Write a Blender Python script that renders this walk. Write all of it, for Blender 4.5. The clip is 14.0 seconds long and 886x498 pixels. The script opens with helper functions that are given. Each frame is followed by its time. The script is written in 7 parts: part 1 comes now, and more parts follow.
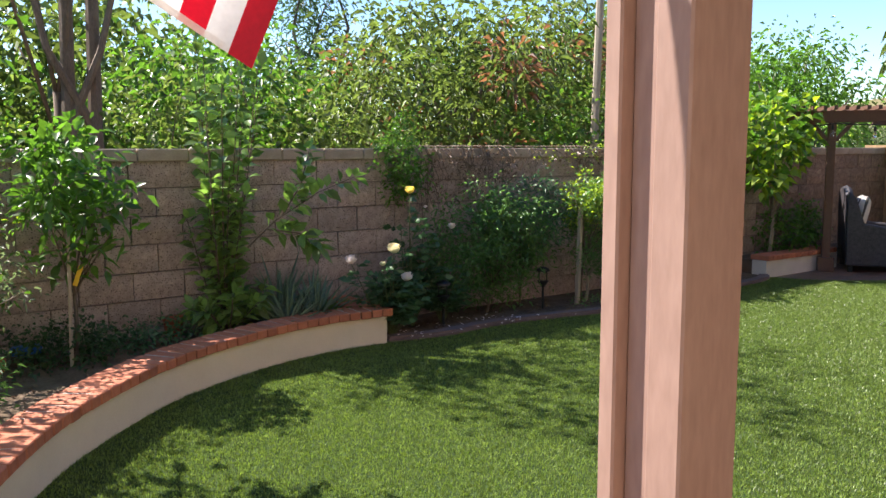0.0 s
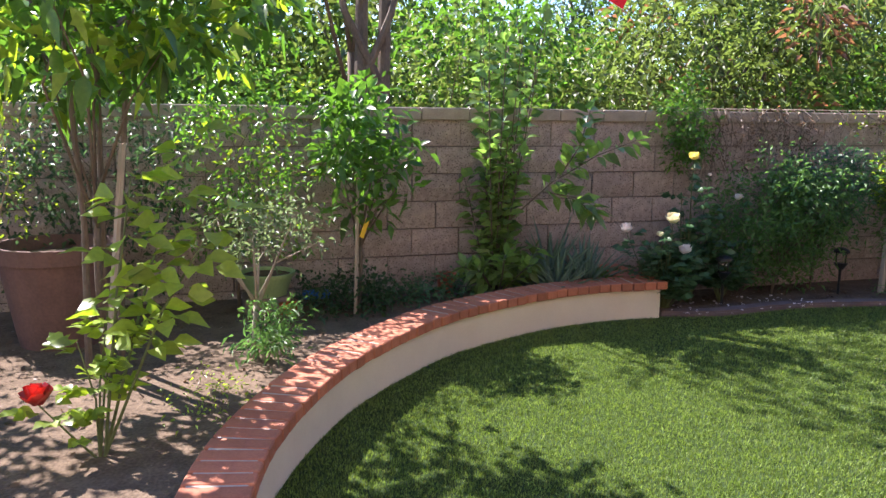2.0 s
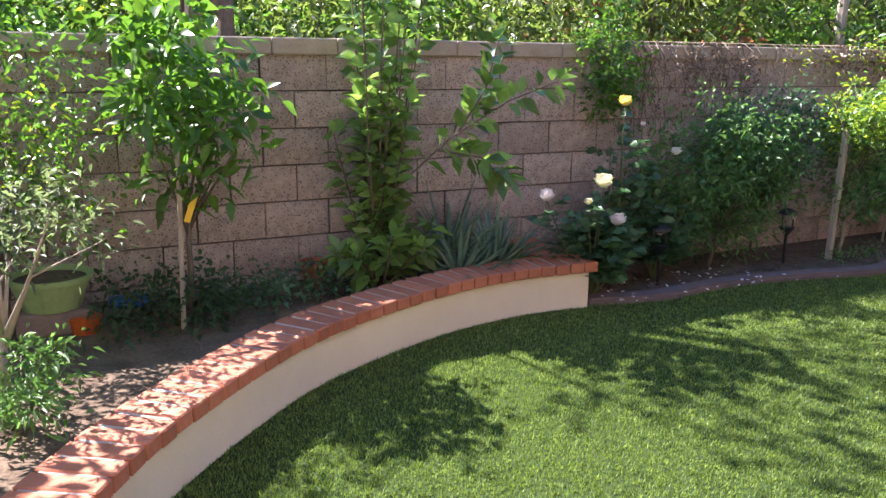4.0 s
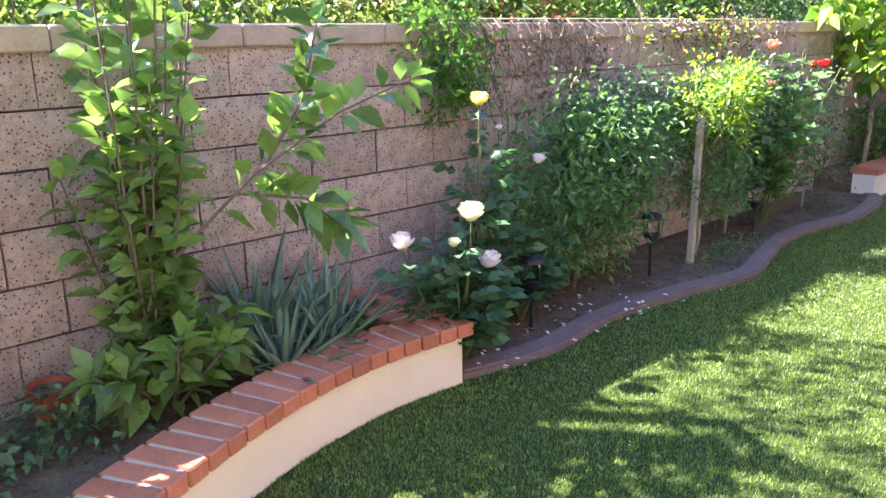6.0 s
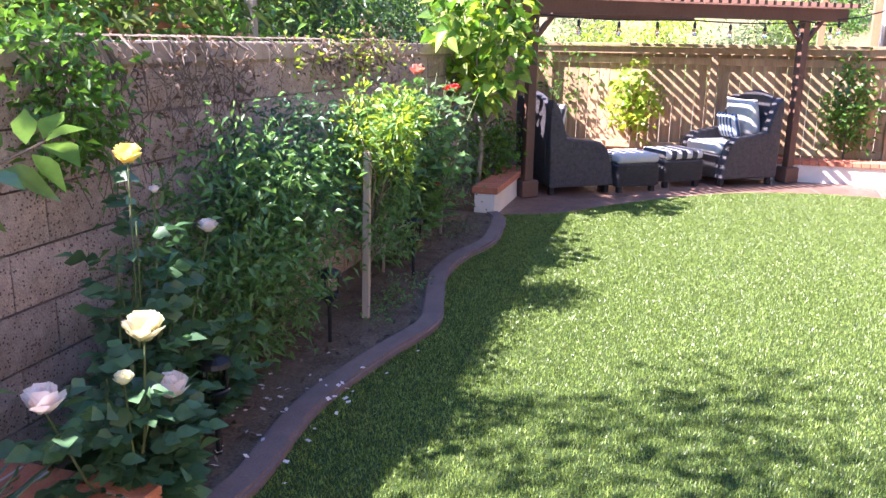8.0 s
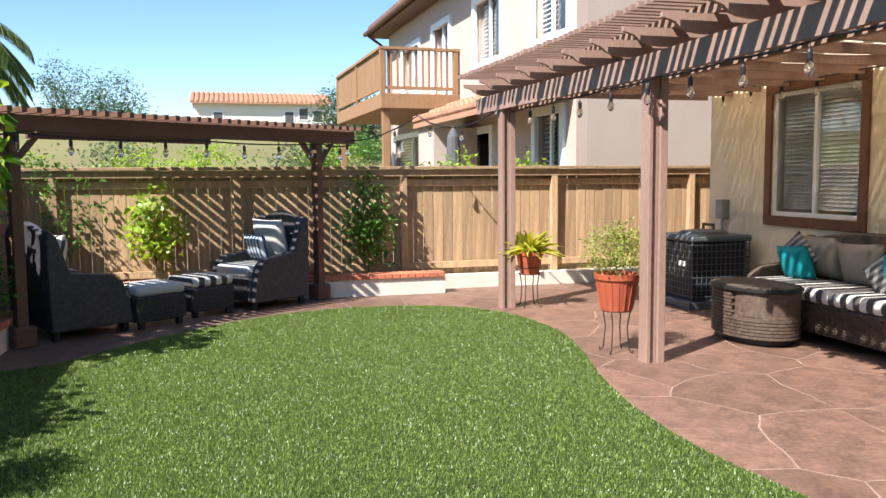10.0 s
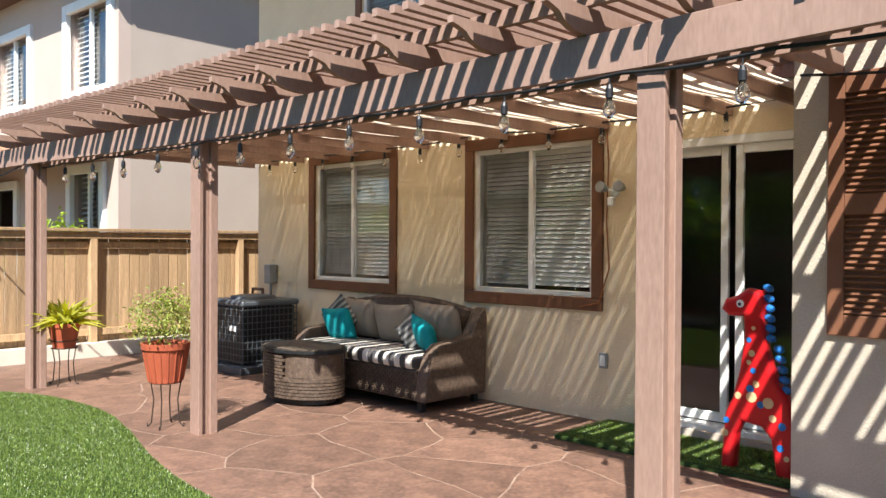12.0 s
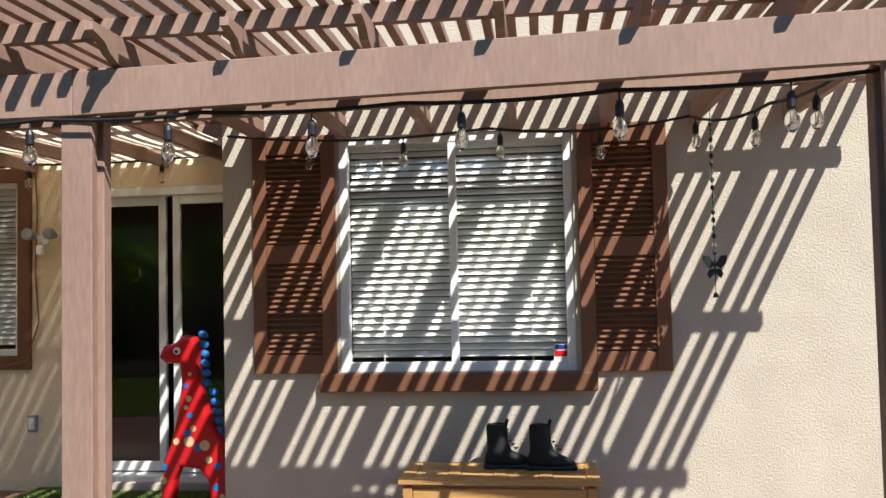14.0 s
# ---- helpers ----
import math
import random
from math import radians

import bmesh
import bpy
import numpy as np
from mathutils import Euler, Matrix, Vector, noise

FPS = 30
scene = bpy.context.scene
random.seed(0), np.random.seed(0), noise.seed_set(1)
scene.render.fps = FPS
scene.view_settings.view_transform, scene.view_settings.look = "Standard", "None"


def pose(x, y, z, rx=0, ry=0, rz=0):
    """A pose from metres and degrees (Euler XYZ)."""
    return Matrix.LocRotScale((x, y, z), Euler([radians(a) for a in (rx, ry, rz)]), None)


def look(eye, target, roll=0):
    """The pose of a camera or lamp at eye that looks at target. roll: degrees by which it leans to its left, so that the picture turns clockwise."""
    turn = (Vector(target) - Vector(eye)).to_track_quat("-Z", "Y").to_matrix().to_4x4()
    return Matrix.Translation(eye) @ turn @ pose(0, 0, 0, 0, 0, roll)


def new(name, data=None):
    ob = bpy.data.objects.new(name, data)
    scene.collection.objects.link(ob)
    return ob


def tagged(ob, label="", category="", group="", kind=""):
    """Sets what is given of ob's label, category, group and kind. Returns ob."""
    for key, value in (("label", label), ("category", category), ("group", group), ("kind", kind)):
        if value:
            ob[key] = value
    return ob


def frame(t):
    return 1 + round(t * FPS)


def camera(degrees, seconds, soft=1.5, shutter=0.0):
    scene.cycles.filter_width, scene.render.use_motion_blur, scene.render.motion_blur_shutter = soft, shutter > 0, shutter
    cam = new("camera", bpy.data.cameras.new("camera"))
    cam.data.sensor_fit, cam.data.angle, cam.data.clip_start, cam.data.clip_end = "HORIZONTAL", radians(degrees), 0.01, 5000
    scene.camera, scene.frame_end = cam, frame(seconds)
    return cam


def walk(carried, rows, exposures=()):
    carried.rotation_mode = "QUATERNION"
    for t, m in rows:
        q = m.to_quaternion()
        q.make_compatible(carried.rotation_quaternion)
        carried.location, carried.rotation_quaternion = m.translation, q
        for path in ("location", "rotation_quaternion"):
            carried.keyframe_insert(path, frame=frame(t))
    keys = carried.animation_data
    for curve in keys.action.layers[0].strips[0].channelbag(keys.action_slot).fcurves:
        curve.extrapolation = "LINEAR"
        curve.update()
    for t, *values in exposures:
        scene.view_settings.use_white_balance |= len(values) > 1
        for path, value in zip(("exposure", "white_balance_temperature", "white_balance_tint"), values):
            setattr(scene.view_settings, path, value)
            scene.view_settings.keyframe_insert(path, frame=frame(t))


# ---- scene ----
cam = camera(57.5, 14.0)
PATH = [
    (0, (-2.305, 1.148, 1.614), (-1.155, 2.767, 1.372), -0.2),
    (0.5, (-2.304, 1.231, 1.609), (-1.427, 3.013, 1.377), -0.1),
    (1, (-2.319, 1.245, 1.609), (-1.647, 3.113, 1.368), -0.3),
    (1.5, (-2.331, 1.231, 1.606), (-1.743, 3.122, 1.328), -0.4),
    (2, (-2.353, 1.398, 1.607), (-1.764, 3.279, 1.271), 0.7),
    (2.5, (-2.25, 1.745, 1.576), (-1.653, 3.616, 1.195), 1.0),
    (3, (-2.106, 2.142, 1.517), (-1.486, 3.999, 1.109), 0.9),
    (3.5, (-1.903, 2.528, 1.509), (-1.217, 4.355, 1.072), 0.8),
    (4, (-1.78, 2.848, 1.527), (-0.935, 4.602, 1.067), 0.6),
    (4.2, (-1.73, 2.986, 1.519), (-0.799, 4.694, 1.055), 0.7),
    (6.3, (-1.179, 4.607, 1.567), (0.198, 5.961, 1.045), -1.5),
    (6.5, (-1.103, 4.743, 1.569), (0.311, 6.053, 1.036), -1.6),
    (7, (-0.965, 5.032, 1.604), (0.621, 6.115, 1.043), -0.8),
    (7.5, (-0.849, 5.198, 1.625), (0.893, 6.017, 1.08), -0.2),
    (8, (-0.713, 5.372, 1.652), (1.149, 5.907, 1.155), 0.9),
    (8.2, (-0.666, 5.443, 1.659), (1.232, 5.863, 1.189), 0.7),
    (10.3, (0.135, 4.98, 1.5), (2.019, 4.322, 1.365), -0.5),
    (10.5, (0.18, 4.995, 1.497), (2.021, 4.223, 1.385), -0.5),
    (11, (0.196, 5.09, 1.494), (1.901, 4.047, 1.431), -0.0),
    (11.5, (0.176, 5.084, 1.503), (1.729, 3.824, 1.47), 0.3),
    (12, (0.141, 4.979, 1.512), (1.537, 3.548, 1.496), 0.3),
    (12.5, (0.092, 4.957, 1.529), (1.283, 3.351, 1.532), 0.2),
    (13, (0.096, 4.981, 1.55), (0.997, 3.196, 1.571), 0.0),
    (13.5, (0.082, 4.966, 1.541), (0.654, 3.05, 1.594), -0.5),
    (14, (0.025, 5.041, 1.542), (0.253, 3.056, 1.626), -1.2),
]
walk(cam, [(t, look(eye, target, roll)) for t, eye, target, roll in PATH], [(0.0, 1.45, 6700, 16), (1.0, 1.75, 6300, 23), (2.0, 1.8, 6300, 23), (3.0, 1.88, 6300, 23), (4.2, 2.25, 6300, 25), (6.4, 3.15, 6200, 29), (8.2, 2.45, 6100, 34), (10.3, 1.15, 6450, 10), (12.2, 1.17, 6450, 9), (14.0, 0.72, 6450, 9)])

# ---------- light ----------
SUN = Vector((-0.5, 0.77, 1.0)).normalized()
world = bpy.data.worlds.new("world")
scene.world = world
world.use_nodes = True
_nt = world.node_tree
_sky = _nt.nodes.new("ShaderNodeTexSky")
_sky.sky_type, _sky.sun_disc = "NISHITA", False
_sky.sun_elevation = math.asin(SUN.z)
_sky.sun_rotation = math.atan2(SUN.x, SUN.y)
_sky.air_density, _sky.dust_density, _sky.ozone_density = 1.0, 0.15, 3.0
_sky.altitude = 400.0
_deep = _nt.nodes.new("ShaderNodeHueSaturation")
_deep.inputs["Saturation"].default_value = 1.14
_nt.links.new(_sky.outputs[0], _deep.inputs["Color"])
_nt.links.new(_deep.outputs[0], _nt.nodes["Background"].inputs[0])
_nt.nodes["Background"].inputs[1].default_value = 0.10
sun = new("sun", bpy.data.lights.new("sun", "SUN"))
sun.data.energy, sun.data.angle, sun.data.color = 5.0, radians(0.53), (1.0, 0.965, 0.91)
sun.matrix_world = Matrix.Translation((0, 0, 20)) @ SUN.to_track_quat("Z", "Y").to_matrix().to_4x4()


# ---------- materials ----------
def shade(name, base, dark=None, rough=0.8, scale=8.0, fine=90.0, amount=0.35, bump=0.15, depth=0.004, metal=0.0,
          pieces=0.0, islands=0.0, stretch=(1, 1, 1), spec=0.4, sheer=0.0):
    """A surface with blotches at one scale, grain at another and relief; pieces or islands vary the value from piece to piece."""
    m = bpy.data.materials.new(name)
    m.use_nodes = True
    n, l = m.node_tree.nodes, m.node_tree.links
    p = n["Principled BSDF"]
    p.inputs["Roughness"].default_value, p.inputs["Metallic"].default_value = rough, metal
    p.inputs["Specular IOR Level"].default_value = spec
    dark = dark or tuple(c * 0.55 for c in base)
    co = n.new("ShaderNodeTexCoord")
    mp = n.new("ShaderNodeMapping")
    mp.inputs["Scale"].default_value = stretch
    l.new(co.outputs["Object"], mp.inputs[0])
    big, small = n.new("ShaderNodeTexNoise"), n.new("ShaderNodeTexNoise")
    big.inputs["Scale"].default_value, big.inputs["Detail"].default_value = scale, 5
    small.inputs["Scale"].default_value, small.inputs["Detail"].default_value = fine, 4
    l.new(mp.outputs[0], big.inputs[0])
    l.new(mp.outputs[0], small.inputs[0])
    add = n.new("ShaderNodeMix")
    add.inputs[0].default_value = 0.5
    l.new(big.outputs[0], add.inputs[2])
    l.new(small.outputs[0], add.inputs[3])
    ramp = n.new("ShaderNodeValToRGB")
    ramp.color_ramp.elements[0].position, ramp.color_ramp.elements[1].position = 0.5 - 0.18, 0.5 + 0.14
    low = tuple(b + (d - b) * amount * 1.6 if amount < 0.62 else d for b, d in zip(base, dark))
    ramp.color_ramp.elements[0].color, ramp.color_ramp.elements[1].color = (*low, 1), (*base, 1)
    l.new(add.outputs[0], ramp.inputs[0])
    out = ramp.outputs[0]
    if pieces or islands:
        hsv = n.new("ShaderNodeHueSaturation")
        rng = n.new("ShaderNodeMapRange")
        var = pieces or islands
        rng.inputs[3].default_value, rng.inputs[4].default_value = 1 - var, 1 + var
        if pieces:
            l.new(n.new("ShaderNodeObjectInfo").outputs["Random"], rng.inputs[0])
        else:
            l.new(n.new("ShaderNodeNewGeometry").outputs["Random Per Island"], rng.inputs[0])
        l.new(rng.outputs[0], hsv.inputs["Value"])
        l.new(out, hsv.inputs["Color"])
        out = hsv.outputs[0]
    l.new(out, p.inputs["Base Color"])
    if bump:
        bp = n.new("ShaderNodeBump")
        bp.inputs["Strength"].default_value, bp.inputs["Distance"].default_value = bump, depth
        l.new(add.outputs[0], bp.inputs["Height"])
        l.new(bp.outputs[0], p.inputs["Normal"])
    if sheer:
        p.inputs["Subsurface Weight"].default_value = 0
        p.inputs["Transmission Weight"].default_value = 0
        tr, ms = n.new("ShaderNodeBsdfTranslucent"), n.new("ShaderNodeMixShader")
        ms.inputs[0].default_value = sheer
        hs = n.new("ShaderNodeHueSaturation")
        hs.inputs["Saturation"].default_value, hs.inputs["Value"].default_value = 1.15, 1.6
        l.new(out, hs.inputs["Color"])
        l.new(hs.outputs[0], tr.inputs[0])
        l.new(p.outputs[0], ms.inputs[1])
        l.new(tr.outputs[0], ms.inputs[2])
        l.new(ms.outputs[0], n["Material Output"].inputs[0])
    return m


def glassy(name, color=(1, 1, 1), rough=0.0, alpha=0.0):
    m = bpy.data.materials.new(name)
    m.use_nodes = True
    p = m.node_tree.nodes["Principled BSDF"]
    p.inputs["Base Color"].default_value = (*color, 1)
    p.inputs["Roughness"].default_value = rough
    p.inputs["Transmission Weight"].default_value = 1.0
    p.inputs["IOR"].default_value = 1.45
    return m


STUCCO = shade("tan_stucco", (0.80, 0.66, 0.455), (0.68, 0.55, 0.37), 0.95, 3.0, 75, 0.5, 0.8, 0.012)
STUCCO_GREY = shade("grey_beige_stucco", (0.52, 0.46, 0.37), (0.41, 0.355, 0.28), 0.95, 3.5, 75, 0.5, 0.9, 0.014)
STUCCO_CREAM = shade("cream_stucco", (0.84, 0.71, 0.54), (0.70, 0.57, 0.41), 0.95, 5, 120, 0.4, 0.3, 0.005)
STUCCO_WHITE = shade("off_white_stucco", (0.72, 0.66, 0.56), (0.5, 0.45, 0.38), 0.95, 4, 120, 0.4, 0.3, 0.005)
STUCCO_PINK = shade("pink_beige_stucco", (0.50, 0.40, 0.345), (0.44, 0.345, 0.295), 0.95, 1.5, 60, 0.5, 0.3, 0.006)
# A slightly darker version of the rear wall's stucco, for the other walls.
STUCCO_SIDE = shade("pink_beige_stucco_darker", (0.44, 0.37, 0.315), (0.38, 0.315, 0.265), 0.95, 1.5, 60, 0.5, 0.3, 0.006)
PAINT_ROSE = shade("rose_brown_paint", (0.345, 0.222, 0.172), (0.21, 0.126, 0.094), 0.65, 3, 60, 0.45, 0.25, 0.003, stretch=(1, 1, 0.25), islands=0.08)
PAINT_BROWN = shade("dark_brown_paint", (0.155, 0.078, 0.050), (0.10, 0.05, 0.032), 0.6, 4, 60, 0.5, 0.25, 0.003, stretch=(1, 1, 0.3))
PAINT_TRIM = shade("chestnut_trim_paint", (0.175, 0.075, 0.036), (0.12, 0.05, 0.025), 0.6, 6, 110, 0.5, 0.35, 0.004)
SHUTTER_PAINT = shade("chestnut_shutter_paint", (0.20, 0.085, 0.045), (0.14, 0.06, 0.03), 0.55, 5, 90, 0.5, 0.2, 0.003)
WHITE_FRAME = shade("white_vinyl", (0.80, 0.80, 0.78), (0.68, 0.68, 0.66), 0.35, 5, 50, 0.4, 0.03)
BLIND = shade("white_blind_slat", (0.86, 0.86, 0.82), (0.80, 0.80, 0.76), 0.45, 5, 40, 0.3, 0.0)
# Dark grey stands in for the lack of light indoors.
DARK_ROOM = shade("unlit_interior_dark", (0.10, 0.095, 0.09), (0.07, 0.066, 0.06), 0.9, 2, 20, 0.5, 0.0)
GLASS = glassy("window_glass")
BULB_GLASS = glassy("bulb_glass", (0.97, 0.95, 0.9))
BLACK_PLASTIC = shade("black_plastic", (0.018, 0.018, 0.02), None, 0.45, 10, 60, 0.4, 0.05)
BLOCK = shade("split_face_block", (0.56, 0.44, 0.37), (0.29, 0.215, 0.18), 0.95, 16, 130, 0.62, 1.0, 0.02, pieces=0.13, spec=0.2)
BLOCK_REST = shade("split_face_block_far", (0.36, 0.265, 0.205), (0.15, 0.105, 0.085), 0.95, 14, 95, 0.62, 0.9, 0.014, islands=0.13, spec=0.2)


def pitted(m, scale, dark):
    """Small dark pits in a cast surface."""
    n, l = m.node_tree.nodes, m.node_tree.links
    p = n["Principled BSDF"]
    came = p.inputs["Base Color"].links[0].from_socket
    v, r, mix = n.new("ShaderNodeTexVoronoi"), n.new("ShaderNodeMapRange"), n.new("ShaderNodeMix")
    v.inputs["Scale"].default_value = scale
    l.new(n.new("ShaderNodeNewGeometry").outputs["Position"], v.inputs["Vector"])
    r.inputs[1].default_value, r.inputs[2].default_value = 0.20, 0.30
    r.inputs[3].default_value, r.inputs[4].default_value = 0.8, 0.0
    l.new(v.outputs["Distance"], r.inputs[0])
    mix.data_type = "RGBA"
    mix.inputs[7].default_value = (*dark, 1)
    l.new(r.outputs[0], mix.inputs[0])
    l.new(came, mix.inputs[6])
    l.new(mix.outputs[2], p.inputs["Base Color"])


pitted(BLOCK, 55, (0.05, 0.035, 0.03))
pitted(BLOCK_REST, 55, (0.05, 0.035, 0.03))
COPING = shade("concrete_coping", (0.46, 0.375, 0.29), (0.28, 0.22, 0.17), 0.95, 9, 120, 0.5, 0.4, 0.006, pieces=0.08, spec=0.2)
MORTAR = shade("grey_brown_mortar", (0.25, 0.185, 0.15), None, 0.95, 20, 100, 0.4, 0.4)
BRICK = shade("red_clay_brick", (0.55, 0.195, 0.105), (0.36, 0.115, 0.062), 0.8, 18, 140, 0.55, 0.5, 0.004, pieces=0.16)
GROUT = shade("pale_grout", (0.56, 0.47, 0.39), None, 0.95, 20, 100, 0.35, 0.3)
SOIL = shade("dry_garden_soil", (0.20, 0.145, 0.10), (0.085, 0.06, 0.042), 1.0, 7, 60, 0.62, 0.9, 0.02, spec=0.1)
DIRT = shade("dusty_earth", (0.25, 0.20, 0.14), (0.15, 0.12, 0.08), 1.0, 0.6, 8, 0.6, 0.5, 0.03, spec=0.1)
TURF = shade("turf_backing", (0.05, 0.085, 0.020), (0.02, 0.036, 0.010), 0.9, 30, 220, 0.62, 0.9, 0.012, spec=0.2)
CURB = shade("mauve_concrete_curb", (0.21, 0.145, 0.125), (0.12, 0.082, 0.072), 0.8, 8, 90, 0.55, 0.3, 0.004)
FENCE_WOOD = shade("weathered_cedar", (0.50, 0.335, 0.185), (0.26, 0.165, 0.09), 0.85, 5, 40, 0.6, 0.4, 0.003, pieces=0.2, stretch=(3, 3, 0.22))
PATIO_STONE = shade("stamped_terracotta_concrete", (0.25, 0.143, 0.10), (0.09, 0.053, 0.04), 0.5, 4.5, 30, 0.62, 0.4, 0.006, pieces=0.16)
PATIO_JOINT = shade("pale_joint_line", (0.38, 0.265, 0.195), (0.18, 0.115, 0.085), 0.85, 5, 40, 0.5, 0.2)
ROOF_DARK = shade("dark_clay_roof_tile", (0.20, 0.125, 0.09), (0.12, 0.075, 0.055), 0.9, 3, 30, 0.5, 0.3, islands=0.15)
ROOF_TILE = shade("clay_roof_tile", (0.47, 0.245, 0.15), (0.33, 0.17, 0.10), 0.9, 3, 30, 0.5, 0.3, islands=0.15)


# ---------- mesh helpers ----------
def thing(name, label, category, at=(0, 0, 0), turn=0.0, group="", kind=""):
    ob = new(name)
    ob.empty_display_size = 0.1
    ob.matrix_basis = pose(*at, 0, 0, turn)
    return tagged(ob, label, category, group, kind)


def link(name, me, material, parent=None, label="", smooth=False):
    if material and not me.materials:
        me.materials.append(material)
    if smooth:
        me.polygons.foreach_set("use_smooth", [True] * len(me.polygons))
    ob = new(name, me)
    ob.parent = parent
    return tagged(ob, label)


def part(name, bm, material, parent=None, label="", smooth=False):
    me = bpy.data.meshes.new(name)
    bm.to_mesh(me)
    bm.free()
    return link(name, me, material, parent, label, smooth)


def box(bm, c, s, turn=(0, 0, 0), bevel=0.0, taper=1.0):
    """A box with centre c and size s, turned about its centre (degrees), its upper end tapered, its edges rounded."""
    made = bmesh.ops.create_cube(bm, size=1.0)["verts"]
    for v in made:
        k = taper if v.co.z > 0 else 1.0
        v.co = Vector((v.co.x * s[0] * k, v.co.y * s[1] * k, v.co.z * s[2]))
    if bevel:
        edges = list({e for v in made for e in v.link_edges})
        made = bmesh.ops.bevel(bm, geom=edges, offset=bevel, segments=1, affect="EDGES", profile=0.7)["verts"]
    bmesh.ops.transform(bm, matrix=pose(*c, *turn), verts=list(set(made)))
    return bm


def boxes(*rows, bevel=0.0):
    bm = bmesh.new()
    for row in rows:
        box(bm, *row, bevel=bevel)
    return bm


def lathe(bm, rings, c=(0, 0, 0), n=20, caps=(True, True)):
    """Rings of (radius, z), turned about a vertical axis at c."""
    rows = [[bm.verts.new((c[0] + r * math.cos(2 * math.pi * i / n), c[1] + r * math.sin(2 * math.pi * i / n), c[2] + z)) for i in range(n)] for r, z in rings]
    for a, b in zip(rows, rows[1:]):
        for i in range(n):
            bm.faces.new((a[i], a[(i + 1) % n], b[(i + 1) % n], b[i]))
    if caps[0]:
        bm.faces.new(rows[0][::-1])
    if caps[1]:
        bm.faces.new(rows[-1])
    return bm


def tube(bm, points, radius, n=8, end=None):
    """A tapered round bar along points; radius at its start, end at its end."""
    pts = [Vector(p) for p in points]
    end = radius if end is None else end
    rows, side = [], None
    for i, p in enumerate(pts):
        d = (pts[min(i + 1, len(pts) - 1)] - pts[max(i - 1, 0)]).normalized()
        side = (side or (Vector((0, 0, 1)) if abs(d.z) < 0.9 else Vector((1, 0, 0)))).cross(d) if side is None else side - d * side.dot(d)
        side.normalize()
        up = d.cross(side)
        r = radius + (end - radius) * i / max(1, len(pts) - 1)
        rows.append([bm.verts.new(p + (side * math.cos(2 * math.pi * k / n) + up * math.sin(2 * math.pi * k / n)) * r) for k in range(n)])
    for a, b in zip(rows, rows[1:]):
        for k in range(n):
            bm.faces.new((a[k], a[(k + 1) % n], b[(k + 1) % n], b[k]))
    bm.faces.new(rows[0][::-1])
    bm.faces.new(rows[-1])
    return bm


def spline(points, step=0.1, closed=False):
    """A smooth curve through points, at even steps."""
    pts = [Vector(p) for p in points]
    n, out = len(pts), []
    for i in range(n if closed else n - 1):
        a, b, c, d = (pts[k % n] if closed else pts[min(max(k, 0), n - 1)] for k in (i - 1, i, i + 1, i + 2))
        count = max(2, int((c - b).length / step))
        for k in range(count):
            t = k / count
            out.append(0.5 * (2 * b + (c - a) * t + (2 * a - 5 * b + 4 * c - d) * t * t + (3 * b - a - 3 * c + d) * t ** 3))
    if not closed:
        out.append(pts[-1])
    return out


def even(curve, step):
    """Points at even distances along a curve, with the direction there."""
    out, need = [], 0.0
    for a, b in zip(curve, curve[1:]):
        d, length = (b - a).normalized(), (b - a).length
        while need <= length:
            out.append((a + d * need, d))
            need += step
        need -= length
    return out


def prism(bm, outline, z0, z1):
    """An upright prism over an outline in the plan."""
    low = [bm.verts.new((p[0], p[1], z0)) for p in outline]
    top = [bm.verts.new((p[0], p[1], z1)) for p in outline]
    n = len(low)
    for i in range(n):
        bm.faces.new((low[i], low[(i + 1) % n], top[(i + 1) % n], top[i]))
    bm.faces.new(low[::-1])
    bm.faces.new(top)
    bmesh.ops.recalc_face_normals(bm, faces=bm.faces)
    return bm


def band(bm, curve, left, right, z0, z1):
    """A strip along a curve from left to right of it, with a thickness."""
    rows = []
    for i, p in enumerate(curve):
        d = (curve[min(i + 1, len(curve) - 1)] - curve[max(i - 1, 0)]).normalized()
        n = Vector((-d.y, d.x, 0))
        a, b = p + n * left, p + n * right
        rows.append([bm.verts.new((q.x, q.y, z)) for q, z in ((a, z0), (a, z1), (b, z1), (b, z0))])
    for a, b in zip(rows, rows[1:]):
        for k in range(4):
            bm.faces.new((a[k], a[(k + 1) % 4], b[(k + 1) % 4], b[k]))
    bm.faces.new(rows[0])
    bm.faces.new(rows[-1][::-1])
    bmesh.ops.recalc_face_normals(bm, faces=bm.faces)
    return bm


def structure(name, bm, material, label, category):
    return tagged(part(name, bm, material), label, category, "", "structure")


# ---------- plan ----------
WALL_Y, WALL_TOP = 7.63, 1.74            # garden wall: face and height
HOUSE_X0, HOUSE_X1, STEP_X, DEEP_Y = -9.0, 9.3, 2.04, -0.93
FENCE_X, FENCE_TOP = 11.0, 1.68
POSTS = [(-1.287, 1.96), (1.98, 1.70), (5.99, 1.70), (9.0, 1.93)]
BEAM_LOW, BEAM_TOP = 2.29, 2.48

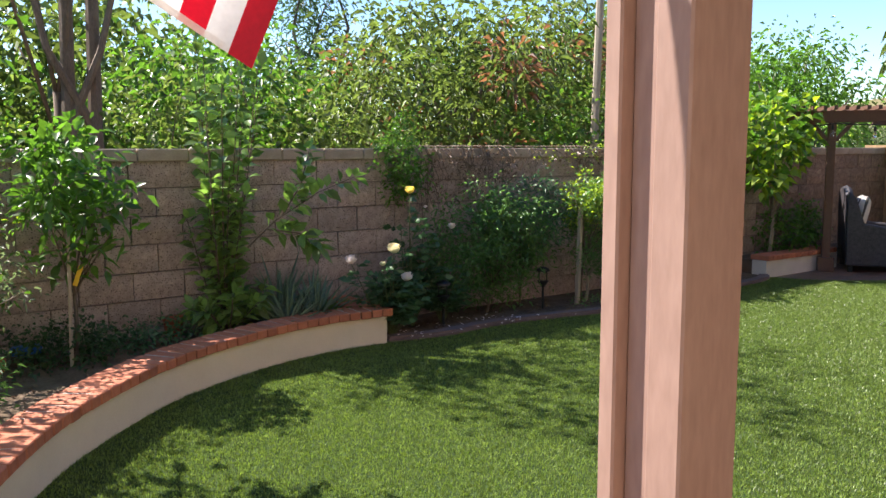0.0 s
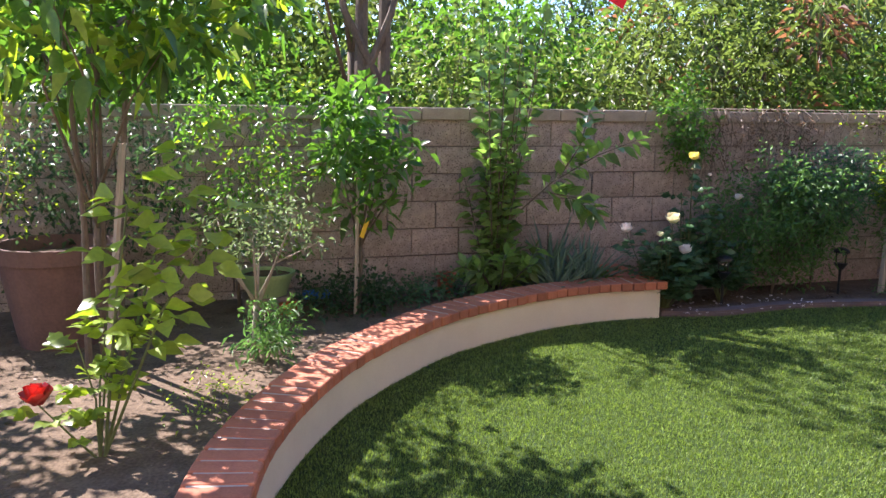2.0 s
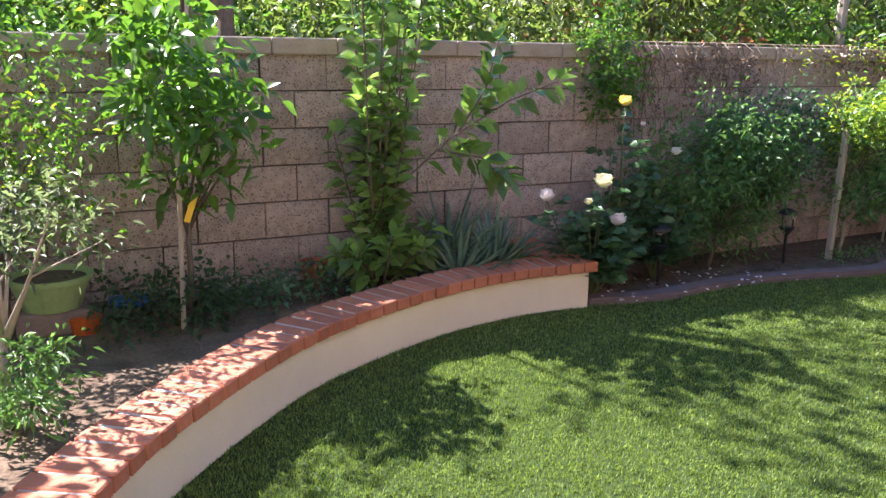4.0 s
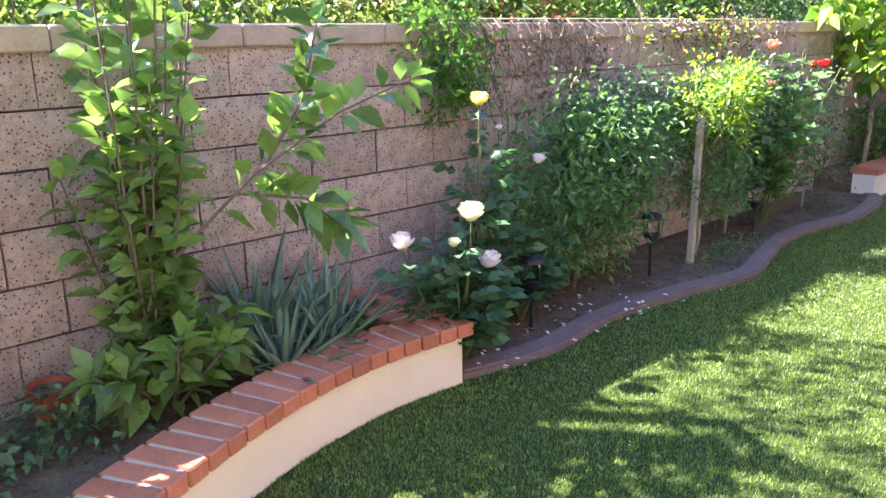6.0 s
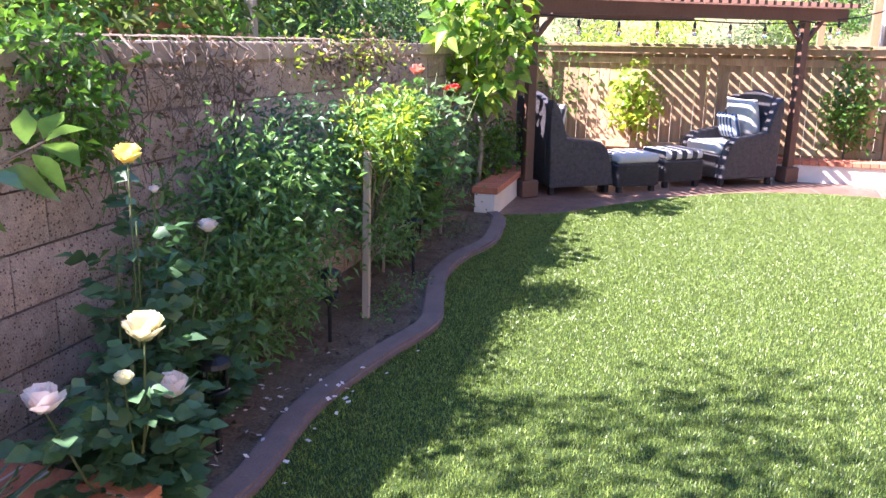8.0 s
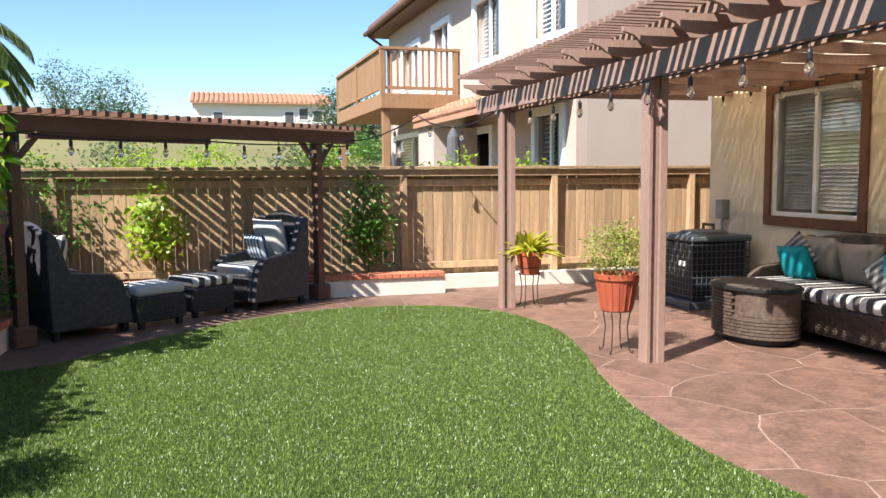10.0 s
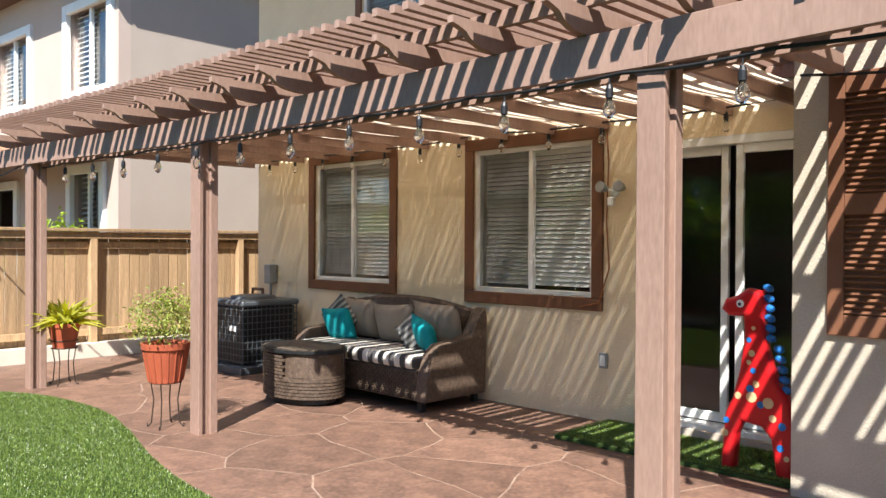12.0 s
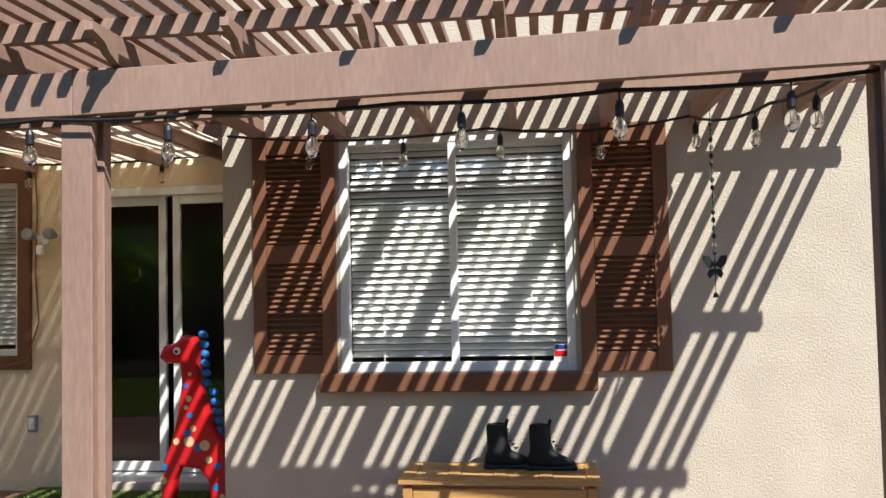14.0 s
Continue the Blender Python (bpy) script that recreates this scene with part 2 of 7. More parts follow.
PLANTER = spline([(1.17, 6.86, 0), (0.75, 6.88, 0), (0.25, 6.80, 0), (-0.25, 6.61, 0), (-0.74, 6.34, 0), (-1.13, 6.00, 0),
                  (-1.52, 5.58, 0), (-1.79, 5.18, 0), (-2.00, 4.78, 0), (-2.16, 4.36, 0), (-2.28, 3.80, 0), (-2.36, 3.1, 0)], 0.05)
CURB_LINE = spline([(1.2, 6.88, 0), (1.7, 6.82, 0), (2.4, 6.88, 0), (3.05, 6.80, 0), (3.65, 6.69, 0), (4.15, 6.80, 0), (4.65, 6.92, 0),
                    (5.2, 6.92, 0), (5.75, 6.82, 0), (6.3, 6.86, 0), (6.75, 6.92, 0), (6.95, 7.02, 0)], 0.06)
CURB_LINE = [Vector((p.x, p.y - 0.045 * min(1, (p.x - 1.2) / 0.5, max(0, 6.95 - p.x) / 0.5), 0)) for p in CURB_LINE]
PATIO_LINE = spline([(6.97, 7.02, 0), (7.22, 6.5, 0), (7.85, 6.0, 0), (8.5, 5.42, 0), (9.1, 4.7, 0), (9.38, 3.9, 0), (9.36, 3.1, 0), (9.02, 2.42, 0),
                     (8.4, 2.06, 0), (7.4, 1.95, 0), (6.5, 2.1, 0), (5.6, 2.34, 0), (4.8, 2.49, 0), (3.9, 2.53, 0), (3.1, 2.42, 0),
                     (2.0, 2.3, 0), (0.6, 2.3, 0), (-0.8, 2.5, 0), (-1.8, 2.8, 0), (-2.36, 3.1, 0)], 0.08)

# ---------- ground ----------
bm = bmesh.new()
bmesh.ops.create_grid(bm, x_segments=60, y_segments=60, size=600)
structure("ground", bm, DIRT, "dry bare earth around the garden", "ground").location.z = -0.12

lawn_edge = [Vector((p.x, p.y, 0)) for p in CURB_LINE + PATIO_LINE[1:] + PLANTER[::-1][1:]]
structure("lawn", prism(bmesh.new(), lawn_edge, -0.1, 0.0), TURF, "bright green artificial turf lawn with curved edges", "lawn")

structure("patio", boxes(((3.7, 2.4, -0.0495), (16.6, 13.0, 0.07))), PATIO_JOINT, "pale joints of the stamped concrete patio", "patio")


def gauze(name, color, clear, scale=7.0, uneven=0.25):
    m = bpy.data.materials.new(name)
    m.use_nodes = True
    n, l = m.node_tree.nodes, m.node_tree.links
    p = n["Principled BSDF"]
    p.inputs["Base Color"].default_value, p.inputs["Roughness"].default_value = (*color, 1), 0.9
    tr, tp, a, b = n.new("ShaderNodeBsdfTranslucent"), n.new("ShaderNodeBsdfTransparent"), n.new("ShaderNodeMixShader"), n.new("ShaderNodeMixShader")
    tr.inputs[0].default_value = (*color, 1)
    nz = n.new("ShaderNodeTexNoise")
    nz.inputs["Scale"].default_value = scale
    rg = n.new("ShaderNodeMapRange")
    rg.inputs[3].default_value, rg.inputs[4].default_value = clear * (1 - uneven), clear * (1 + uneven)
    l.new(nz.outputs[0], rg.inputs[0])
    a.inputs[0].default_value = 0.9
    l.new(p.outputs[0], a.inputs[1])
    l.new(tr.outputs[0], a.inputs[2])
    l.new(rg.outputs[0], b.inputs[0])
    l.new(a.outputs[0], b.inputs[1])
    l.new(tp.outputs[0], b.inputs[2])
    l.new(b.outputs[0], n["Material Output"].inputs[0])
    return m


SCREEN = gauze("grey_screen", (0.42, 0.42, 0.40), 0.74)


def inside(p, outline):
    hit = False
    for a, b in zip(outline, outline[1:] + outline[:1]):
        if (a[1] > p[1]) != (b[1] > p[1]) and p[0] < (b[0] - a[0]) * (p[1] - a[1]) / (b[1] - a[1]) + a[0]:
            hit = not hit
    return hit


def wall(name, x0, x1, z0, z1, y, thick, openings, material, label):
    """A wall along x whose face is at y, with openings (x0, x1, z0, z1) right through it."""
    bm = bmesh.new()
    xs = sorted({x0, x1, *(v for o in openings for v in o[:2])})
    for a, b in zip(xs, xs[1:]):
        z = z0
        for o in sorted((o for o in openings if o[0] <= a and o[1] >= b), key=lambda o: o[2]):
            if o[2] > z:
                box(bm, ((a + b) / 2, y - thick / 2, (z + o[2]) / 2), (b - a, thick, o[2] - z))
            z = o[3]
        if z1 > z:
            box(bm, ((a + b) / 2, y - thick / 2, (z + z1) / 2), (b - a, thick, z1 - z))
    bmesh.ops.remove_doubles(bm, verts=bm.verts, dist=0.001)
    return structure(name, bm, material, label, "wall")


# ---------- house ----------
W1, W2, W3 = (6.70, 8.05, 1.06, 2.43), (4.09, 5.47, 1.04, 2.41), (-0.21, 1.27, 0.99, 2.49)
DOOR = (2.10, 3.60, 0.07, 2.34)
UP1, UP2 = (2.6, 4.2, 3.35, 4.6), (5.6, 7.2, 3.35, 4.6)
wall("wall_recessed", STEP_X, HOUSE_X1, -0.1, 5.6, DEEP_Y, 0.2, [W1, W2, DOOR, UP1, UP2], STUCCO, "tan stucco house wall under the pergola")
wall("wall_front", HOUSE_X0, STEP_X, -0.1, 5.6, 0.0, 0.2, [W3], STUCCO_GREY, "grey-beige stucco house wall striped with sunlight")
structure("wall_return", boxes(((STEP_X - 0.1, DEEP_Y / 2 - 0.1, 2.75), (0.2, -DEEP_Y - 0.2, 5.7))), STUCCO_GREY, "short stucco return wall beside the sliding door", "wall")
structure("wall_end", boxes(((HOUSE_X1 - 0.1, DEEP_Y - 4.1, 2.75), (0.2, 7.8, 5.7))), STUCCO, "tan stucco end wall of the house", "wall")
structure("wall_far_end", boxes(((HOUSE_X0 + 0.1, -4.2, 2.75), (0.2, 8.0, 5.7))), STUCCO, "tan stucco end wall of the house", "wall")
structure("wall_rear", boxes(((0.15, -9.05, 2.75), (18.3, 0.2, 5.7))), STUCCO, "tan stucco rear wall of the house", "wall")
structure("ceiling_upper", boxes(((0.15, -4.3, 5.7), (19.2, 10.4, 0.2))), STUCCO, "soffit and roof deck of the house", "roof")
structure("room_floor", boxes(((0.15, -5.0, 0.0), (18.0, 7.7, 0.1))), DARK_ROOM, "floor inside the house, coloured dark as if unlit", "floor")
structure("room_ceiling", boxes(((5.6, -5.0, 2.8), (7.0, 7.7, 0.1)), ((-3.5, -4.5, 2.8), (10.6, 8.5, 0.1))), DARK_ROOM, "ceiling inside the house, coloured dark as if unlit", "ceiling")
structure("room_wall", boxes(((4.0, -4.0, 1.4), (10.4, 0.1, 2.7)), ((-3.0, -2.6, 1.4), (9.4, 0.1, 2.7))), DARK_ROOM, "wall inside the house, coloured dark as if unlit", "wall")


def sliding_window(index, o, y, trim, label, sash=0.045, screened=True, tilt=-52):
    """A two-light slider in the opening o, with its trim, panes and a venetian blind behind them."""
    x0, x1, z0, z1 = o
    w, h, cx, cz = x1 - x0, z1 - z0, (x0 + x1) / 2, (z0 + z1) / 2
    win = thing(f"window_{index}", label, "window", (cx, y, cz), kind="structure")
    for s in (-1, 1):
        part("window_frame", boxes(((s * (w / 2 - sash / 2), -0.05, 0), (sash, 0.07, h)), bevel=0.004), WHITE_FRAME, win, "white vinyl frame")
        part("window_frame", boxes(((0, -0.05, s * (h / 2 - sash / 2)), (w - 2 * sash, 0.07, sash)), bevel=0.004), WHITE_FRAME, win, "white vinyl frame")
        pane = part("pane", boxes(((s * (w / 4 - 0.008), -0.06 - 0.008 * s, 0), (w / 2 - sash - 0.02, 0.004, h - 2 * sash))), GLASS, win, "clear glass pane")
        pane.visible_shadow = False
    if screened:
        part("insect_screen", boxes(((w / 4 + 0.01, -0.03, 0), (w / 2 - sash - 0.03, 0.003, h - 2 * sash))), SCREEN, win, "grey insect screen mesh")
    part("mullion", boxes(((0.012, -0.045, 0), (0.05, 0.05, h - 2 * sash)), bevel=0.004), WHITE_FRAME, win, "white meeting rail")
    for name, c, s in trim(w, h):
        part(name, boxes((c, s), bevel=0.006), PAINT_TRIM, win, "chestnut painted trim")
    blind = thing("venetian_blind", "white slatted venetian blind lowered behind the window", "blind", (cx, y - 0.12, cz), group="window blinds")
    part("headrail", boxes(((0, 0, h / 2 - 0.06), (w - 0.1, 0.05, 0.05)), bevel=0.003), BLIND, blind)
    bm = boxes(((0, 0, 0), (w - 0.11, 0.048, 0.003)))
    me = bpy.data.meshes.new("slat")
    bm.to_mesh(me)
    bm.free()
    count = int((h - 0.16) / 0.043)
    for i in range(count):
        slat = link("slat", me, BLIND, blind)
        slat.matrix_basis = pose(0, 0, h / 2 - 0.11 - i * 0.043, tilt + random.uniform(-2, 2), 0, random.uniform(-0.1, 0.1))
    for s in (-0.32, 0.32):
        part("ladder_cord", boxes(((s * w, 0.026, -0.02), (0.004, 0.002, h - 0.14))), BLIND, blind)
    return win


def frame_trim(t=0.11, d=0.035):
    return lambda w, h: [("trim", (-(w + t) / 2, d / 2, 0), (t, d, h)), ("trim", ((w + t) / 2, d / 2, 0), (t, d, h)),
                         ("trim", (0, d / 2 + 0.001, (h + t) / 2), (w + 2 * t, d, t)), ("trim", (0, d / 2 + 0.001, -(h + t) / 2), (w + 2 * t, d, t))]


sliding_window(1, W1, DEEP_Y, frame_trim(), "white sliding window with chestnut stucco surround")
sliding_window(2, W2, DEEP_Y, frame_trim(), "white sliding window with chestnut stucco surround")
sliding_window(3, W3, 0.0, lambda w, h: [("window_sill", (0, 0.04, -h / 2 - 0.06), (w + 0.24, 0.08, 0.115))], "white sliding window between brown shutters", 0.055, False, -44)
for i, o in ((4, UP1), (5, UP2)):
    sliding_window(i, o, DEEP_Y, frame_trim(0.1, 0.03), "upper floor white window with brown trim")


_bm = boxes(((0, 0, 0), (0.352, 0.03, 0.007)))
LOUVRE = bpy.data.meshes.new("louvre")
_bm.to_mesh(LOUVRE)
_bm.free()


def shutter(x):
    s = thing("shutter", "chestnut brown panelled wooden window shutter", "shutter", (x, 0.0, 1.745), group="window shutters")
    w, h, d = 0.54, 1.52, 0.035
    for k in (-1, 1):
        part("stile", boxes(((k * (w / 2 - 0.045), d / 2, 0), (0.09, d, h)), bevel=0.004), SHUTTER_PAINT, s)
    for z in (h / 2 - 0.06, 0.0, -h / 2 + 0.06):
        part("rail", boxes(((0, d / 2, z), (w - 0.182, d, 0.12)), bevel=0.004), SHUTTER_PAINT, s)
    for z in (0.35, -0.35):
        part("backing", boxes(((0, 0.006, z), (w - 0.182, 0.008, 0.58))), SHUTTER_PAINT, s)
        for k in range(16):
            link("louvre", LOUVRE, SHUTTER_PAINT, s).matrix_basis = pose(0, 0.02, z - 0.27 + 0.036 * k, -38, 0, 0)
    return s


shutter(1.56)
shutter(-0.51)

# sliding glass door
d0, d1, dz0, dz1 = DOOR
door = thing("door_1", "white framed sliding glass patio door, partly open", "door", ((d0 + d1) / 2, DEEP_Y, 0), kind="structure")
dw = d1 - d0
for s in (-1, 1):
    part("jamb", boxes(((s * (dw / 2 - 0.03), -0.06, (dz0 + dz1) / 2), (0.06, 0.12, dz1 - dz0)), bevel=0.005), WHITE_FRAME, door)
part("head", boxes(((0, -0.06, dz1 - 0.035), (dw - 0.12, 0.12, 0.07)), bevel=0.005), WHITE_FRAME, door)
part("threshold", boxes(((0, -0.03, dz0 + 0.02), (dw - 0.12, 0.16, 0.05)), bevel=0.005), WHITE_FRAME, door, "white door track")
for x0, x1, y in ((-dw / 2 + 0.06, -0.02, -0.04), (0.06, dw / 2 - 0.06, -0.09)):
    leaf = part("door_leaf", boxes(*[((x, y, 1.2), (0.06, 0.035, 2.14)) for x in (x0 + 0.03, x1 - 0.03)],
                                   *[(((x0 + x1) / 2, y, z), (x1 - x0 - 0.12, 0.035, 0.07)) for z in (2.235, 0.165)], bevel=0.004), WHITE_FRAME, door)
    pane = part("pane", boxes((((x0 + x1) / 2, y, 1.2), (x1 - x0 - 0.12, 0.005, 2.0))), GLASS, leaf)
    pane.visible_shadow = False

# ---------- pergola over the patio ----------
SLAT_END = spline([(-1.75, 2.06, 0), (-0.6, 2.0, 0), (0.6, 1.96, 0), (1.5, 2.0, 0), (2.2, 2.12, 0), (3.4, 2.17, 0), (5.0, 2.20, 0), (7.0, 2.24, 0), (8.4, 2.30, 0), (9.7, 2.36, 0)], 0.1)


def slat_end(x):
    return min(SLAT_END, key=lambda p: abs(p.x - x)).y


def back_of(x):
    return 0.0 if x < STEP_X else DEEP_Y


pergola = thing("pergola", "rose-brown painted wooden pergola with slatted top attached to the house", "pergola")
for x, y in POSTS:
    post = part("post", boxes(((x, y + 0.02, 1.145), (0.085, 0.065, 2.33)), bevel=0.004), PAINT_ROSE, pergola, "rose-brown post core between two boards")
    part("post_board", boxes(((x, y + 0.07, 1.145), (0.14, 0.035, 2.33)), bevel=0.004), PAINT_ROSE, post)
    part("post_board", boxes(((x, y - 0.045, 1.145), (0.14, 0.065, 2.33)), bevel=0.004), PAINT_ROSE, post)
ends = [(-1.62, 1.97)] + POSTS + [(9.75, 1.96)]
for (xa, ya), (xb, yb) in zip(ends, ends[1:]):
    turn, mid, long = math.degrees(math.atan2(yb - ya, xb - xa)), ((xa + xb) / 2, (ya + yb) / 2), math.hypot(xb - xa, yb - ya)
    for off in (0.095, -0.12):
        part("beam", boxes(((mid[0], mid[1] + off, (BEAM_LOW + BEAM_TOP) / 2), (long - 0.004, 0.04, BEAM_TOP - BEAM_LOW), (0, 0, turn)), bevel=0.003), PAINT_ROSE, pergola, "long rose-brown beam")


def rafter_mesh(back, tip):
    """A board on edge along y with an S-cut tail."""
    h, t = 0.135, 0.038
    outline = [(back, 0), (tip - 0.30, 0), (tip - 0.20, 0.012), (tip - 0.13, 0.04), (tip - 0.09, 0.075), (tip - 0.04, 0.09), (tip, 0.10), (tip, h), (back, h)]
    bm = bmesh.new()
    for s in (-t / 2, t / 2):
        bm.faces.new([bm.verts.new((s, y, z)) for y, z in outline])
    a, b = list(bm.faces)
    va, vb = list(a.verts), list(b.verts)
    for i in range(len(va)):
        bm.faces.new((va[i], va[(i + 1) % len(va)], vb[(i + 1) % len(va)], vb[i]))
    bmesh.ops.recalc_face_normals(bm, faces=bm.faces)
    me = bpy.data.meshes.new("rafter")
    bm.to_mesh(me)
    bm.free()
    return me


for i in range(26):
    x = -1.495 + 0.545 * i
    if x > 9.65:
        break
    line = float(np.interp(x, [q[0] for q in POSTS], [q[1] for q in POSTS]))
    link("rafter", rafter_mesh(back_of(x), max(slat_end(x) - 0.01, line + 0.235)), PAINT_ROSE, pergola, "rafter with a scroll-cut tail").matrix_basis = pose(x, 0, BEAM_TOP + 0.002)
for y in (-0.45, 0.32, 1.07, 1.79):
    xa = STEP_X + 0.02 if y < 0 else -2.0
    part("purlin", boxes((((xa + 9.72) / 2, y, BEAM_TOP + 0.181), (9.72 - xa, 0.040, 0.085)), bevel=0.003), PAINT_ROSE, pergola, "purlin on edge under the slats")
for i in range(107):
    x = -1.958 + 0.109 * i
    if x > 9.7:
        break
    a, b = back_of(x) + 0.01, slat_end(x) + random.uniform(-0.012, 0.012)
    part("slat", boxes(((x + random.uniform(-0.006, 0.006), (a + b) / 2, BEAM_TOP + 0.245), (0.042, b - a, 0.042), (0, 0, random.uniform(-0.15, 0.15)))), PAINT_ROSE, pergola)

# ---------- garden wall ----------
def block_mesh(w, h, d, seed):
    """A split-face block: a rough bulging front, at y = 0 and behind."""
    rnd = random.Random(seed)
    bm = bmesh.new()
    nx, nz = 4, 2
    g = [[bm.verts.new(((i / nx - 0.5) * w, -(0.0 if i in (0, nx) or k in (0, nz) else rnd.uniform(0.006, 0.016)) - 0.004 * rnd.random(), (k / nz - 0.5) * h)) for k in range(nz + 1)] for i in range(nx + 1)]
    for i in range(nx):
        for k in range(nz):
            bm.faces.new((g[i][k], g[i + 1][k], g[i + 1][k + 1], g[i][k + 1]))
    rim = [g[i][0] for i in range(nx + 1)] + [g[nx][k] for k in range(1, nz + 1)] + [g[i][nz] for i in range(nx - 1, -1, -1)] + [g[0][k] for k in range(nz - 1, 0, -1)]
    back = [bm.verts.new((v.co.x, d, v.co.z)) for v in rim]
    for i in range(len(rim)):
        bm.faces.new((rim[(i + 1) % len(rim)], rim[i], back[i], back[(i + 1) % len(rim)]))
    bmesh.ops.recalc_face_normals(bm, faces=bm.faces)
    me = bpy.data.meshes.new("block")
    bm.to_mesh(me)
    bm.free()
    return me


garden_wall = thing("garden_wall", "brown split-face concrete block garden wall with pale coping", "wall", (0, WALL_Y, 0), kind="structure")
X0, X1 = -9.0, 12.0
part("core", boxes((((X0 + X1) / 2, 0.13, 0.72), (X1 - X0, 0.18, 1.70))), MORTAR, garden_wall, "recessed mortar core")
BLOCKS = [block_mesh(0.392, 0.211, 0.06, s) for s in range(7)]
rest = []
for row in range(8):
    z = -0.10 + 0.22 * row
    for i in range(60):
        x = -9.07 + 0.4 * i + (0.2 if row % 2 else 0.0)
        if not X0 < x < X1 or z > 1.5:
            continue
        m = pose(x + random.uniform(-0.003, 0.003), 0, z, random.uniform(-0.3, 0.3), 0, random.uniform(-0.4, 0.4))
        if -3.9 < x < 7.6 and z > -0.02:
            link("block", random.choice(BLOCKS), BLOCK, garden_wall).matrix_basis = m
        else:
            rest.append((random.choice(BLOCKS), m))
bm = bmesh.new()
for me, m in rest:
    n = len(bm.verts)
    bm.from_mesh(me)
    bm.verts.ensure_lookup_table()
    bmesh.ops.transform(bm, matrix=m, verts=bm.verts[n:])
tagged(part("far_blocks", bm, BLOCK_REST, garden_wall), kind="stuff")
for i in range(53):
    part("coping_stone", boxes(((X0 + 0.2 + 0.4 * i, 0.1, 1.587), (0.395, 0.26, 0.100), (random.uniform(-0.3, 0.3), 0, 0)), bevel=0.008), COPING, garden_wall)

# ---------- curved planter ----------
planter = thing("curved_planter", "cream stucco curved raised planter capped with red bricks", "planter")
part("stucco_wall", band(bmesh.new(), PLANTER, 0.0, -0.2, -0.1, 0.235), STUCCO_CREAM, planter, "cream stucco retaining wall")
part("stucco_wall", boxes(((1.072, 7.262, 0.068), (0.196, 0.72, 0.33))), STUCCO_CREAM, planter, "cream stucco end wall")
part("mortar_bed", band(bmesh.new(), PLANTER, 0.012, -0.205, 0.237, 0.2975), GROUT, planter, "pale mortar between the bricks")
part("mortar_bed", boxes(((1.075, 7.28, 0.265), (0.212, 0.68, 0.063))), GROUT, planter, "pale mortar between the bricks")
bm = boxes(((0, 0, 0), (0.092, 0.262, 0.064)), bevel=0.006)
CAP_BRICK = bpy.data.meshes.new("brick")
bm.to_mesh(CAP_BRICK)
bm.free()
for p, d in even(PLANTER, 0.1015):
    n = Vector((-d.y, d.x, 0))
    c = p - n * 0.095
    link("brick", CAP_BRICK, BRICK, planter).matrix_basis = pose(c.x, c.y, 0.27 + random.uniform(-0.002, 0.002), random.uniform(-0.6, 0.6), random.uniform(-0.6, 0.6), math.degrees(math.atan2(d.y, d.x)) + random.uniform(-0.8, 0.8))
for i in range(6):
    link("brick", CAP_BRICK, BRICK, planter).matrix_basis = pose(1.075, 7.07 + 0.1015 * i, 0.27 + random.uniform(-0.002, 0.002), 0, 0, 90 + random.uniform(-0.8, 0.8))

bed = [Vector((p.x, p.y, 0)) for p in PLANTER[::-1]]
raised = [(p.x - 0.05, p.y + 0.12) for p in bed] + [(1.0, 7.66), (-8.9, 7.66), (-8.9, 3.1)]
structure("planter_soil", prism(bmesh.new(), raised, -0.1, 0.17), SOIL, "dark dry soil and mulch in the raised bed", "soil")
low_bed = [(p.x, p.y + 0.1) for p in CURB_LINE] + [(7.1, 7.66), (1.18, 7.66)]
structure("border_soil", prism(bmesh.new(), low_bed, -0.1, 0.02), SOIL, "bare dark soil in the rose border", "soil")
bm = bmesh.new()
band(bm, CURB_LINE, 0.0, 0.135, -0.1, 0.045)
bmesh.ops.bevel(bm, geom=[e for e in bm.edges if all(v.co.z > 0.04 for v in e.verts) and len(e.link_faces) == 2 and abs(e.calc_face_angle(0)) > 0.8], offset=0.014, segments=2, affect="EDGES")
structure("curb", bm, CURB, "winding mauve concrete garden curb", "curb")

# ---------- far planters, low wall and fence ----------
def straight_planter(name, a, b, width, label, top=0.27):
    """A low stucco planter wall from a to b, its inner side on the left, with brick caps."""
    a, b = Vector((*a, 0)), Vector((*b, 0))
    d = (b - a).normalized()
    turn, long = math.degrees(math.atan2(d.y, d.x)), (b - a).length
    ob = thing(name, label, "planter", a, turn)
    part("stucco_wall", boxes(((long / 2, 0.1, (top - 0.165) / 2), (long, 0.2, top + 0.035))), STUCCO_WHITE, ob, "off-white stucco retaining wall")
    part("mortar_bed", boxes(((long / 2, 0.1, top - 0.035), (long - 0.02, 0.19, 0.05))), GROUT, ob)
    for i in range(int(long / 0.1015)):
        link("brick", CAP_BRICK, BRICK, ob).matrix_basis = pose(0.05 + 0.1015 * i, 0.1, top - 0.03, 0, 0, random.uniform(-0.8, 0.8))
    return ob


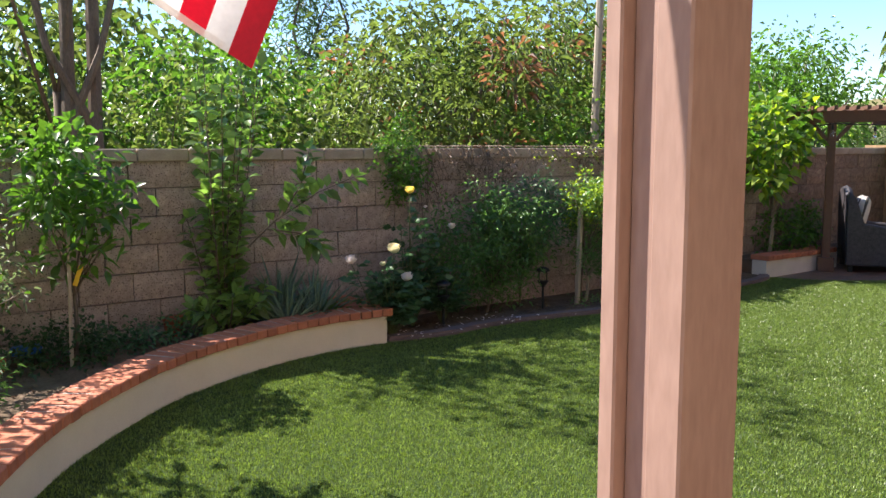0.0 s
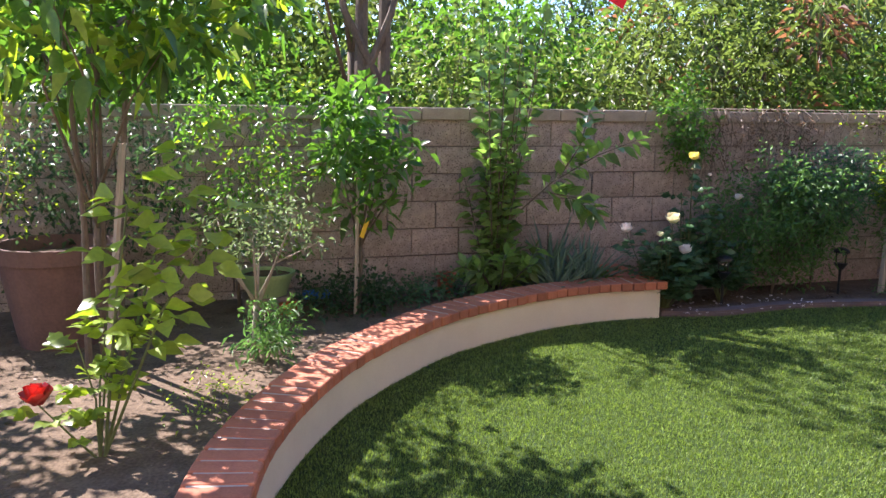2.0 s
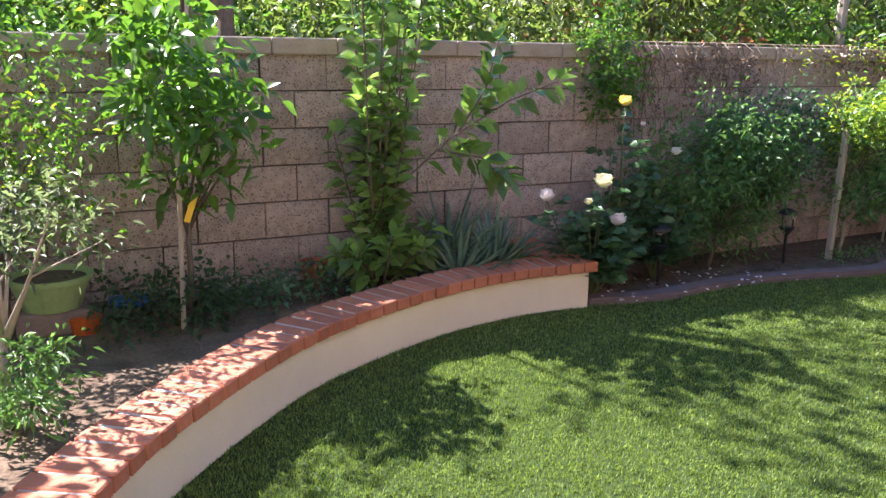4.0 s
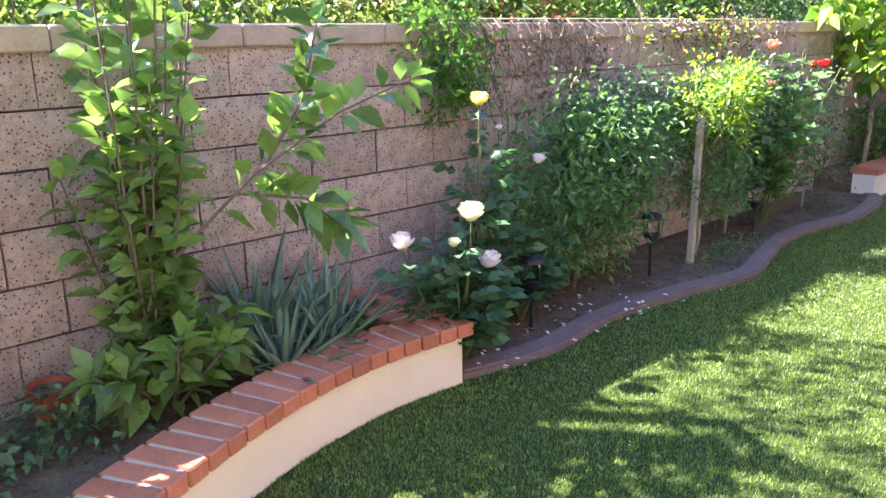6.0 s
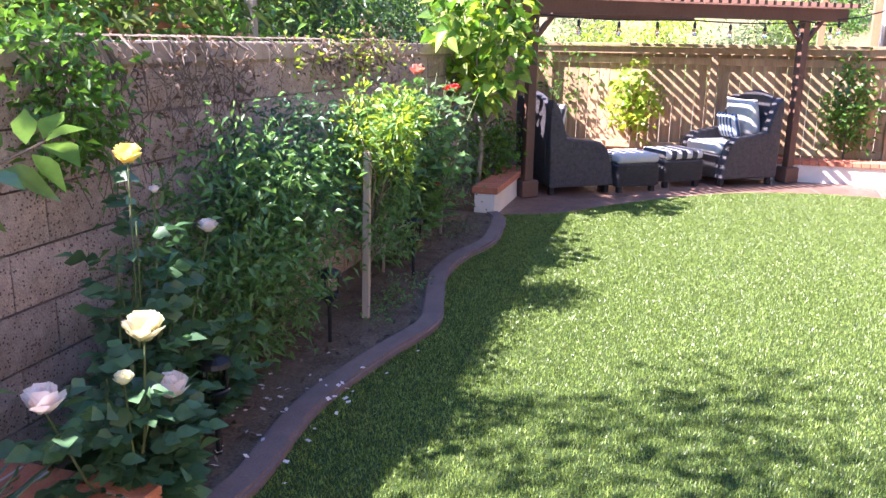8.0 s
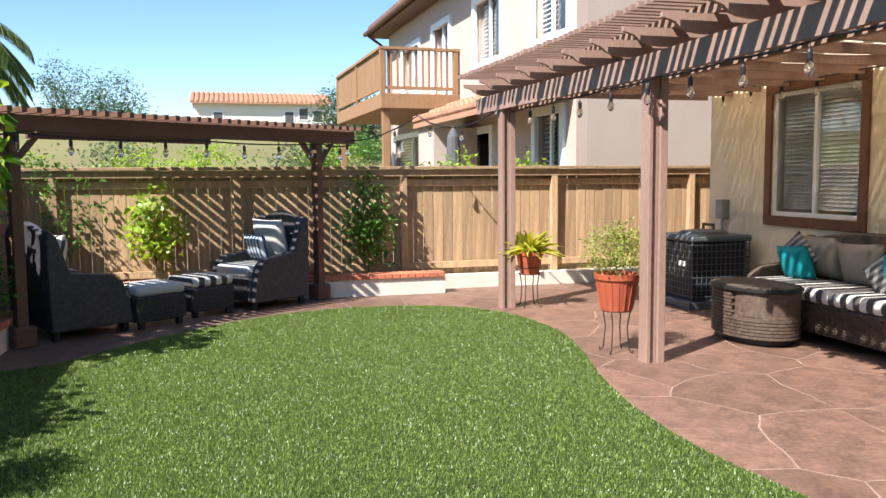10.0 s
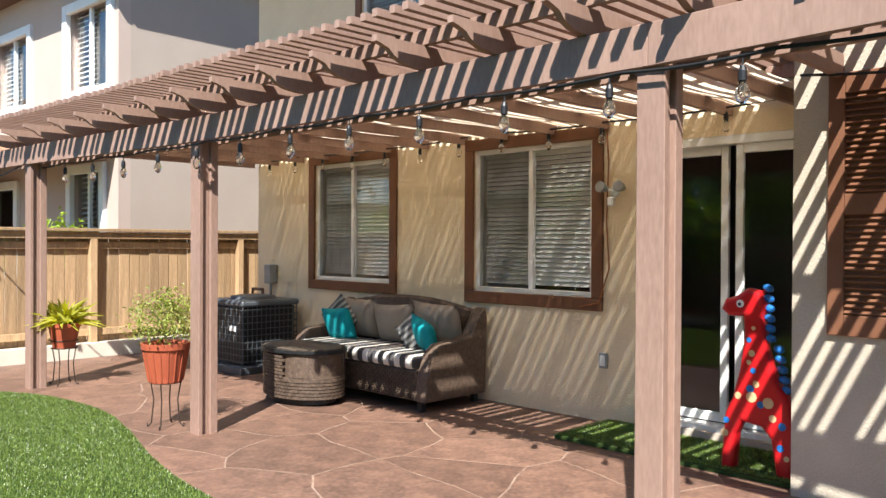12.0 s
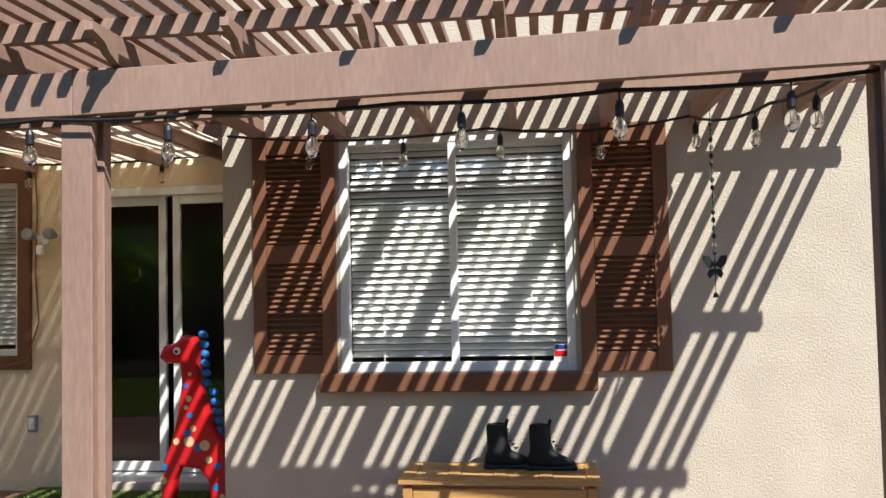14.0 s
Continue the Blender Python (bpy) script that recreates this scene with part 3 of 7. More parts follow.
straight_planter("corner_planter", (6.92, 7.05), (8.6, 7.05), 0.6, "white stucco corner planter with brick cap")
structure("corner_soil", boxes(((9.0, 7.44, 0.05), (4.1, 0.42, 0.3))), SOIL, "soil in the corner planter", "soil")
straight_planter("fence_planter", (10.37, 2.33), (10.37, 7.05), 0.6, "white stucco planter with brick cap along the fence").matrix_basis = pose(10.37 + 0.2, 2.33, 0, 0, 0, 90)
structure("fence_soil", boxes(((10.78, 4.9, 0.05), (0.42, 5.0, 0.3))), SOIL, "soil in the fence planter", "soil")
structure("low_wall", boxes(((10.86, -0.5, 0.03), (0.18, 5.5, 0.28))), STUCCO_WHITE, "low white footing under the fence", "wall")

fence = thing("fence", "weathered brown wooden board fence with posts and cap", "fence", (FENCE_X, 0, 0), kind="structure")
Y0, Y1 = -9.0, 7.9
BOARDS = []
for s in range(5):
    bm = boxes(((0, 0, 0), (0.018, 0.138, 1.40)), bevel=0.003)
    me = bpy.data.meshes.new("board")
    bm.to_mesh(me)
    bm.free()
    BOARDS.append(me)
for i in range(int((Y1 - Y0) / 0.1435)):
    link("board", random.choice(BOARDS), FENCE_WOOD, fence).matrix_basis = pose(random.uniform(-0.004, 0.004), Y0 + 0.07 + 0.1435 * i, 0.86 + random.uniform(-0.008, 0.008), random.uniform(-0.35, 0.35), random.uniform(-0.3, 0.3), random.uniform(-1.2, 1.2))
for i in range(8):
    part("post", boxes(((-0.07, 4.98 - 2.21 * i + 2.21, 0.86), (0.09, 0.09, 1.5)), bevel=0.004), FENCE_WOOD, fence)
for z in (0.30, 1.45):
    part("rail", boxes(((-0.032, (Y0 + Y1) / 2, z), (0.038, Y1 - Y0, 0.09)), bevel=0.003), FENCE_WOOD, fence)
part("cap", boxes(((-0.06, (Y0 + Y1) / 2, 1.655), (0.20, Y1 - Y0, 0.04)), bevel=0.004), FENCE_WOOD, fence, "flat top board")
part("fascia", boxes(((-0.105, (Y0 + Y1) / 2, 1.585), (0.025, Y1 - Y0, 0.09)), bevel=0.003), FENCE_WOOD, fence, "trim board below the cap")

# side walls that close the garden
structure("side_wall", boxes(((-8.95, 4.0, 0.8), (0.15, 7.6, 1.7))), STUCCO_GREY, "plain stucco side wall closing the garden", "wall")

# ---------- plants ----------
def leafy(name, base, dark, sheer=0.45, var=0.35, rough=0.45):
    return shade(name, base, dark, rough, 3, 40, 0.5, 0.0, islands=var, spec=0.5, sheer=sheer)


LEAF_CITRUS = leafy("citrus_leaf", (0.12, 0.235, 0.045), (0.055, 0.12, 0.026), 0.45, 0.4, 0.35)
LEAF_DARK = leafy("dark_leaf", (0.065, 0.115, 0.045), (0.035, 0.065, 0.028))
LEAF_LIGHT = leafy("yellow_green_leaf", (0.33, 0.43, 0.07), (0.17, 0.26, 0.045), 0.45, 0.35, 0.38)
LEAF_PEPPER = leafy("pepper_tree_leaf", (0.165, 0.22, 0.06), (0.07, 0.105, 0.03), 0.4, 0.55)
LEAF_BRONZE = leafy("russet_leaf", (0.29, 0.145, 0.085), (0.18, 0.10, 0.05), 0.35, 0.4)
LEAF_GREY = leafy("grey_green_leaf", (0.15, 0.195, 0.09), (0.08, 0.11, 0.05))
LEAF_ROSE = leafy("rose_leaf", (0.095, 0.19, 0.08), (0.05, 0.105, 0.046), 0.3)
LEAF_TOMATO = leafy("feathery_green_leaf", (0.14, 0.26, 0.075), (0.07, 0.145, 0.04), 0.35)
LEAF_ALOE = shade("aloe_leaf", (0.202, 0.310, 0.202), (0.109, 0.186, 0.132), 0.4, 9, 60, 0.5, 0.1, 0.003, islands=0.2)
LEAF_DRY = leafy("dry_vine_leaf", (0.16, 0.10, 0.06), (0.09, 0.06, 0.04), 0.2)
BARK = shade("grey_brown_bark", (0.20, 0.155, 0.115), (0.10, 0.075, 0.055), 0.95, 14, 90, 0.6, 0.8, 0.008, stretch=(1, 1, 0.3))
BARK_PALE = shade("pale_bark", (0.42, 0.36, 0.28), (0.27, 0.22, 0.16), 0.9, 12, 80, 0.5, 0.5, 0.005, stretch=(1, 1, 0.3))
STEM = shade("green_stem", (0.13, 0.17, 0.06), (0.09, 0.09, 0.04), 0.7, 10, 60, 0.5, 0.1)
STAKE = shade("weathered_stake_wood", (0.46, 0.39, 0.30), (0.30, 0.24, 0.18), 0.9, 6, 60, 0.5, 0.3, 0.002, stretch=(2, 2, 0.2))
PETAL = {"cream": leafy("cream_petal", (0.86, 0.82, 0.62), (0.80, 0.70, 0.40), 0.3, 0.08), "white": leafy("blush_petal", (0.86, 0.78, 0.74), (0.80, 0.66, 0.60), 0.3, 0.08),
         "yellow": leafy("yellow_petal", (0.86, 0.76, 0.28), (0.82, 0.66, 0.18), 0.3, 0.1), "red": leafy("coral_red_petal", (0.62, 0.09, 0.08), (0.45, 0.05, 0.05), 0.25, 0.15),
         "pink": leafy("salmon_petal", (0.78, 0.36, 0.27), (0.65, 0.26, 0.19), 0.25, 0.15)}
RNG = np.random.default_rng(7)


def unit(a):
    return a / np.maximum(np.linalg.norm(a, axis=-1, keepdims=True), 1e-9)


def leaf_mesh(name, at, ahead, length, width, fold=0.25, droop=0.25, detail=False):
    """Leaves as folded blades: from each place, in each direction; with detail they also bend along their length."""
    n = len(at)
    at, d = np.asarray(at, float), unit(np.asarray(ahead, float))
    length = np.broadcast_to(np.asarray(length, float), (n,))[:, None]
    width = np.broadcast_to(np.asarray(width, float), (n,))[:, None]
    side = unit(np.cross(d, unit(RNG.normal(size=(n, 3)) * 0.6 + (0, 0, 1.0))))
    up = np.cross(side, d)
    down = np.array((0, 0, -1.0)) * droop * length
    if not detail:
        v = np.stack([at, at + d * length * 0.45 + side * width / 2 + up * width * fold, at + d * length + down, at + d * length * 0.45 - side * width / 2 + up * width * fold], 1)
        tri = np.array([[0, 1, 2], [0, 2, 3]])
    else:
        mid = at + d * length * 0.5 + down * 0.2
        v = np.stack([at, at + d * length * 0.28 + side * width * 0.42 + up * width * fold, mid + side * width * 0.5 + up * width * fold, at + d * length + down,
                      mid - side * width * 0.5 + up * width * fold, at + d * length * 0.28 - side * width * 0.42 + up * width * fold, mid], 1)
        tri = np.array([[0, 1, 6], [1, 2, 6], [2, 3, 6], [3, 4, 6], [4, 5, 6], [5, 0, 6]])
    k = v.shape[1]
    faces = (tri[None] + (np.arange(n) * k)[:, None, None]).reshape(-1)
    me = bpy.data.meshes.new(name)
    me.vertices.add(n * k)
    me.vertices.foreach_set("co", v.reshape(-1))
    me.loops.add(len(faces))
    me.loops.foreach_set("vertex_index", faces.astype(np.int32))
    me.polygons.add(len(faces) // 3)
    me.polygons.foreach_set("loop_start", np.arange(0, len(faces), 3, dtype=np.int32))
    me.update(calc_edges=True)
    return me


def clump(centres, each, spread, squash=0.8):
    """Places in soft clusters about centres, with the way outwards from each."""
    c = np.repeat(np.asarray(centres, float), each, axis=0)
    off = RNG.normal(size=c.shape) * spread * np.array((1, 1, squash))
    return c + off, off


def limbs(bm, base, tops, radius, bend=0.15, fork=0.45):
    """A trunk from base that forks into limbs towards the tops."""
    base = Vector(base)
    mean = sum((Vector(t) for t in tops), Vector()) / len(tops)
    knee = base.lerp(mean, fork)
    knee.x, knee.y = base.x + (mean.x - base.x) * fork * 0.5, base.y + (mean.y - base.y) * fork * 0.5
    wob = Vector((random.uniform(-1, 1), random.uniform(-1, 1), 0)) * radius * 0.8
    tube(bm, [base - Vector((0, 0, 0.05)), base.lerp(knee, 0.5) + wob, knee], radius, 7, radius * 0.7)
    for t in tops:
        t = Vector(t)
        start = base.lerp(knee, random.uniform(0.75, 1.0))
        mid = start.lerp(t, 0.5) + Vector((random.uniform(-1, 1), random.uniform(-1, 1), random.uniform(0, 1))) * bend * (t - start).length
        tube(bm, [start, mid, t], radius * random.uniform(0.35, 0.55), 5, radius * 0.08)
    return bm


def crown_points(c, r, count, seed, hollow=0.35):
    """Uneven cluster centres in an ellipsoid round c with radii r."""
    rnd = random.Random(seed)
    out = []
    while len(out) < count:
        v = Vector((rnd.uniform(-1, 1), rnd.uniform(-1, 1), rnd.uniform(-1, 1)))
        if hollow < v.length < 1 and noise.noise(v * 1.7 + Vector((seed, 0, 0))) > -0.25:
            out.append((c[0] + v.x * r[0], c[1] + v.y * r[1], c[2] + v.z * r[2]))
    return out


def plant(name, label, category, base, centre, radii, clusters, each, spread, leaf, material, bark=BARK, trunk=0.03, droop=0.3, outward=0.8, up=0.25, seed=1, detail=False, extra=None, group="", hollow=0.35, stems=12):
    """A tree or shrub: base on the ground, crown about centre, leaves of size leaf (length, width)."""
    ob = thing(name, label, category, base, group=group)
    b = Vector(base)
    tops = crown_points(Vector(centre) - b, radii, clusters, seed, hollow)
    bm = bmesh.new()
    limbs(bm, (0, 0, 0), tops[:max(4, min(stems, clusters // 3))], trunk)
    part("trunk", bm, bark, ob, smooth=True)
    pts, off = clump(tops, each, spread)
    ahead = unit(off) * outward + RNG.normal(size=off.shape) * 0.6 + (0, 0, up)
    scale = RNG.uniform(0.6, 1.15, len(pts))
    link("crown", leaf_mesh("crown", pts, ahead, leaf[0] * scale, leaf[1] * scale, 0.22, droop, detail), material, ob)
    if extra:
        some = tops[::max(1, len(tops) // extra[1])]
        pts, off = clump(some, extra[2], spread * 0.7)
        tagged(link("young_growth", leaf_mesh("young_growth", pts, unit(off) + (0, 0, 0.5), leaf[0], leaf[1], 0.2, droop), extra[0], ob), kind="stuff")
    return ob


def flower(bm, at, r, seed):
    """A full rose: cupped petals in rings."""
    rnd = random.Random(seed)
    for ring, (count, tilt, size) in enumerate(((5, 4, 0.72), (6, 20, 0.88), (7, 42, 1.0), (6, 62, 0.95))):
        for i in range(count):
            a = 2 * math.pi * (i + 0.5 * ring) / count + rnd.uniform(-0.2, 0.2)
            t = radians(90 - tilt + rnd.uniform(-8, 8))
            m = Matrix.Translation(at) @ Matrix.Rotation(a, 4, "Z") @ Matrix.Rotation(-t, 4, "Y")
            w, l = r * 0.85 * size, r * 1.15 * size
            pts = [(0, -w * 0.35, 0), (l * 0.5, -w * 0.6, w * 0.18), (l * 0.95, -w * 0.35, w * 0.30), (l, w * 0.3, w * 0.32), (l * 0.5, w * 0.6, w * 0.18), (0, w * 0.35, 0), (l * 0.55, 0, 0)]
            v = [bm.verts.new(m @ Vector(p)) for p in pts]
            for k in range(6):
                bm.faces.new((v[k], v[(k + 1) % 6], v[6]))


def rose_bush(label, base, blooms, leaves, height, spread, seed, material=LEAF_ROSE):
    """Canes from one base, leaflets along them, and blooms (place, radius, colour) at the tops of some."""
    rnd = random.Random(seed)
    b = Vector(base)
    ob = thing("rose_bush", label, "rose bush", base, group="garden roses")
    canes = [Vector(p) - b for p, _, _ in blooms]
    while len(canes) < leaves:
        a = rnd.uniform(0, 2 * math.pi)
        canes.append(Vector((math.cos(a) * spread * rnd.random(), math.sin(a) * spread * rnd.random(), height * rnd.uniform(0.4, 1.0))))
    bm, pts, ahead = bmesh.new(), [], []
    for c in canes:
        mid = c * 0.5 + Vector((rnd.uniform(-1, 1), rnd.uniform(-1, 1), 0)) * 0.05
        tube(bm, [(0, 0, -0.02), mid, c], 0.006, 5, 0.003)
        for k in range(9):
            t = 0.38 + 0.62 * k / 9
            p = (mid * (2 * t) if t < 0.5 else mid.lerp(c, 2 * t - 1))
            a = rnd.uniform(0, 6.28)
            d = Vector((math.cos(a), math.sin(a), 0.3))
            for j, (f, s) in enumerate(((0.05, -0.8), (0.05, 0.8), (0.09, -0.6), (0.09, 0.6), (0.12, 0))):
                pts.append(p + d * f)
                q = d + Vector((-d.y, d.x, 0)) * s
                ahead.append(q)
    part("cane", bm, STEM, ob)
    link("foliage", leaf_mesh("foliage", [tuple(p) for p in pts], [tuple(p) for p in ahead], RNG.uniform(0.06, 0.095, len(pts)), RNG.uniform(0.042, 0.064, len(pts)), 0.15, 0.2, True), material, ob)
    for i, (p, r, colour) in enumerate(blooms):
        bm = bmesh.new()
        flower(bm, Vector(p) - b, r * 1.2, seed + i)
        part("bloom", bm, PETAL[colour], ob, f"open {colour} rose bloom", True)
    return ob


BED = 0.17
# raised bed
a = plant("citrus_tree", "young staked citrus tree with glossy green leaves", "tree", (-1.22, 7.08, BED), (-1.17, 7.05, 1.36), (0.40, 0.32, 0.46), 38, 20, 0.085, (0.125, 0.052), LEAF_CITRUS, trunk=0.018, seed=3, droop=0.25, detail=True)
stake = thing("plant_stake", "pale wooden stake beside the young citrus", "stake", (-1.27, 6.95, BED))
part("rod", tube(bmesh.new(), [(0, 0, -0.1), (0.03, 0, 1.0)], 0.014, 6, 0.012), STAKE, stake)
part("tape", boxes(((0.07, -0.02, 0.62), (0.03, 0.004, 0.14), (0, 20, 0))), shade("yellow_tape", (0.75, 0.5, 0.03), None, 0.5, 5, 30, 0.3, 0.0), stake, "yellow plastic tag")
LEAF_BROAD = leafy("broad_pale_leaf", (0.21, 0.33, 0.085), (0.10, 0.18, 0.05), 0.4, 0.5, 0.33)


def leafy_stems(name, label, category, base, stems, size, seed, material, each=16, first=0.15):
    """Upright stems that carry oval leaves in opposite pairs; stems are lists of places from the base."""
    rnd = random.Random(seed)
    ob = thing(name, label, category, base)
    pts, ahd = [], []
    for path in stems:
        line = [Vector(p) for p in path]
        part("stem", tube(bmesh.new(), line, 0.008, 6, 0.003), BARK, ob)
        n = len(line) - 1
        for k in range(each):
            t = (first + (1 - first) * k / (each - 1)) * n
            i = min(int(t), n - 1)
            p = line[i].lerp(line[i + 1], t - i)
            along = (line[i + 1] - line[i]).normalized()
            side = along.cross(Vector((math.cos(k * 1.4 + seed), math.sin(k * 1.4 + seed), 0.2))).normalized()
            for s in (-1, 1):
                if rnd.random() < 0.12:
                    continue
                pts.append(tuple(p + side * s * 0.012))
                ahd.append(tuple(side * s + along * rnd.uniform(0.3, 0.9) + Vector((rnd.uniform(-0.3, 0.3), rnd.uniform(-0.3, 0.3), rnd.uniform(-0.5, 0.3)))))
        pts.append(tuple(line[-1]))
        ahd.append(tuple(along))
    scale = RNG.uniform(0.7, 1.15, len(pts))
    link("foliage", leaf_mesh("foliage", pts, ahd, size[0] * scale, size[1] * scale, 0.16, 0.18, True), material, ob)
    return ob


stems = []
for i in range(16):
    a, far, h = i * 2.4, random.uniform(0.12, 0.40), random.uniform(0.75, 2.35)
    stems.append([(0.04 * math.cos(a), 0.04 * math.sin(a), -0.04), (0.5 * far * math.cos(a), 0.3 * far * math.sin(a), h * 0.45), (far * math.cos(a), 0.55 * far * math.sin(a) - 0.05, h)])
leafy_stems("tall_shrub", "tall upright shrub with large pale-backed leaves by the wall", "shrub", (-0.05, 7.35, BED), stems, (0.135, 0.076), 5, LEAF_BROAD, 26, 0.06)
low_stems = [[(0, 0, 0), (0.22 * math.cos(a), 0.06 * math.sin(a) - 0.04, 0.2), (0.3 * math.cos(a), 0.08 * math.sin(a) - 0.06, random.uniform(0.1, 0.42))] for a in (0.2, 1.1, 2.2, 3.1, 3.9, 4.7, 5.5)]
leafy_stems("low_shrub", "low spreading shoots of large oval leaves", "shrub", (-0.08, 7.2, BED), low_stems, (0.14, 0.068), 6, LEAF_BROAD, 14, 0.2)
reach = [[(-0.15, 0.05, -0.3), (0.15, -0.1, 0.02), (0.45, -0.26, 0.24), (0.70, -0.40, 0.36)], [(0.2, -0.12, 0.06), (0.33, -0.2, 0.3), (0.40, -0.22, 0.58)], [(0.1, -0.06, -0.05), (0.3, -0.22, -0.08), (0.42, -0.28, -0.2)]]
leafy_stems("leafy_branch", "long leafy branch reaching out of the tall shrub", "branch", (0.15, 7.2, 1.05), reach, (0.15, 0.08), 7, LEAF_BROAD, 20, 0.2)
plant("gnarled_shrub", "small gnarled grey-green shrub with twisted pale stems", "shrub", (-2.03, 6.06, BED), (-1.93, 6.08, 0.92), (0.36, 0.32, 0.17), 30, 24, 0.07, (0.055, 0.016), LEAF_GREY, BARK_PALE, 0.022, seed=8, hollow=0.2, stems=7)
plant("low_shrub", "low grey-green shoots at the foot of the gnarled shrub", "shrub", (-2.0, 6.02, BED), (-1.97, 6.0, 0.38), (0.2, 0.18, 0.16), 16, 40, 0.05, (0.06, 0.018), LEAF_TOMATO, BARK_PALE, 0.01, seed=9, hollow=0.0)
plant("tall_bush", "tall airy bush with small bright leaves against the wall", "shrub", (-2.05, 7.2, BED), (-1.95, 7.1, 1.28), (0.58, 0.3, 0.85), 62, 30, 0.08, (0.055, 0.026), LEAF_CITRUS, trunk=0.016, seed=12, extra=(LEAF_LIGHT, 14, 16))
plant("tall_bush", "tall dark bush against the wall", "shrub", (-3.0, 7.3, BED), (-3.0, 7.2, 1.1), (0.75, 0.3, 0.75), 60, 34, 0.1, (0.06, 0.03), LEAF_DARK, trunk=0.016, seed=13)
# The yellow-green extra leaves put sunlit brightness and glints into this crown's colour.
plant("shade_tree", "young tree with several slim trunks and broad hanging leaves", "tree", (-2.85, 6.1, BED), (-2.85, 6.0, 2.25), (0.95, 0.75, 0.75), 56, 24, 0.13, (0.13, 0.07), LEAF_CITRUS, trunk=0.024, seed=15, droop=0.55, extra=(LEAF_LIGHT, 40, 12), detail=True, stems=5)
# Added tree, never in view: its crown only casts shade over the bed's left.
plant("shade_tree", "added broad-leaved tree out of view that shades the left of the bed", "tree", (-4.9, 6.7, BED), (-4.9, 6.5, 2.35), (1.0, 0.7, 0.8), 70, 26, 0.14, (0.13, 0.07), LEAF_CITRUS, trunk=0.035, seed=16, droop=0.5, stems=6)
slim = thing("slim_tree", "slim grey trunks and a wooden prop of the young tree", "tree trunk", (-2.83, 6.05, BED))
for i in range(3):
    part("trunk", tube(bmesh.new(), [(0.08 * i - 0.1, 0.05 * i, -0.03), (0.09 * i - 0.08, 0.03, 0.8), (0.16 * i - 0.12, -0.05, 1.9)], 0.022, 7, 0.013), BARK, slim)
part("prop", tube(bmesh.new(), [(0.0, -0.08, -0.03), (0.14, -0.06, 1.25)], 0.02, 6), STAKE, slim)
rose_bush("leggy rose cane with bright backlit leaves", (-2.76, 4.85, BED), [((-2.98, 4.85, 0.42), 0.065, "red")], 4, 0.8, 0.25, 21, LEAF_LIGHT)
cane = thing("rose_cane", "tall arching rose cane with large bright leaflets", "rose bush", (-2.74, 4.85, BED))
bm, pts, ahd = bmesh.new(), [], []
for tip in ((0.42, 0.25, 1.35), (0.5, 0.05, 1.0), (0.15, 0.1, 1.15)):
    tip = Vector(tip)
    tube(bm, [(0, 0, 0), tip * 0.5 + Vector((0, 0, 0.1)), tip], 0.008, 6, 0.004)
    for k in range(9):
        p = tip * (0.35 + 0.65 * k / 8) + Vector((0, 0, 0.1 * (1 - k / 8)))
        for j in range(5):
            g = 2.4 * k + (j - 2) * 0.55
            d = Vector((math.cos(g), math.sin(g), random.uniform(-0.1, 0.3)))
            pts.append(tuple(p + d * (0.06 if j != 2 else 0.11)))
            ahd.append(tuple(d))
part("stem", bm, STEM, cane)
link("foliage", leaf_mesh("foliage", pts, ahd, RNG.uniform(0.11, 0.15, len(pts)), RNG.uniform(0.07, 0.09, len(pts)), 0.12, 0.25, True), LEAF_LIGHT, cane)
plant("bare_shrub", "sparse pale-branched shrub in the corner of the bed", "shrub", (-3.6, 6.9, BED), (-3.6, 6.85, 1.25), (0.6, 0.3, 0.5), 24, 14, 0.1, (0.05, 0.025), LEAF_LIGHT, BARK_PALE, 0.022, seed=22)
plant("ground_cover", "dark low plants under the citrus tree", "plant", (-1.35, 7.05, BED), (-1.35, 7.05, 0.3), (0.45, 0.3, 0.12), 30, 30, 0.07, (0.05, 0.03), LEAF_DARK, trunk=0.006, seed=24, hollow=0.0)
plant("ground_cover", "low leafy plants beside the planter cap", "plant", (-0.75, 7.2, BED), (-0.75, 7.2, 0.26), (0.5, 0.2, 0.09), 26, 26, 0.06, (0.045, 0.028), LEAF_ROSE, trunk=0.006, seed=25, hollow=0.0)
plant("ground_cover", "weedy green sprigs on the dry soil", "plant", (-2.25, 5.3, BED), (-2.25, 5.35, 0.19), (0.3, 0.6, 0.03), 26, 16, 0.04, (0.03, 0.012), LEAF_LIGHT, trunk=0.004, seed=26, hollow=0.0)


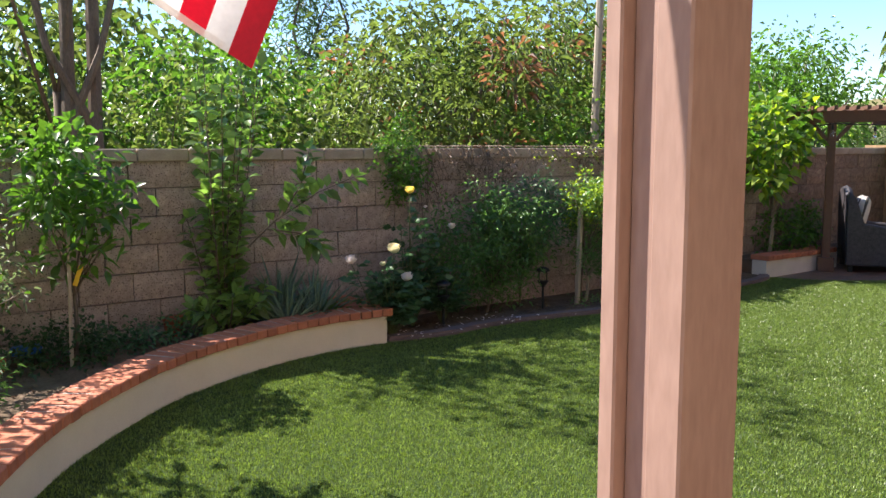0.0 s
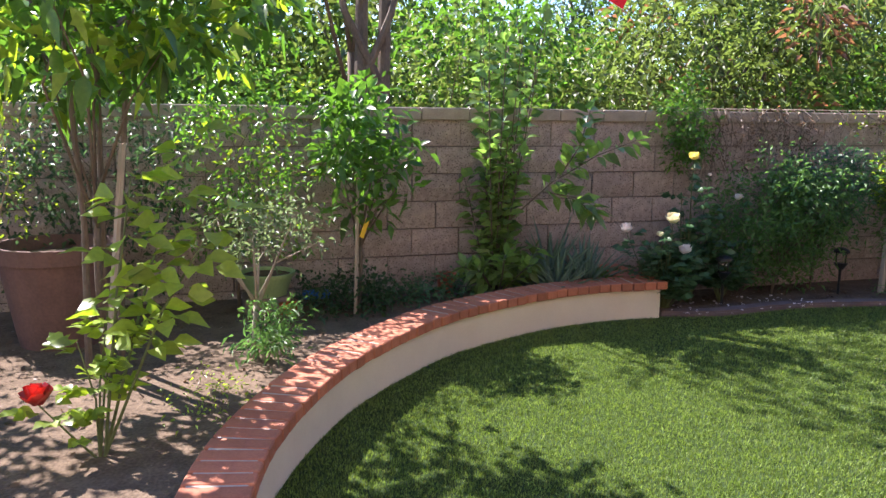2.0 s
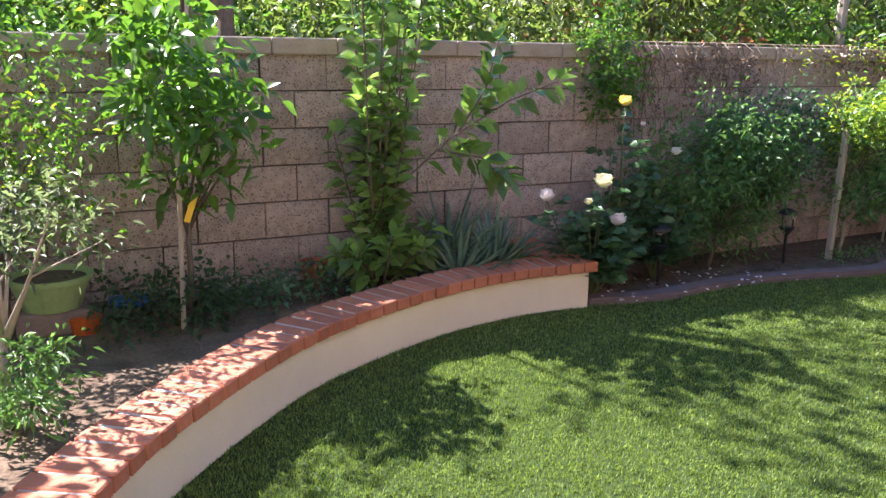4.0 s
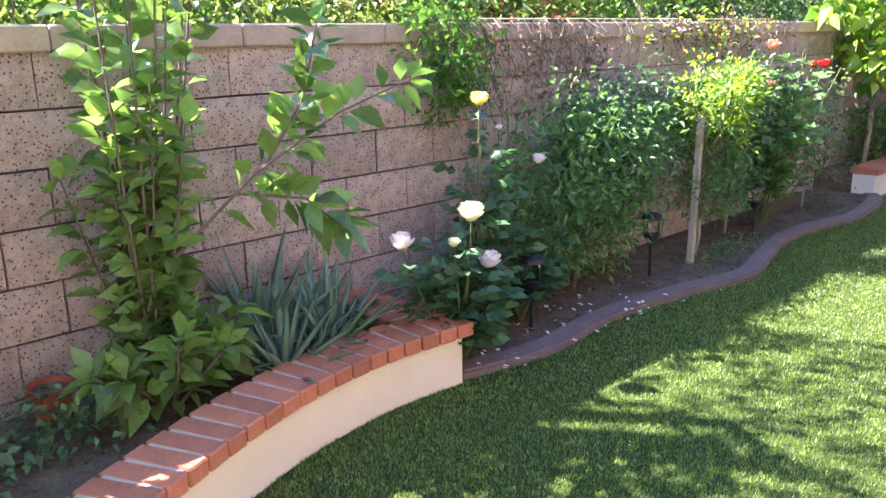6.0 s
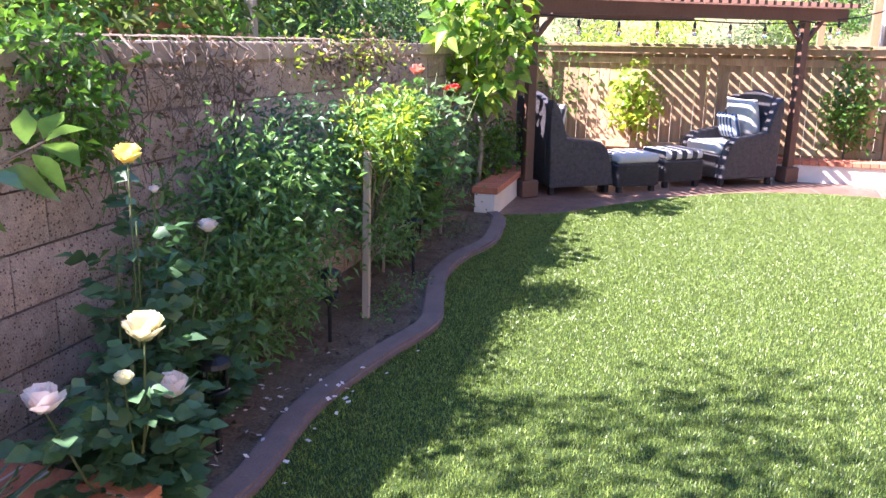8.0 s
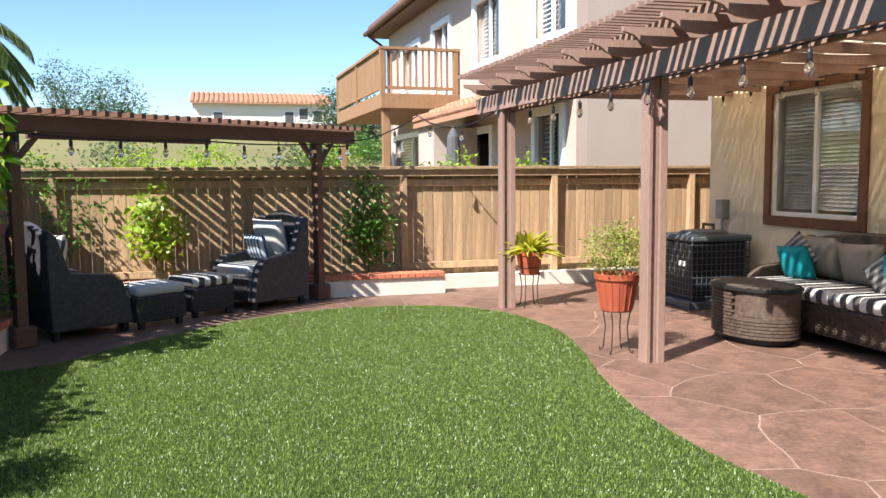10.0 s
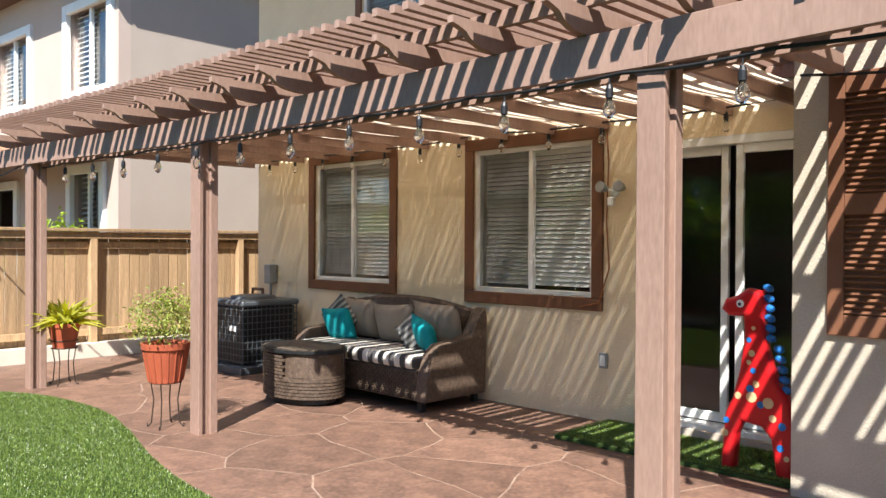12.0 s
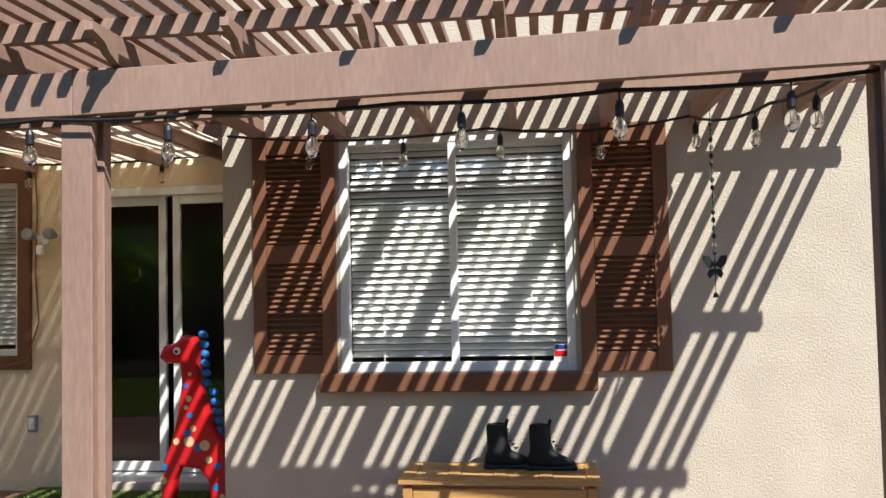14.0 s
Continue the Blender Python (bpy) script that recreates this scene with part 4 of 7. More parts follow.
def aloe(at, size, count, seed):
    """A rosette of thick tapering leaves."""
    rnd = random.Random(seed)
    ob = thing("aloe_plant", "grey-green spiky aloe clump in the planter", "aloe", at, group="aloes")
    for i in range(count):
        a, tilt, l = i * 2.399 + rnd.uniform(-0.2, 0.2), radians(78 - 58 * (i / count) + rnd.uniform(-8, 8)), size * rnd.uniform(0.75, 1.1)
        bm = bmesh.new()
        rows = []
        for k in range(5):
            t = k / 4
            w = size * 0.10 * (1 - t) ** 0.7 + 0.002
            r, z = l * math.cos(tilt) * t, l * math.sin(tilt) * t - 0.12 * size * t * t
            p, side = Vector((math.cos(a) * r, math.sin(a) * r, z)), Vector((-math.sin(a), math.cos(a), 0))
            rows.append([bm.verts.new(q) for q in (p - side * w / 2 + Vector((0, 0, w * 0.3)), p - Vector((0, 0, w * 0.25)), p + side * w / 2 + Vector((0, 0, w * 0.3)), p + Vector((0, 0, w * 0.05)))])
        for p, q in zip(rows, rows[1:]):
            for k in range(4):
                bm.faces.new((p[k], p[(k + 1) % 4], q[(k + 1) % 4], q[k]))
        part("leaf", bm, LEAF_ALOE, ob, smooth=True)
    return ob


for x, y, s, n in ((0.62, 7.42, 0.66, 34), (0.85, 7.2, 0.52, 34), (0.55, 7.12, 0.5, 34), (0.92, 7.45, 0.46, 16), (0.35, 7.3, 0.42, 14), (0.70, 7.12, 0.34, 12)):
    aloe((x - 0.14, y + 0.04, BED), s, n, int(x * 100))
grassy = thing("grass_tuft", "long fine grassy leaves behind the aloes", "grass", (0.85, 7.3, BED))
pts, off = clump([(0, 0, 0.02), (0.12, -0.08, 0.02)], 220, 0.07, 0.05)
link("foliage", leaf_mesh("foliage", pts, unit(off) * 0.5 + (0.1, -0.1, 0.8), RNG.uniform(0.14, 0.28, len(pts)), 0.008, 0.1, 0.35), LEAF_TOMATO, grassy)

# rose border
rose_bush("rose bush with cream and blush blooms beside the planter", (1.32, 7.02, 0.02), [((0.86, 6.9, 0.70), 0.055, "white"), ((1.40, 6.9, 0.505), 0.062, "white"), ((1.26, 6.88, 0.76), 0.065, "cream"), ((1.15, 6.88, 0.66), 0.03, "cream")], 24, 0.56, 0.26, 31)
rose_bush("tall lanky rose with a yellow bloom", (1.66, 7.22, 0.02), [((1.6, 7.15, 1.24), 0.05, "yellow"), ((2.06, 7.15, 0.90), 0.04, "white"), ((1.8, 7.2, 1.1), 0.02, "white")], 13, 1.05, 0.28, 33)
rose_bush("low leafy rose without blooms in the border", (1.98, 7.2, 0.02), [], 14, 0.56, 0.28, 35)
plant("climbing_plant", "dense feathery climbing plant on the garden wall", "climber", (2.6, 7.32, 0.02), (2.62, 7.28, 0.70), (0.78, 0.24, 0.62), 165, 34, 0.085, (0.065, 0.022), LEAF_TOMATO, trunk=0.014, seed=41, hollow=0.0, outward=0.6)
plant("climbing_plant", "dark feathery climber hanging on the garden wall", "climber", (3.1, 7.4, 0.02), (3.15, 7.36, 0.95), (0.5, 0.18, 0.45), 70, 34, 0.08, (0.06, 0.02), LEAF_ROSE, trunk=0.012, seed=42, hollow=0.0)
plant("staked_shrub", "yellow-green feathery shrub tied to a stake", "shrub", (3.72, 7.15, 0.02), (3.85, 7.12, 1.12), (0.30, 0.24, 0.42), 50, 26, 0.07, (0.06, 0.02), LEAF_TOMATO, trunk=0.016, seed=43, hollow=0.0, extra=(LEAF_LIGHT, 26, 26))
plant("staked_shrub", "green lower growth of the staked shrub", "shrub", (3.85, 7.2, 0.02), (3.95, 7.15, 0.6), (0.35, 0.24, 0.36), 40, 36, 0.07, (0.06, 0.02), LEAF_TOMATO, BARK_PALE, 0.02, seed=44, hollow=0.0)
post = thing("garden_stake", "square weathered wooden stake in the border", "stake", (3.65, 7.1, 0.0))
part("rod", boxes(((0, 0, 0.48), (0.042, 0.042, 1.1), (0.6, 1.2, 5)), bevel=0.004), STAKE, post)
part("tie", tube(bmesh.new(), [(0.03 * math.cos(i), 0.03 * math.sin(i), 0.92) for i in range(7)], 0.005, 5), STAKE, post, "grey tie round the stake")
rose_bush("rambling rose with coral blooms along the wall", (5.0, 7.28, 0.02), [((4.75, 7.15, 1.43), 0.055, "pink"), ((4.76, 7.15, 1.14), 0.05, "pink"), ((5.73, 7.15, 1.26), 0.05, "red"), ((5.5, 7.15, 1.27), 0.045, "red"), ((5.2, 7.15, 0.54), 0.05, "red")], 44, 1.4, 0.6, 51, LEAF_TOMATO)
plant("rose_shrub", "leafy rose growth along the wall", "shrub", (4.6, 7.35, 0.02), (4.7, 7.32, 0.75), (0.55, 0.2, 0.55), 70, 26, 0.08, (0.05, 0.028), LEAF_ROSE, BARK_PALE, 0.012, seed=52, hollow=0.0)
plant("rose_shrub", "sparse twiggy rose shrub at the end of the border", "shrub", (5.9, 7.3, 0.02), (6.0, 7.28, 0.7), (0.6, 0.2, 0.55), 46, 24, 0.08, (0.05, 0.028), LEAF_GREY, BARK_PALE, 0.014, seed=53, hollow=0.0)
plant("corner_tree", "young tree with big bright leaves in the corner planter", "tree", (7.45, 7.35, 0.2), (7.2, 7.3, 1.75), (0.75, 0.42, 0.62), 44, 8, 0.13, (0.17, 0.12), LEAF_LIGHT, BARK_PALE, 0.028, seed=55, droop=0.4, detail=True, extra=(LEAF_CITRUS, 30, 8))
plant("corner_bush", "leafy green bush in the corner planter", "shrub", (7.9, 7.35, 0.2), (7.85, 7.3, 0.55), (0.6, 0.25, 0.32), 50, 26, 0.08, (0.07, 0.04), LEAF_CITRUS, trunk=0.012, seed=56, hollow=0.0)
plant("fence_vine", "vine climbing the fence behind the chairs", "vine", (10.75, 7.0, 0.2), (10.72, 7.0, 1.2), (0.18, 0.45, 0.7), 26, 10, 0.09, (0.08, 0.05), LEAF_CITRUS, trunk=0.012, seed=57, hollow=0.0)
plant("fence_vine", "grape vine with broad pale leaves on the fence", "vine", (10.75, 6.0, 0.2), (10.72, 6.0, 0.95), (0.14, 0.27, 0.52), 30, 10, 0.09, (0.12, 0.10), LEAF_LIGHT, trunk=0.012, seed=58, hollow=0.0, detail=True)
plant("fence_vine", "leafy green vine on the fence above the planter", "vine", (10.75, 3.3, 0.2), (10.72, 3.3, 0.92), (0.14, 0.26, 0.62), 46, 20, 0.09, (0.09, 0.05), LEAF_CITRUS, trunk=0.012, seed=59, hollow=0.0)
plant("wall_vine", "green vine spilling over the coping", "vine", (1.75, 7.5, 1.5), (1.72, 7.5, 1.52), (0.22, 0.12, 0.42), 40, 26, 0.06, (0.06, 0.028), LEAF_CITRUS, trunk=0.006, seed=61, hollow=0.0)
plant("wall_vine", "dry brown vine tangle hanging on the wall", "vine", (2.6, 7.5, 1.5), (2.6, 7.54, 1.38), (0.85, 0.06, 0.28), 40, 12, 0.07, (0.045, 0.02), LEAF_DRY, BARK, 0.006, seed=62, hollow=0.0)
plant("wall_vine", "dry creeper along the coping", "vine", (4.6, 7.5, 1.55), (4.7, 7.52, 1.55), (1.2, 0.12, 0.16), 40, 14, 0.07, (0.05, 0.022), LEAF_DRY, BARK, 0.006, seed=63, hollow=0.0, extra=(LEAF_LIGHT, 16, 12))
tangle = thing("creeper", "bare brown creeper stems trailing down the wall", "vine", (0, 0, 0))
for x0, count, drop, spread in ((2.02, 20, 0.62, 0.10), (2.55, 16, 0.45, 0.13), (3.05, 12, 0.40, 0.16), (3.6, 8, 0.3, 0.2), (4.3, 8, 0.3, 0.25), (5.1, 8, 0.3, 0.3)):
    bm = bmesh.new()
    for i in range(count):
        x, long = x0 + random.gauss(0, spread), drop * random.uniform(0.4, 1.15)
        p = [Vector((x + random.uniform(-0.15, 0.15), 7.72, 1.66)), Vector((x + random.uniform(-0.06, 0.06), 7.585, 1.655))]
        for k in range(1, 6):
            x += random.uniform(-0.06, 0.06)
            p.append(Vector((x, 7.53 + random.uniform(-0.05, 0.05), 1.64 - long * k / 5 + random.uniform(-0.04, 0.04))))
        tube(bm, p, random.uniform(0.003, 0.007), 4, 0.002)
    part("stem", bm, BARK, tangle, "tangle of bare stems")
plant("ground_cover", "small weeds on the border soil", "plant", (3.9, 7.0, 0.02), (3.95, 7.02, 0.05), (0.5, 0.12, 0.03), 18, 26, 0.05, (0.03, 0.018), LEAF_TOMATO, trunk=0.004, seed=64, hollow=0.0)
plant("ground_cover", "small weeds by the corner of the curb", "plant", (5.9, 7.12, 0.02), (6.0, 7.15, 0.05), (0.5, 0.1, 0.03), 16, 20, 0.05, (0.03, 0.018), LEAF_GREY, trunk=0.004, seed=65, hollow=0.0)

# trees behind the garden wall
def tree(label, at, height, r, leaf, material, seed, trunk=0.1, clusters=110, each=46, spread=0.26, extra=None, droop=0.5, low=0.35, category="tree", stems=12):
    c = (at[0], at[1], height * (low + 1) / 2)
    return plant("tree", label, category, at, c, (r, r * 0.85, height * (1 - low) / 2), clusters, each, spread, leaf, material, trunk=trunk, seed=seed, droop=droop, extra=extra, group="trees behind the wall", hollow=0.25, stems=stems)


PEPPER = (0.17, 0.045)
tree("leafy tree with tall bare grey trunks behind the wall", (-0.85, 9.2, -0.1), 6.4, 1.7, (0.11, 0.06), LEAF_PEPPER, 71, 0.05, 46, 28, 0.2, (LEAF_LIGHT, 30, 14), low=0.6, stems=4)
tree("dark leafy tree behind the wall", (-3.2, 10.4, -0.1), 5.2, 2.0, (0.14, 0.07), LEAF_PEPPER, 72, 0.1, 80, 30, 0.26, low=0.25)
tree("dark leafy tree behind the wall", (-6.4, 10.4, -0.1), 5.0, 2.2, (0.14, 0.07), LEAF_DARK, 73, 0.1, 110, 36, 0.3, low=0.2)
tree("bright green tree behind the wall", (1.0, 10.6, -0.1), 3.1, 1.4, (0.13, 0.06), LEAF_CITRUS, 74, 0.08, 100, 40, 0.26, low=0.2)
tree("pepper tree with reddish seed clusters behind the wall", (4.2, 10.2, -0.1), 3.75, 1.75, PEPPER, LEAF_PEPPER, 75, 0.12, 150, 44, 0.26, (LEAF_BRONZE, 9, 60), low=0.2)
tree("pepper tree with reddish seed clusters behind the wall", (6.8, 10.8, -0.1), 4.05, 1.9, PEPPER, LEAF_PEPPER, 76, 0.12, 150, 44, 0.26, (LEAF_BRONZE, 7, 60), low=0.2)
tree("green pepper tree behind the wall", (9.4, 11.2, -0.1), 4.3, 2.0, PEPPER, LEAF_CITRUS, 77, 0.12, 140, 44, 0.28, low=0.2)
tree("green tree behind the corner of the garden", (12.4, 10.2, -0.1), 3.8, 1.7, PEPPER, LEAF_CITRUS, 78, 0.1, 110, 40, 0.28, low=0.15)
tree("dark conifer far behind the wall", (5.9, 17.5, -0.1), 6.6, 0.9, (0.16, 0.03), LEAF_DARK, 79, 0.14, 120, 40, 0.26, low=0.1)
tree("dark hedge tree far behind the wall", (15.5, 12.5, -0.1), 4.0, 2.0, (0.14, 0.07), LEAF_CITRUS, 80, 0.1, 100, 40, 0.3, low=0.1)
for i, (x, y, h) in enumerate(((2.4, 9.3, 2.5), (5.2, 9.2, 2.3), (7.8, 9.4, 2.4), (0.4, 9.6, 2.3), (-2.2, 9.3, 2.2), (10.3, 9.3, 2.3), (-4.8, 9.4, 2.6), (3.8, 12.5, 3.0), (8.2, 13.0, 3.2), (0.0, 13.0, 3.4), (-4, 13.0, 3.6))):
    plant("shrub", "green shrub growing just behind the wall", "shrub", (x, y, -0.1), (x, y, h * 0.55), (1.25, 0.55, h * 0.5), 80, 34, 0.2, (0.11, 0.05), (LEAF_PEPPER, LEAF_CITRUS, LEAF_DARK)[i % 3], trunk=0.03, seed=90 + i, group="shrubs behind the wall", hollow=0.0)
for i, (x, y, h) in enumerate(((-9, 15, 7.0), (-3.4, 12.8, 5.2), (-6.5, 13, 5.2), (0.6, 13.6, 3.7), (-5, 16, 6.4), (-1, 16.5, 6.0), (3.0, 16, 3.7), (8.6, 16.5, 4.2), (12.0, 16, 4.7), (15.5, 16.5, 5.0), (19.5, 17, 4.9))):
    tree("tall leafy tree in the row far behind the wall", (x, y, -0.1), h, 2.5, (0.24, 0.10), (LEAF_PEPPER, LEAF_CITRUS, LEAF_PEPPER)[i % 3], 300 + i, 0.13, 110, 34, 0.36, low=0.08)
trunk = thing("bare_tree", "slim bare pale trunk standing behind the wall", "tree trunk", (5.85, 9.0, -0.1))
part("trunk", tube(bmesh.new(), [(0, 0, 0), (-0.02, 0.02, 2.0), (0.05, 0, 4.6)], 0.06, 8, 0.05), BARK_PALE, trunk)
for dx in (0.0, 0.22):
    trunk = thing("bare_tree", "bare grey trunk behind the garden wall", "tree trunk", (-0.83 + dx, 9.0, -0.1))
    part("trunk", tube(bmesh.new(), [(0, 0, 0), (0.03, 0, 2.0), (0.1, 0.1, 4.4)], 0.075, 8, 0.05), BARK, trunk)
    part("limb", tube(bmesh.new(), [(0.02, 0, 1.9), (0.3 - dx * 3, -0.1, 2.6), (0.55 - dx * 5, -0.1, 3.6)], 0.045, 6, 0.02), BARK, trunk)

# ---------- turf ----------
def turf(count, outline, seed):
    rng = np.random.default_rng(seed)
    xs, ys = [p[0] for p in outline], [p[1] for p in outline]
    o = np.array([(p[0], p[1]) for p in outline])
    q = np.roll(o, -1, axis=0)
    got = []
    have = 0
    while have < count:
        p = rng.uniform((min(xs), min(ys)), (max(xs), max(ys)), (60000, 2))
        hit = np.zeros(len(p), bool)
        for a, b in zip(o, q):
            with np.errstate(divide="ignore", invalid="ignore"):
                cross = ((a[1] > p[:, 1]) != (b[1] > p[:, 1])) & (p[:, 0] < (b[0] - a[0]) * (p[:, 1] - a[1]) / (b[1] - a[1]) + a[0])
            hit ^= cross
        got.append(p[hit])
        have += hit.sum()
    p = np.concatenate(got)[:count]
    at = np.c_[p, np.zeros(count)]
    ang = rng.uniform(0, 6.283, count)
    lean = rng.uniform(0.15, 0.8, count)
    d = np.c_[np.cos(ang) * lean, np.sin(ang) * lean, np.ones(count)]
    d /= np.linalg.norm(d, axis=1, keepdims=True)
    side = np.c_[-np.sin(ang), np.cos(ang), np.zeros(count)]
    l = rng.uniform(0.010, 0.022, (count, 1))
    v = np.stack([at - side * 0.0026, at + side * 0.0026, at + d * l], 1).reshape(-1)
    me = bpy.data.meshes.new("turf_blades")
    me.vertices.add(count * 3)
    me.vertices.foreach_set("co", v)
    me.loops.add(count * 3)
    me.loops.foreach_set("vertex_index", np.arange(count * 3, dtype=np.int32))
    me.polygons.add(count)
    me.polygons.foreach_set("loop_start", np.arange(0, count * 3, 3, dtype=np.int32))
    me.update(calc_edges=True)
    return me


BLADE = shade("turf_blade", (0.22, 0.295, 0.068), (0.06, 0.11, 0.024), 0.36, 22.0, 90, 0.6, 0.0, islands=0.65, spec=0.45, sheer=0.34)
tagged(link("turf_blades", turf(800000, lawn_edge, 4), BLADE), "short green artificial grass blades of the lawn", "grass", "", "stuff")

# ---------- patio stones ----------
def clip(poly, a, b):
    """The part of a polygon that lies nearer to a than to b."""
    mid, n = (a + b) / 2, b - a
    out = []
    for p, q in zip(poly, poly[1:] + poly[:1]):
        dp, dq = (p - mid) @ n, (q - mid) @ n
        if dp <= 0:
            out.append(p)
        if (dp < 0) != (dq < 0):
            out.append(p + (q - p) * (dp / (dp - dq)))
    return out


rs = np.random.default_rng(11)
seeds = np.array([(x + rs.uniform(-0.36, 0.36), y + rs.uniform(-0.3, 0.3)) for x in np.arange(-5.6, 12.2, 0.86) for y in np.arange(-1.9, 8.4, 0.72)])
lawn_core = [(p.x, p.y) for p in lawn_edge[::3]]
patio_ob = bpy.data.objects["patio"]
for s in seeds:
    if not (-4.3 < s[0] < 11.0 and -1.2 < s[1] < 7.2):
        continue
    near = seeds[np.argsort(((seeds - s) ** 2).sum(1))[1:18]]
    poly = [s + np.array(c) * 1.6 for c in ((-1, -1), (1, -1), (1, 1), (-1, 1))]
    for o in near:
        poly = clip(poly, s, o)
    if len(poly) < 3:
        continue
    if all(inside(p, lawn_core) for p in poly) and inside(s, lawn_core):
        continue
    ring = []
    for p, q in zip(poly, poly[1:] + poly[:1]):
        for t in (0.0, 0.33, 0.66):
            w = p + (q - p) * t
            j = noise.noise_vector(Vector((w[0] * 2.3, w[1] * 2.3, 3.0))) * 0.07
            w = w + np.array((j.x, j.y))
            d = s - w
            ring.append(w + d / np.linalg.norm(d) * 0.0075)
    bm = bmesh.new()
    c = Vector((s[0], s[1], 0))
    top = [bm.verts.new((p[0] - c.x, p[1] - c.y, -0.013)) for p in ring]
    low = [bm.verts.new((p[0] - c.x, p[1] - c.y, -0.03)) for p in ring]
    bm.faces.new(top)
    for i in range(len(top)):
        bm.faces.new((low[i], low[(i + 1) % len(low)], top[(i + 1) % len(low)], top[i]))
    bmesh.ops.recalc_face_normals(bm, faces=bm.faces)
    stone = part("stone", bm, PATIO_STONE, patio_ob)
    stone.location = c

# ---------- shade cloth, lights and cables under the pergola ----------
CLOTH_TAN = gauze("tan_shade_cloth", (0.95, 0.82, 0.62), 0.07, 2.2, 1.0)
bm = bmesh.new()
nx, ny = 104, 8
g = [[bm.verts.new((2.12 + 7.1 * i / nx, -0.9 + 2.02 * k / ny, BEAM_TOP + 0.10 - 0.045 * abs(math.sin(math.pi * (2.12 + 7.1 * i / nx + 1.495) / 0.545)) ** 0.7 - 0.008 * math.sin(5 * k))) for k in range(ny + 1)] for i in range(nx + 1)]
for i in range(nx):
    for k in range(ny):
        bm.faces.new((g[i][k], g[i + 1][k], g[i + 1][k + 1], g[i][k + 1]))
cloth = part("shade_cloth", bm, CLOTH_TAN, smooth=True)
tagged(cloth, "tan shade cloth sagging between the pergola rafters", "shade cloth")

CABLE = shade("black_cable", (0.012, 0.012, 0.013), None, 0.5, 10, 60, 0.3, 0.0)


def string_lights(name, path, step, label, drop=0.03, first=0.2):
    ob = thing(name, label, "string lights", tuple(path[0]), group="string lights")
    o = Vector(path[0])
    part("cable", tube(bmesh.new(), [Vector(p) - o for p in path], 0.009, 6), CABLE, ob)
    cord = tube(bmesh.new(), [(0, 0, 0), (0, 0, -drop - 0.02)], 0.004, 5)
    lathe(cord, [(0.012, -drop - 0.075), (0.018, -drop - 0.07), (0.018, -drop - 0.03), (0.011, -drop - 0.01)], n=10)
    m1 = bpy.data.meshes.new("socket")
    cord.to_mesh(m1)
    cord.free()
    b = lathe(bmesh.new(), [(0.006, -drop - 0.165), (0.018, -drop - 0.155), (0.029, -drop - 0.13), (0.027, -drop - 0.105), (0.013, -drop - 0.076)], n=12)
    m2 = bpy.data.meshes.new("bulb")
    b.to_mesh(m2)
    b.free()
    fil = tube(bmesh.new(), [(0.004, 0, -drop - 0.08), (0.005, 0, -drop - 0.13), (-0.005, 0, -drop - 0.13), (-0.004, 0, -drop - 0.08)], 0.0015, 4)
    m3 = bpy.data.meshes.new("filament")
    fil.to_mesh(m3)
    fil.free()
    for p, d in even([Vector(q) for q in path], step)[int(first > 0):]:
        s = link("socket", m1, BLACK_PLASTIC, ob)
        s.location = p - o
        k = link("bulb", m2, BULB_GLASS, s, "clear glass bulb", True)
        k.visible_shadow = True
        link("filament", m3, STAKE, s)
    return ob


def sagging(points, sag):
    out = []
    for a, b in zip(points, points[1:]):
        a, b = Vector(a), Vector(b)
        for i in range(6):
            t = i / 6
            out.append(a.lerp(b, t) - Vector((0, 0, sag * 4 * t * (1 - t))))
    return out + [Vector(points[-1])]


front = [(-1.5, 2.10, 2.40)] + [(x, 1.83 + (0.07 * max(0, (x - 6) / 3)) + (0.16 if x < -0.8 else 0.05 if x < 0.2 else 0), 2.275) for x in (-1.2, -0.3, 0.55, 1.4, 2.1, 3.0, 3.9, 4.8, 5.7, 6.6, 7.5, 8.4, 9.2)]
string_lights("string_lights", sagging(front, 0.015), 0.62, "black cable with clear bulbs strung along the pergola beam")
string_lights("string_lights", sagging([(2.3, DEEP_Y + 0.12, 2.56), (3.9, DEEP_Y + 0.1, 2.53), (5.3, DEEP_Y + 0.1, 2.56), (6.6, DEEP_Y + 0.1, 2.52), (8.2, DEEP_Y + 0.1, 2.55), (9.25, DEEP_Y + 0.1, 2.54)], 0.02), 0.55, "black cable with bulbs strung along the house wall", 0.02)
string_lights("string_lights", sagging([(-1.3, 1.95, 2.42), (-1.15, 0.9, 2.4), (-0.9, 0.15, 2.5), (0.3, 0.14, 2.48), (1.95, 0.14, 2.5)], 0.05), 0.6, "black cable with bulbs sagging back to the house", 0.02)
string_lights("string_lights", sagging([(9.2, 2.0, 2.3), (10.75, 2.6, 2.35), (10.4, 4.1, 2.05)], 0.18), 0.7, "black cable with bulbs strung from pergola to pergola", 0.02)

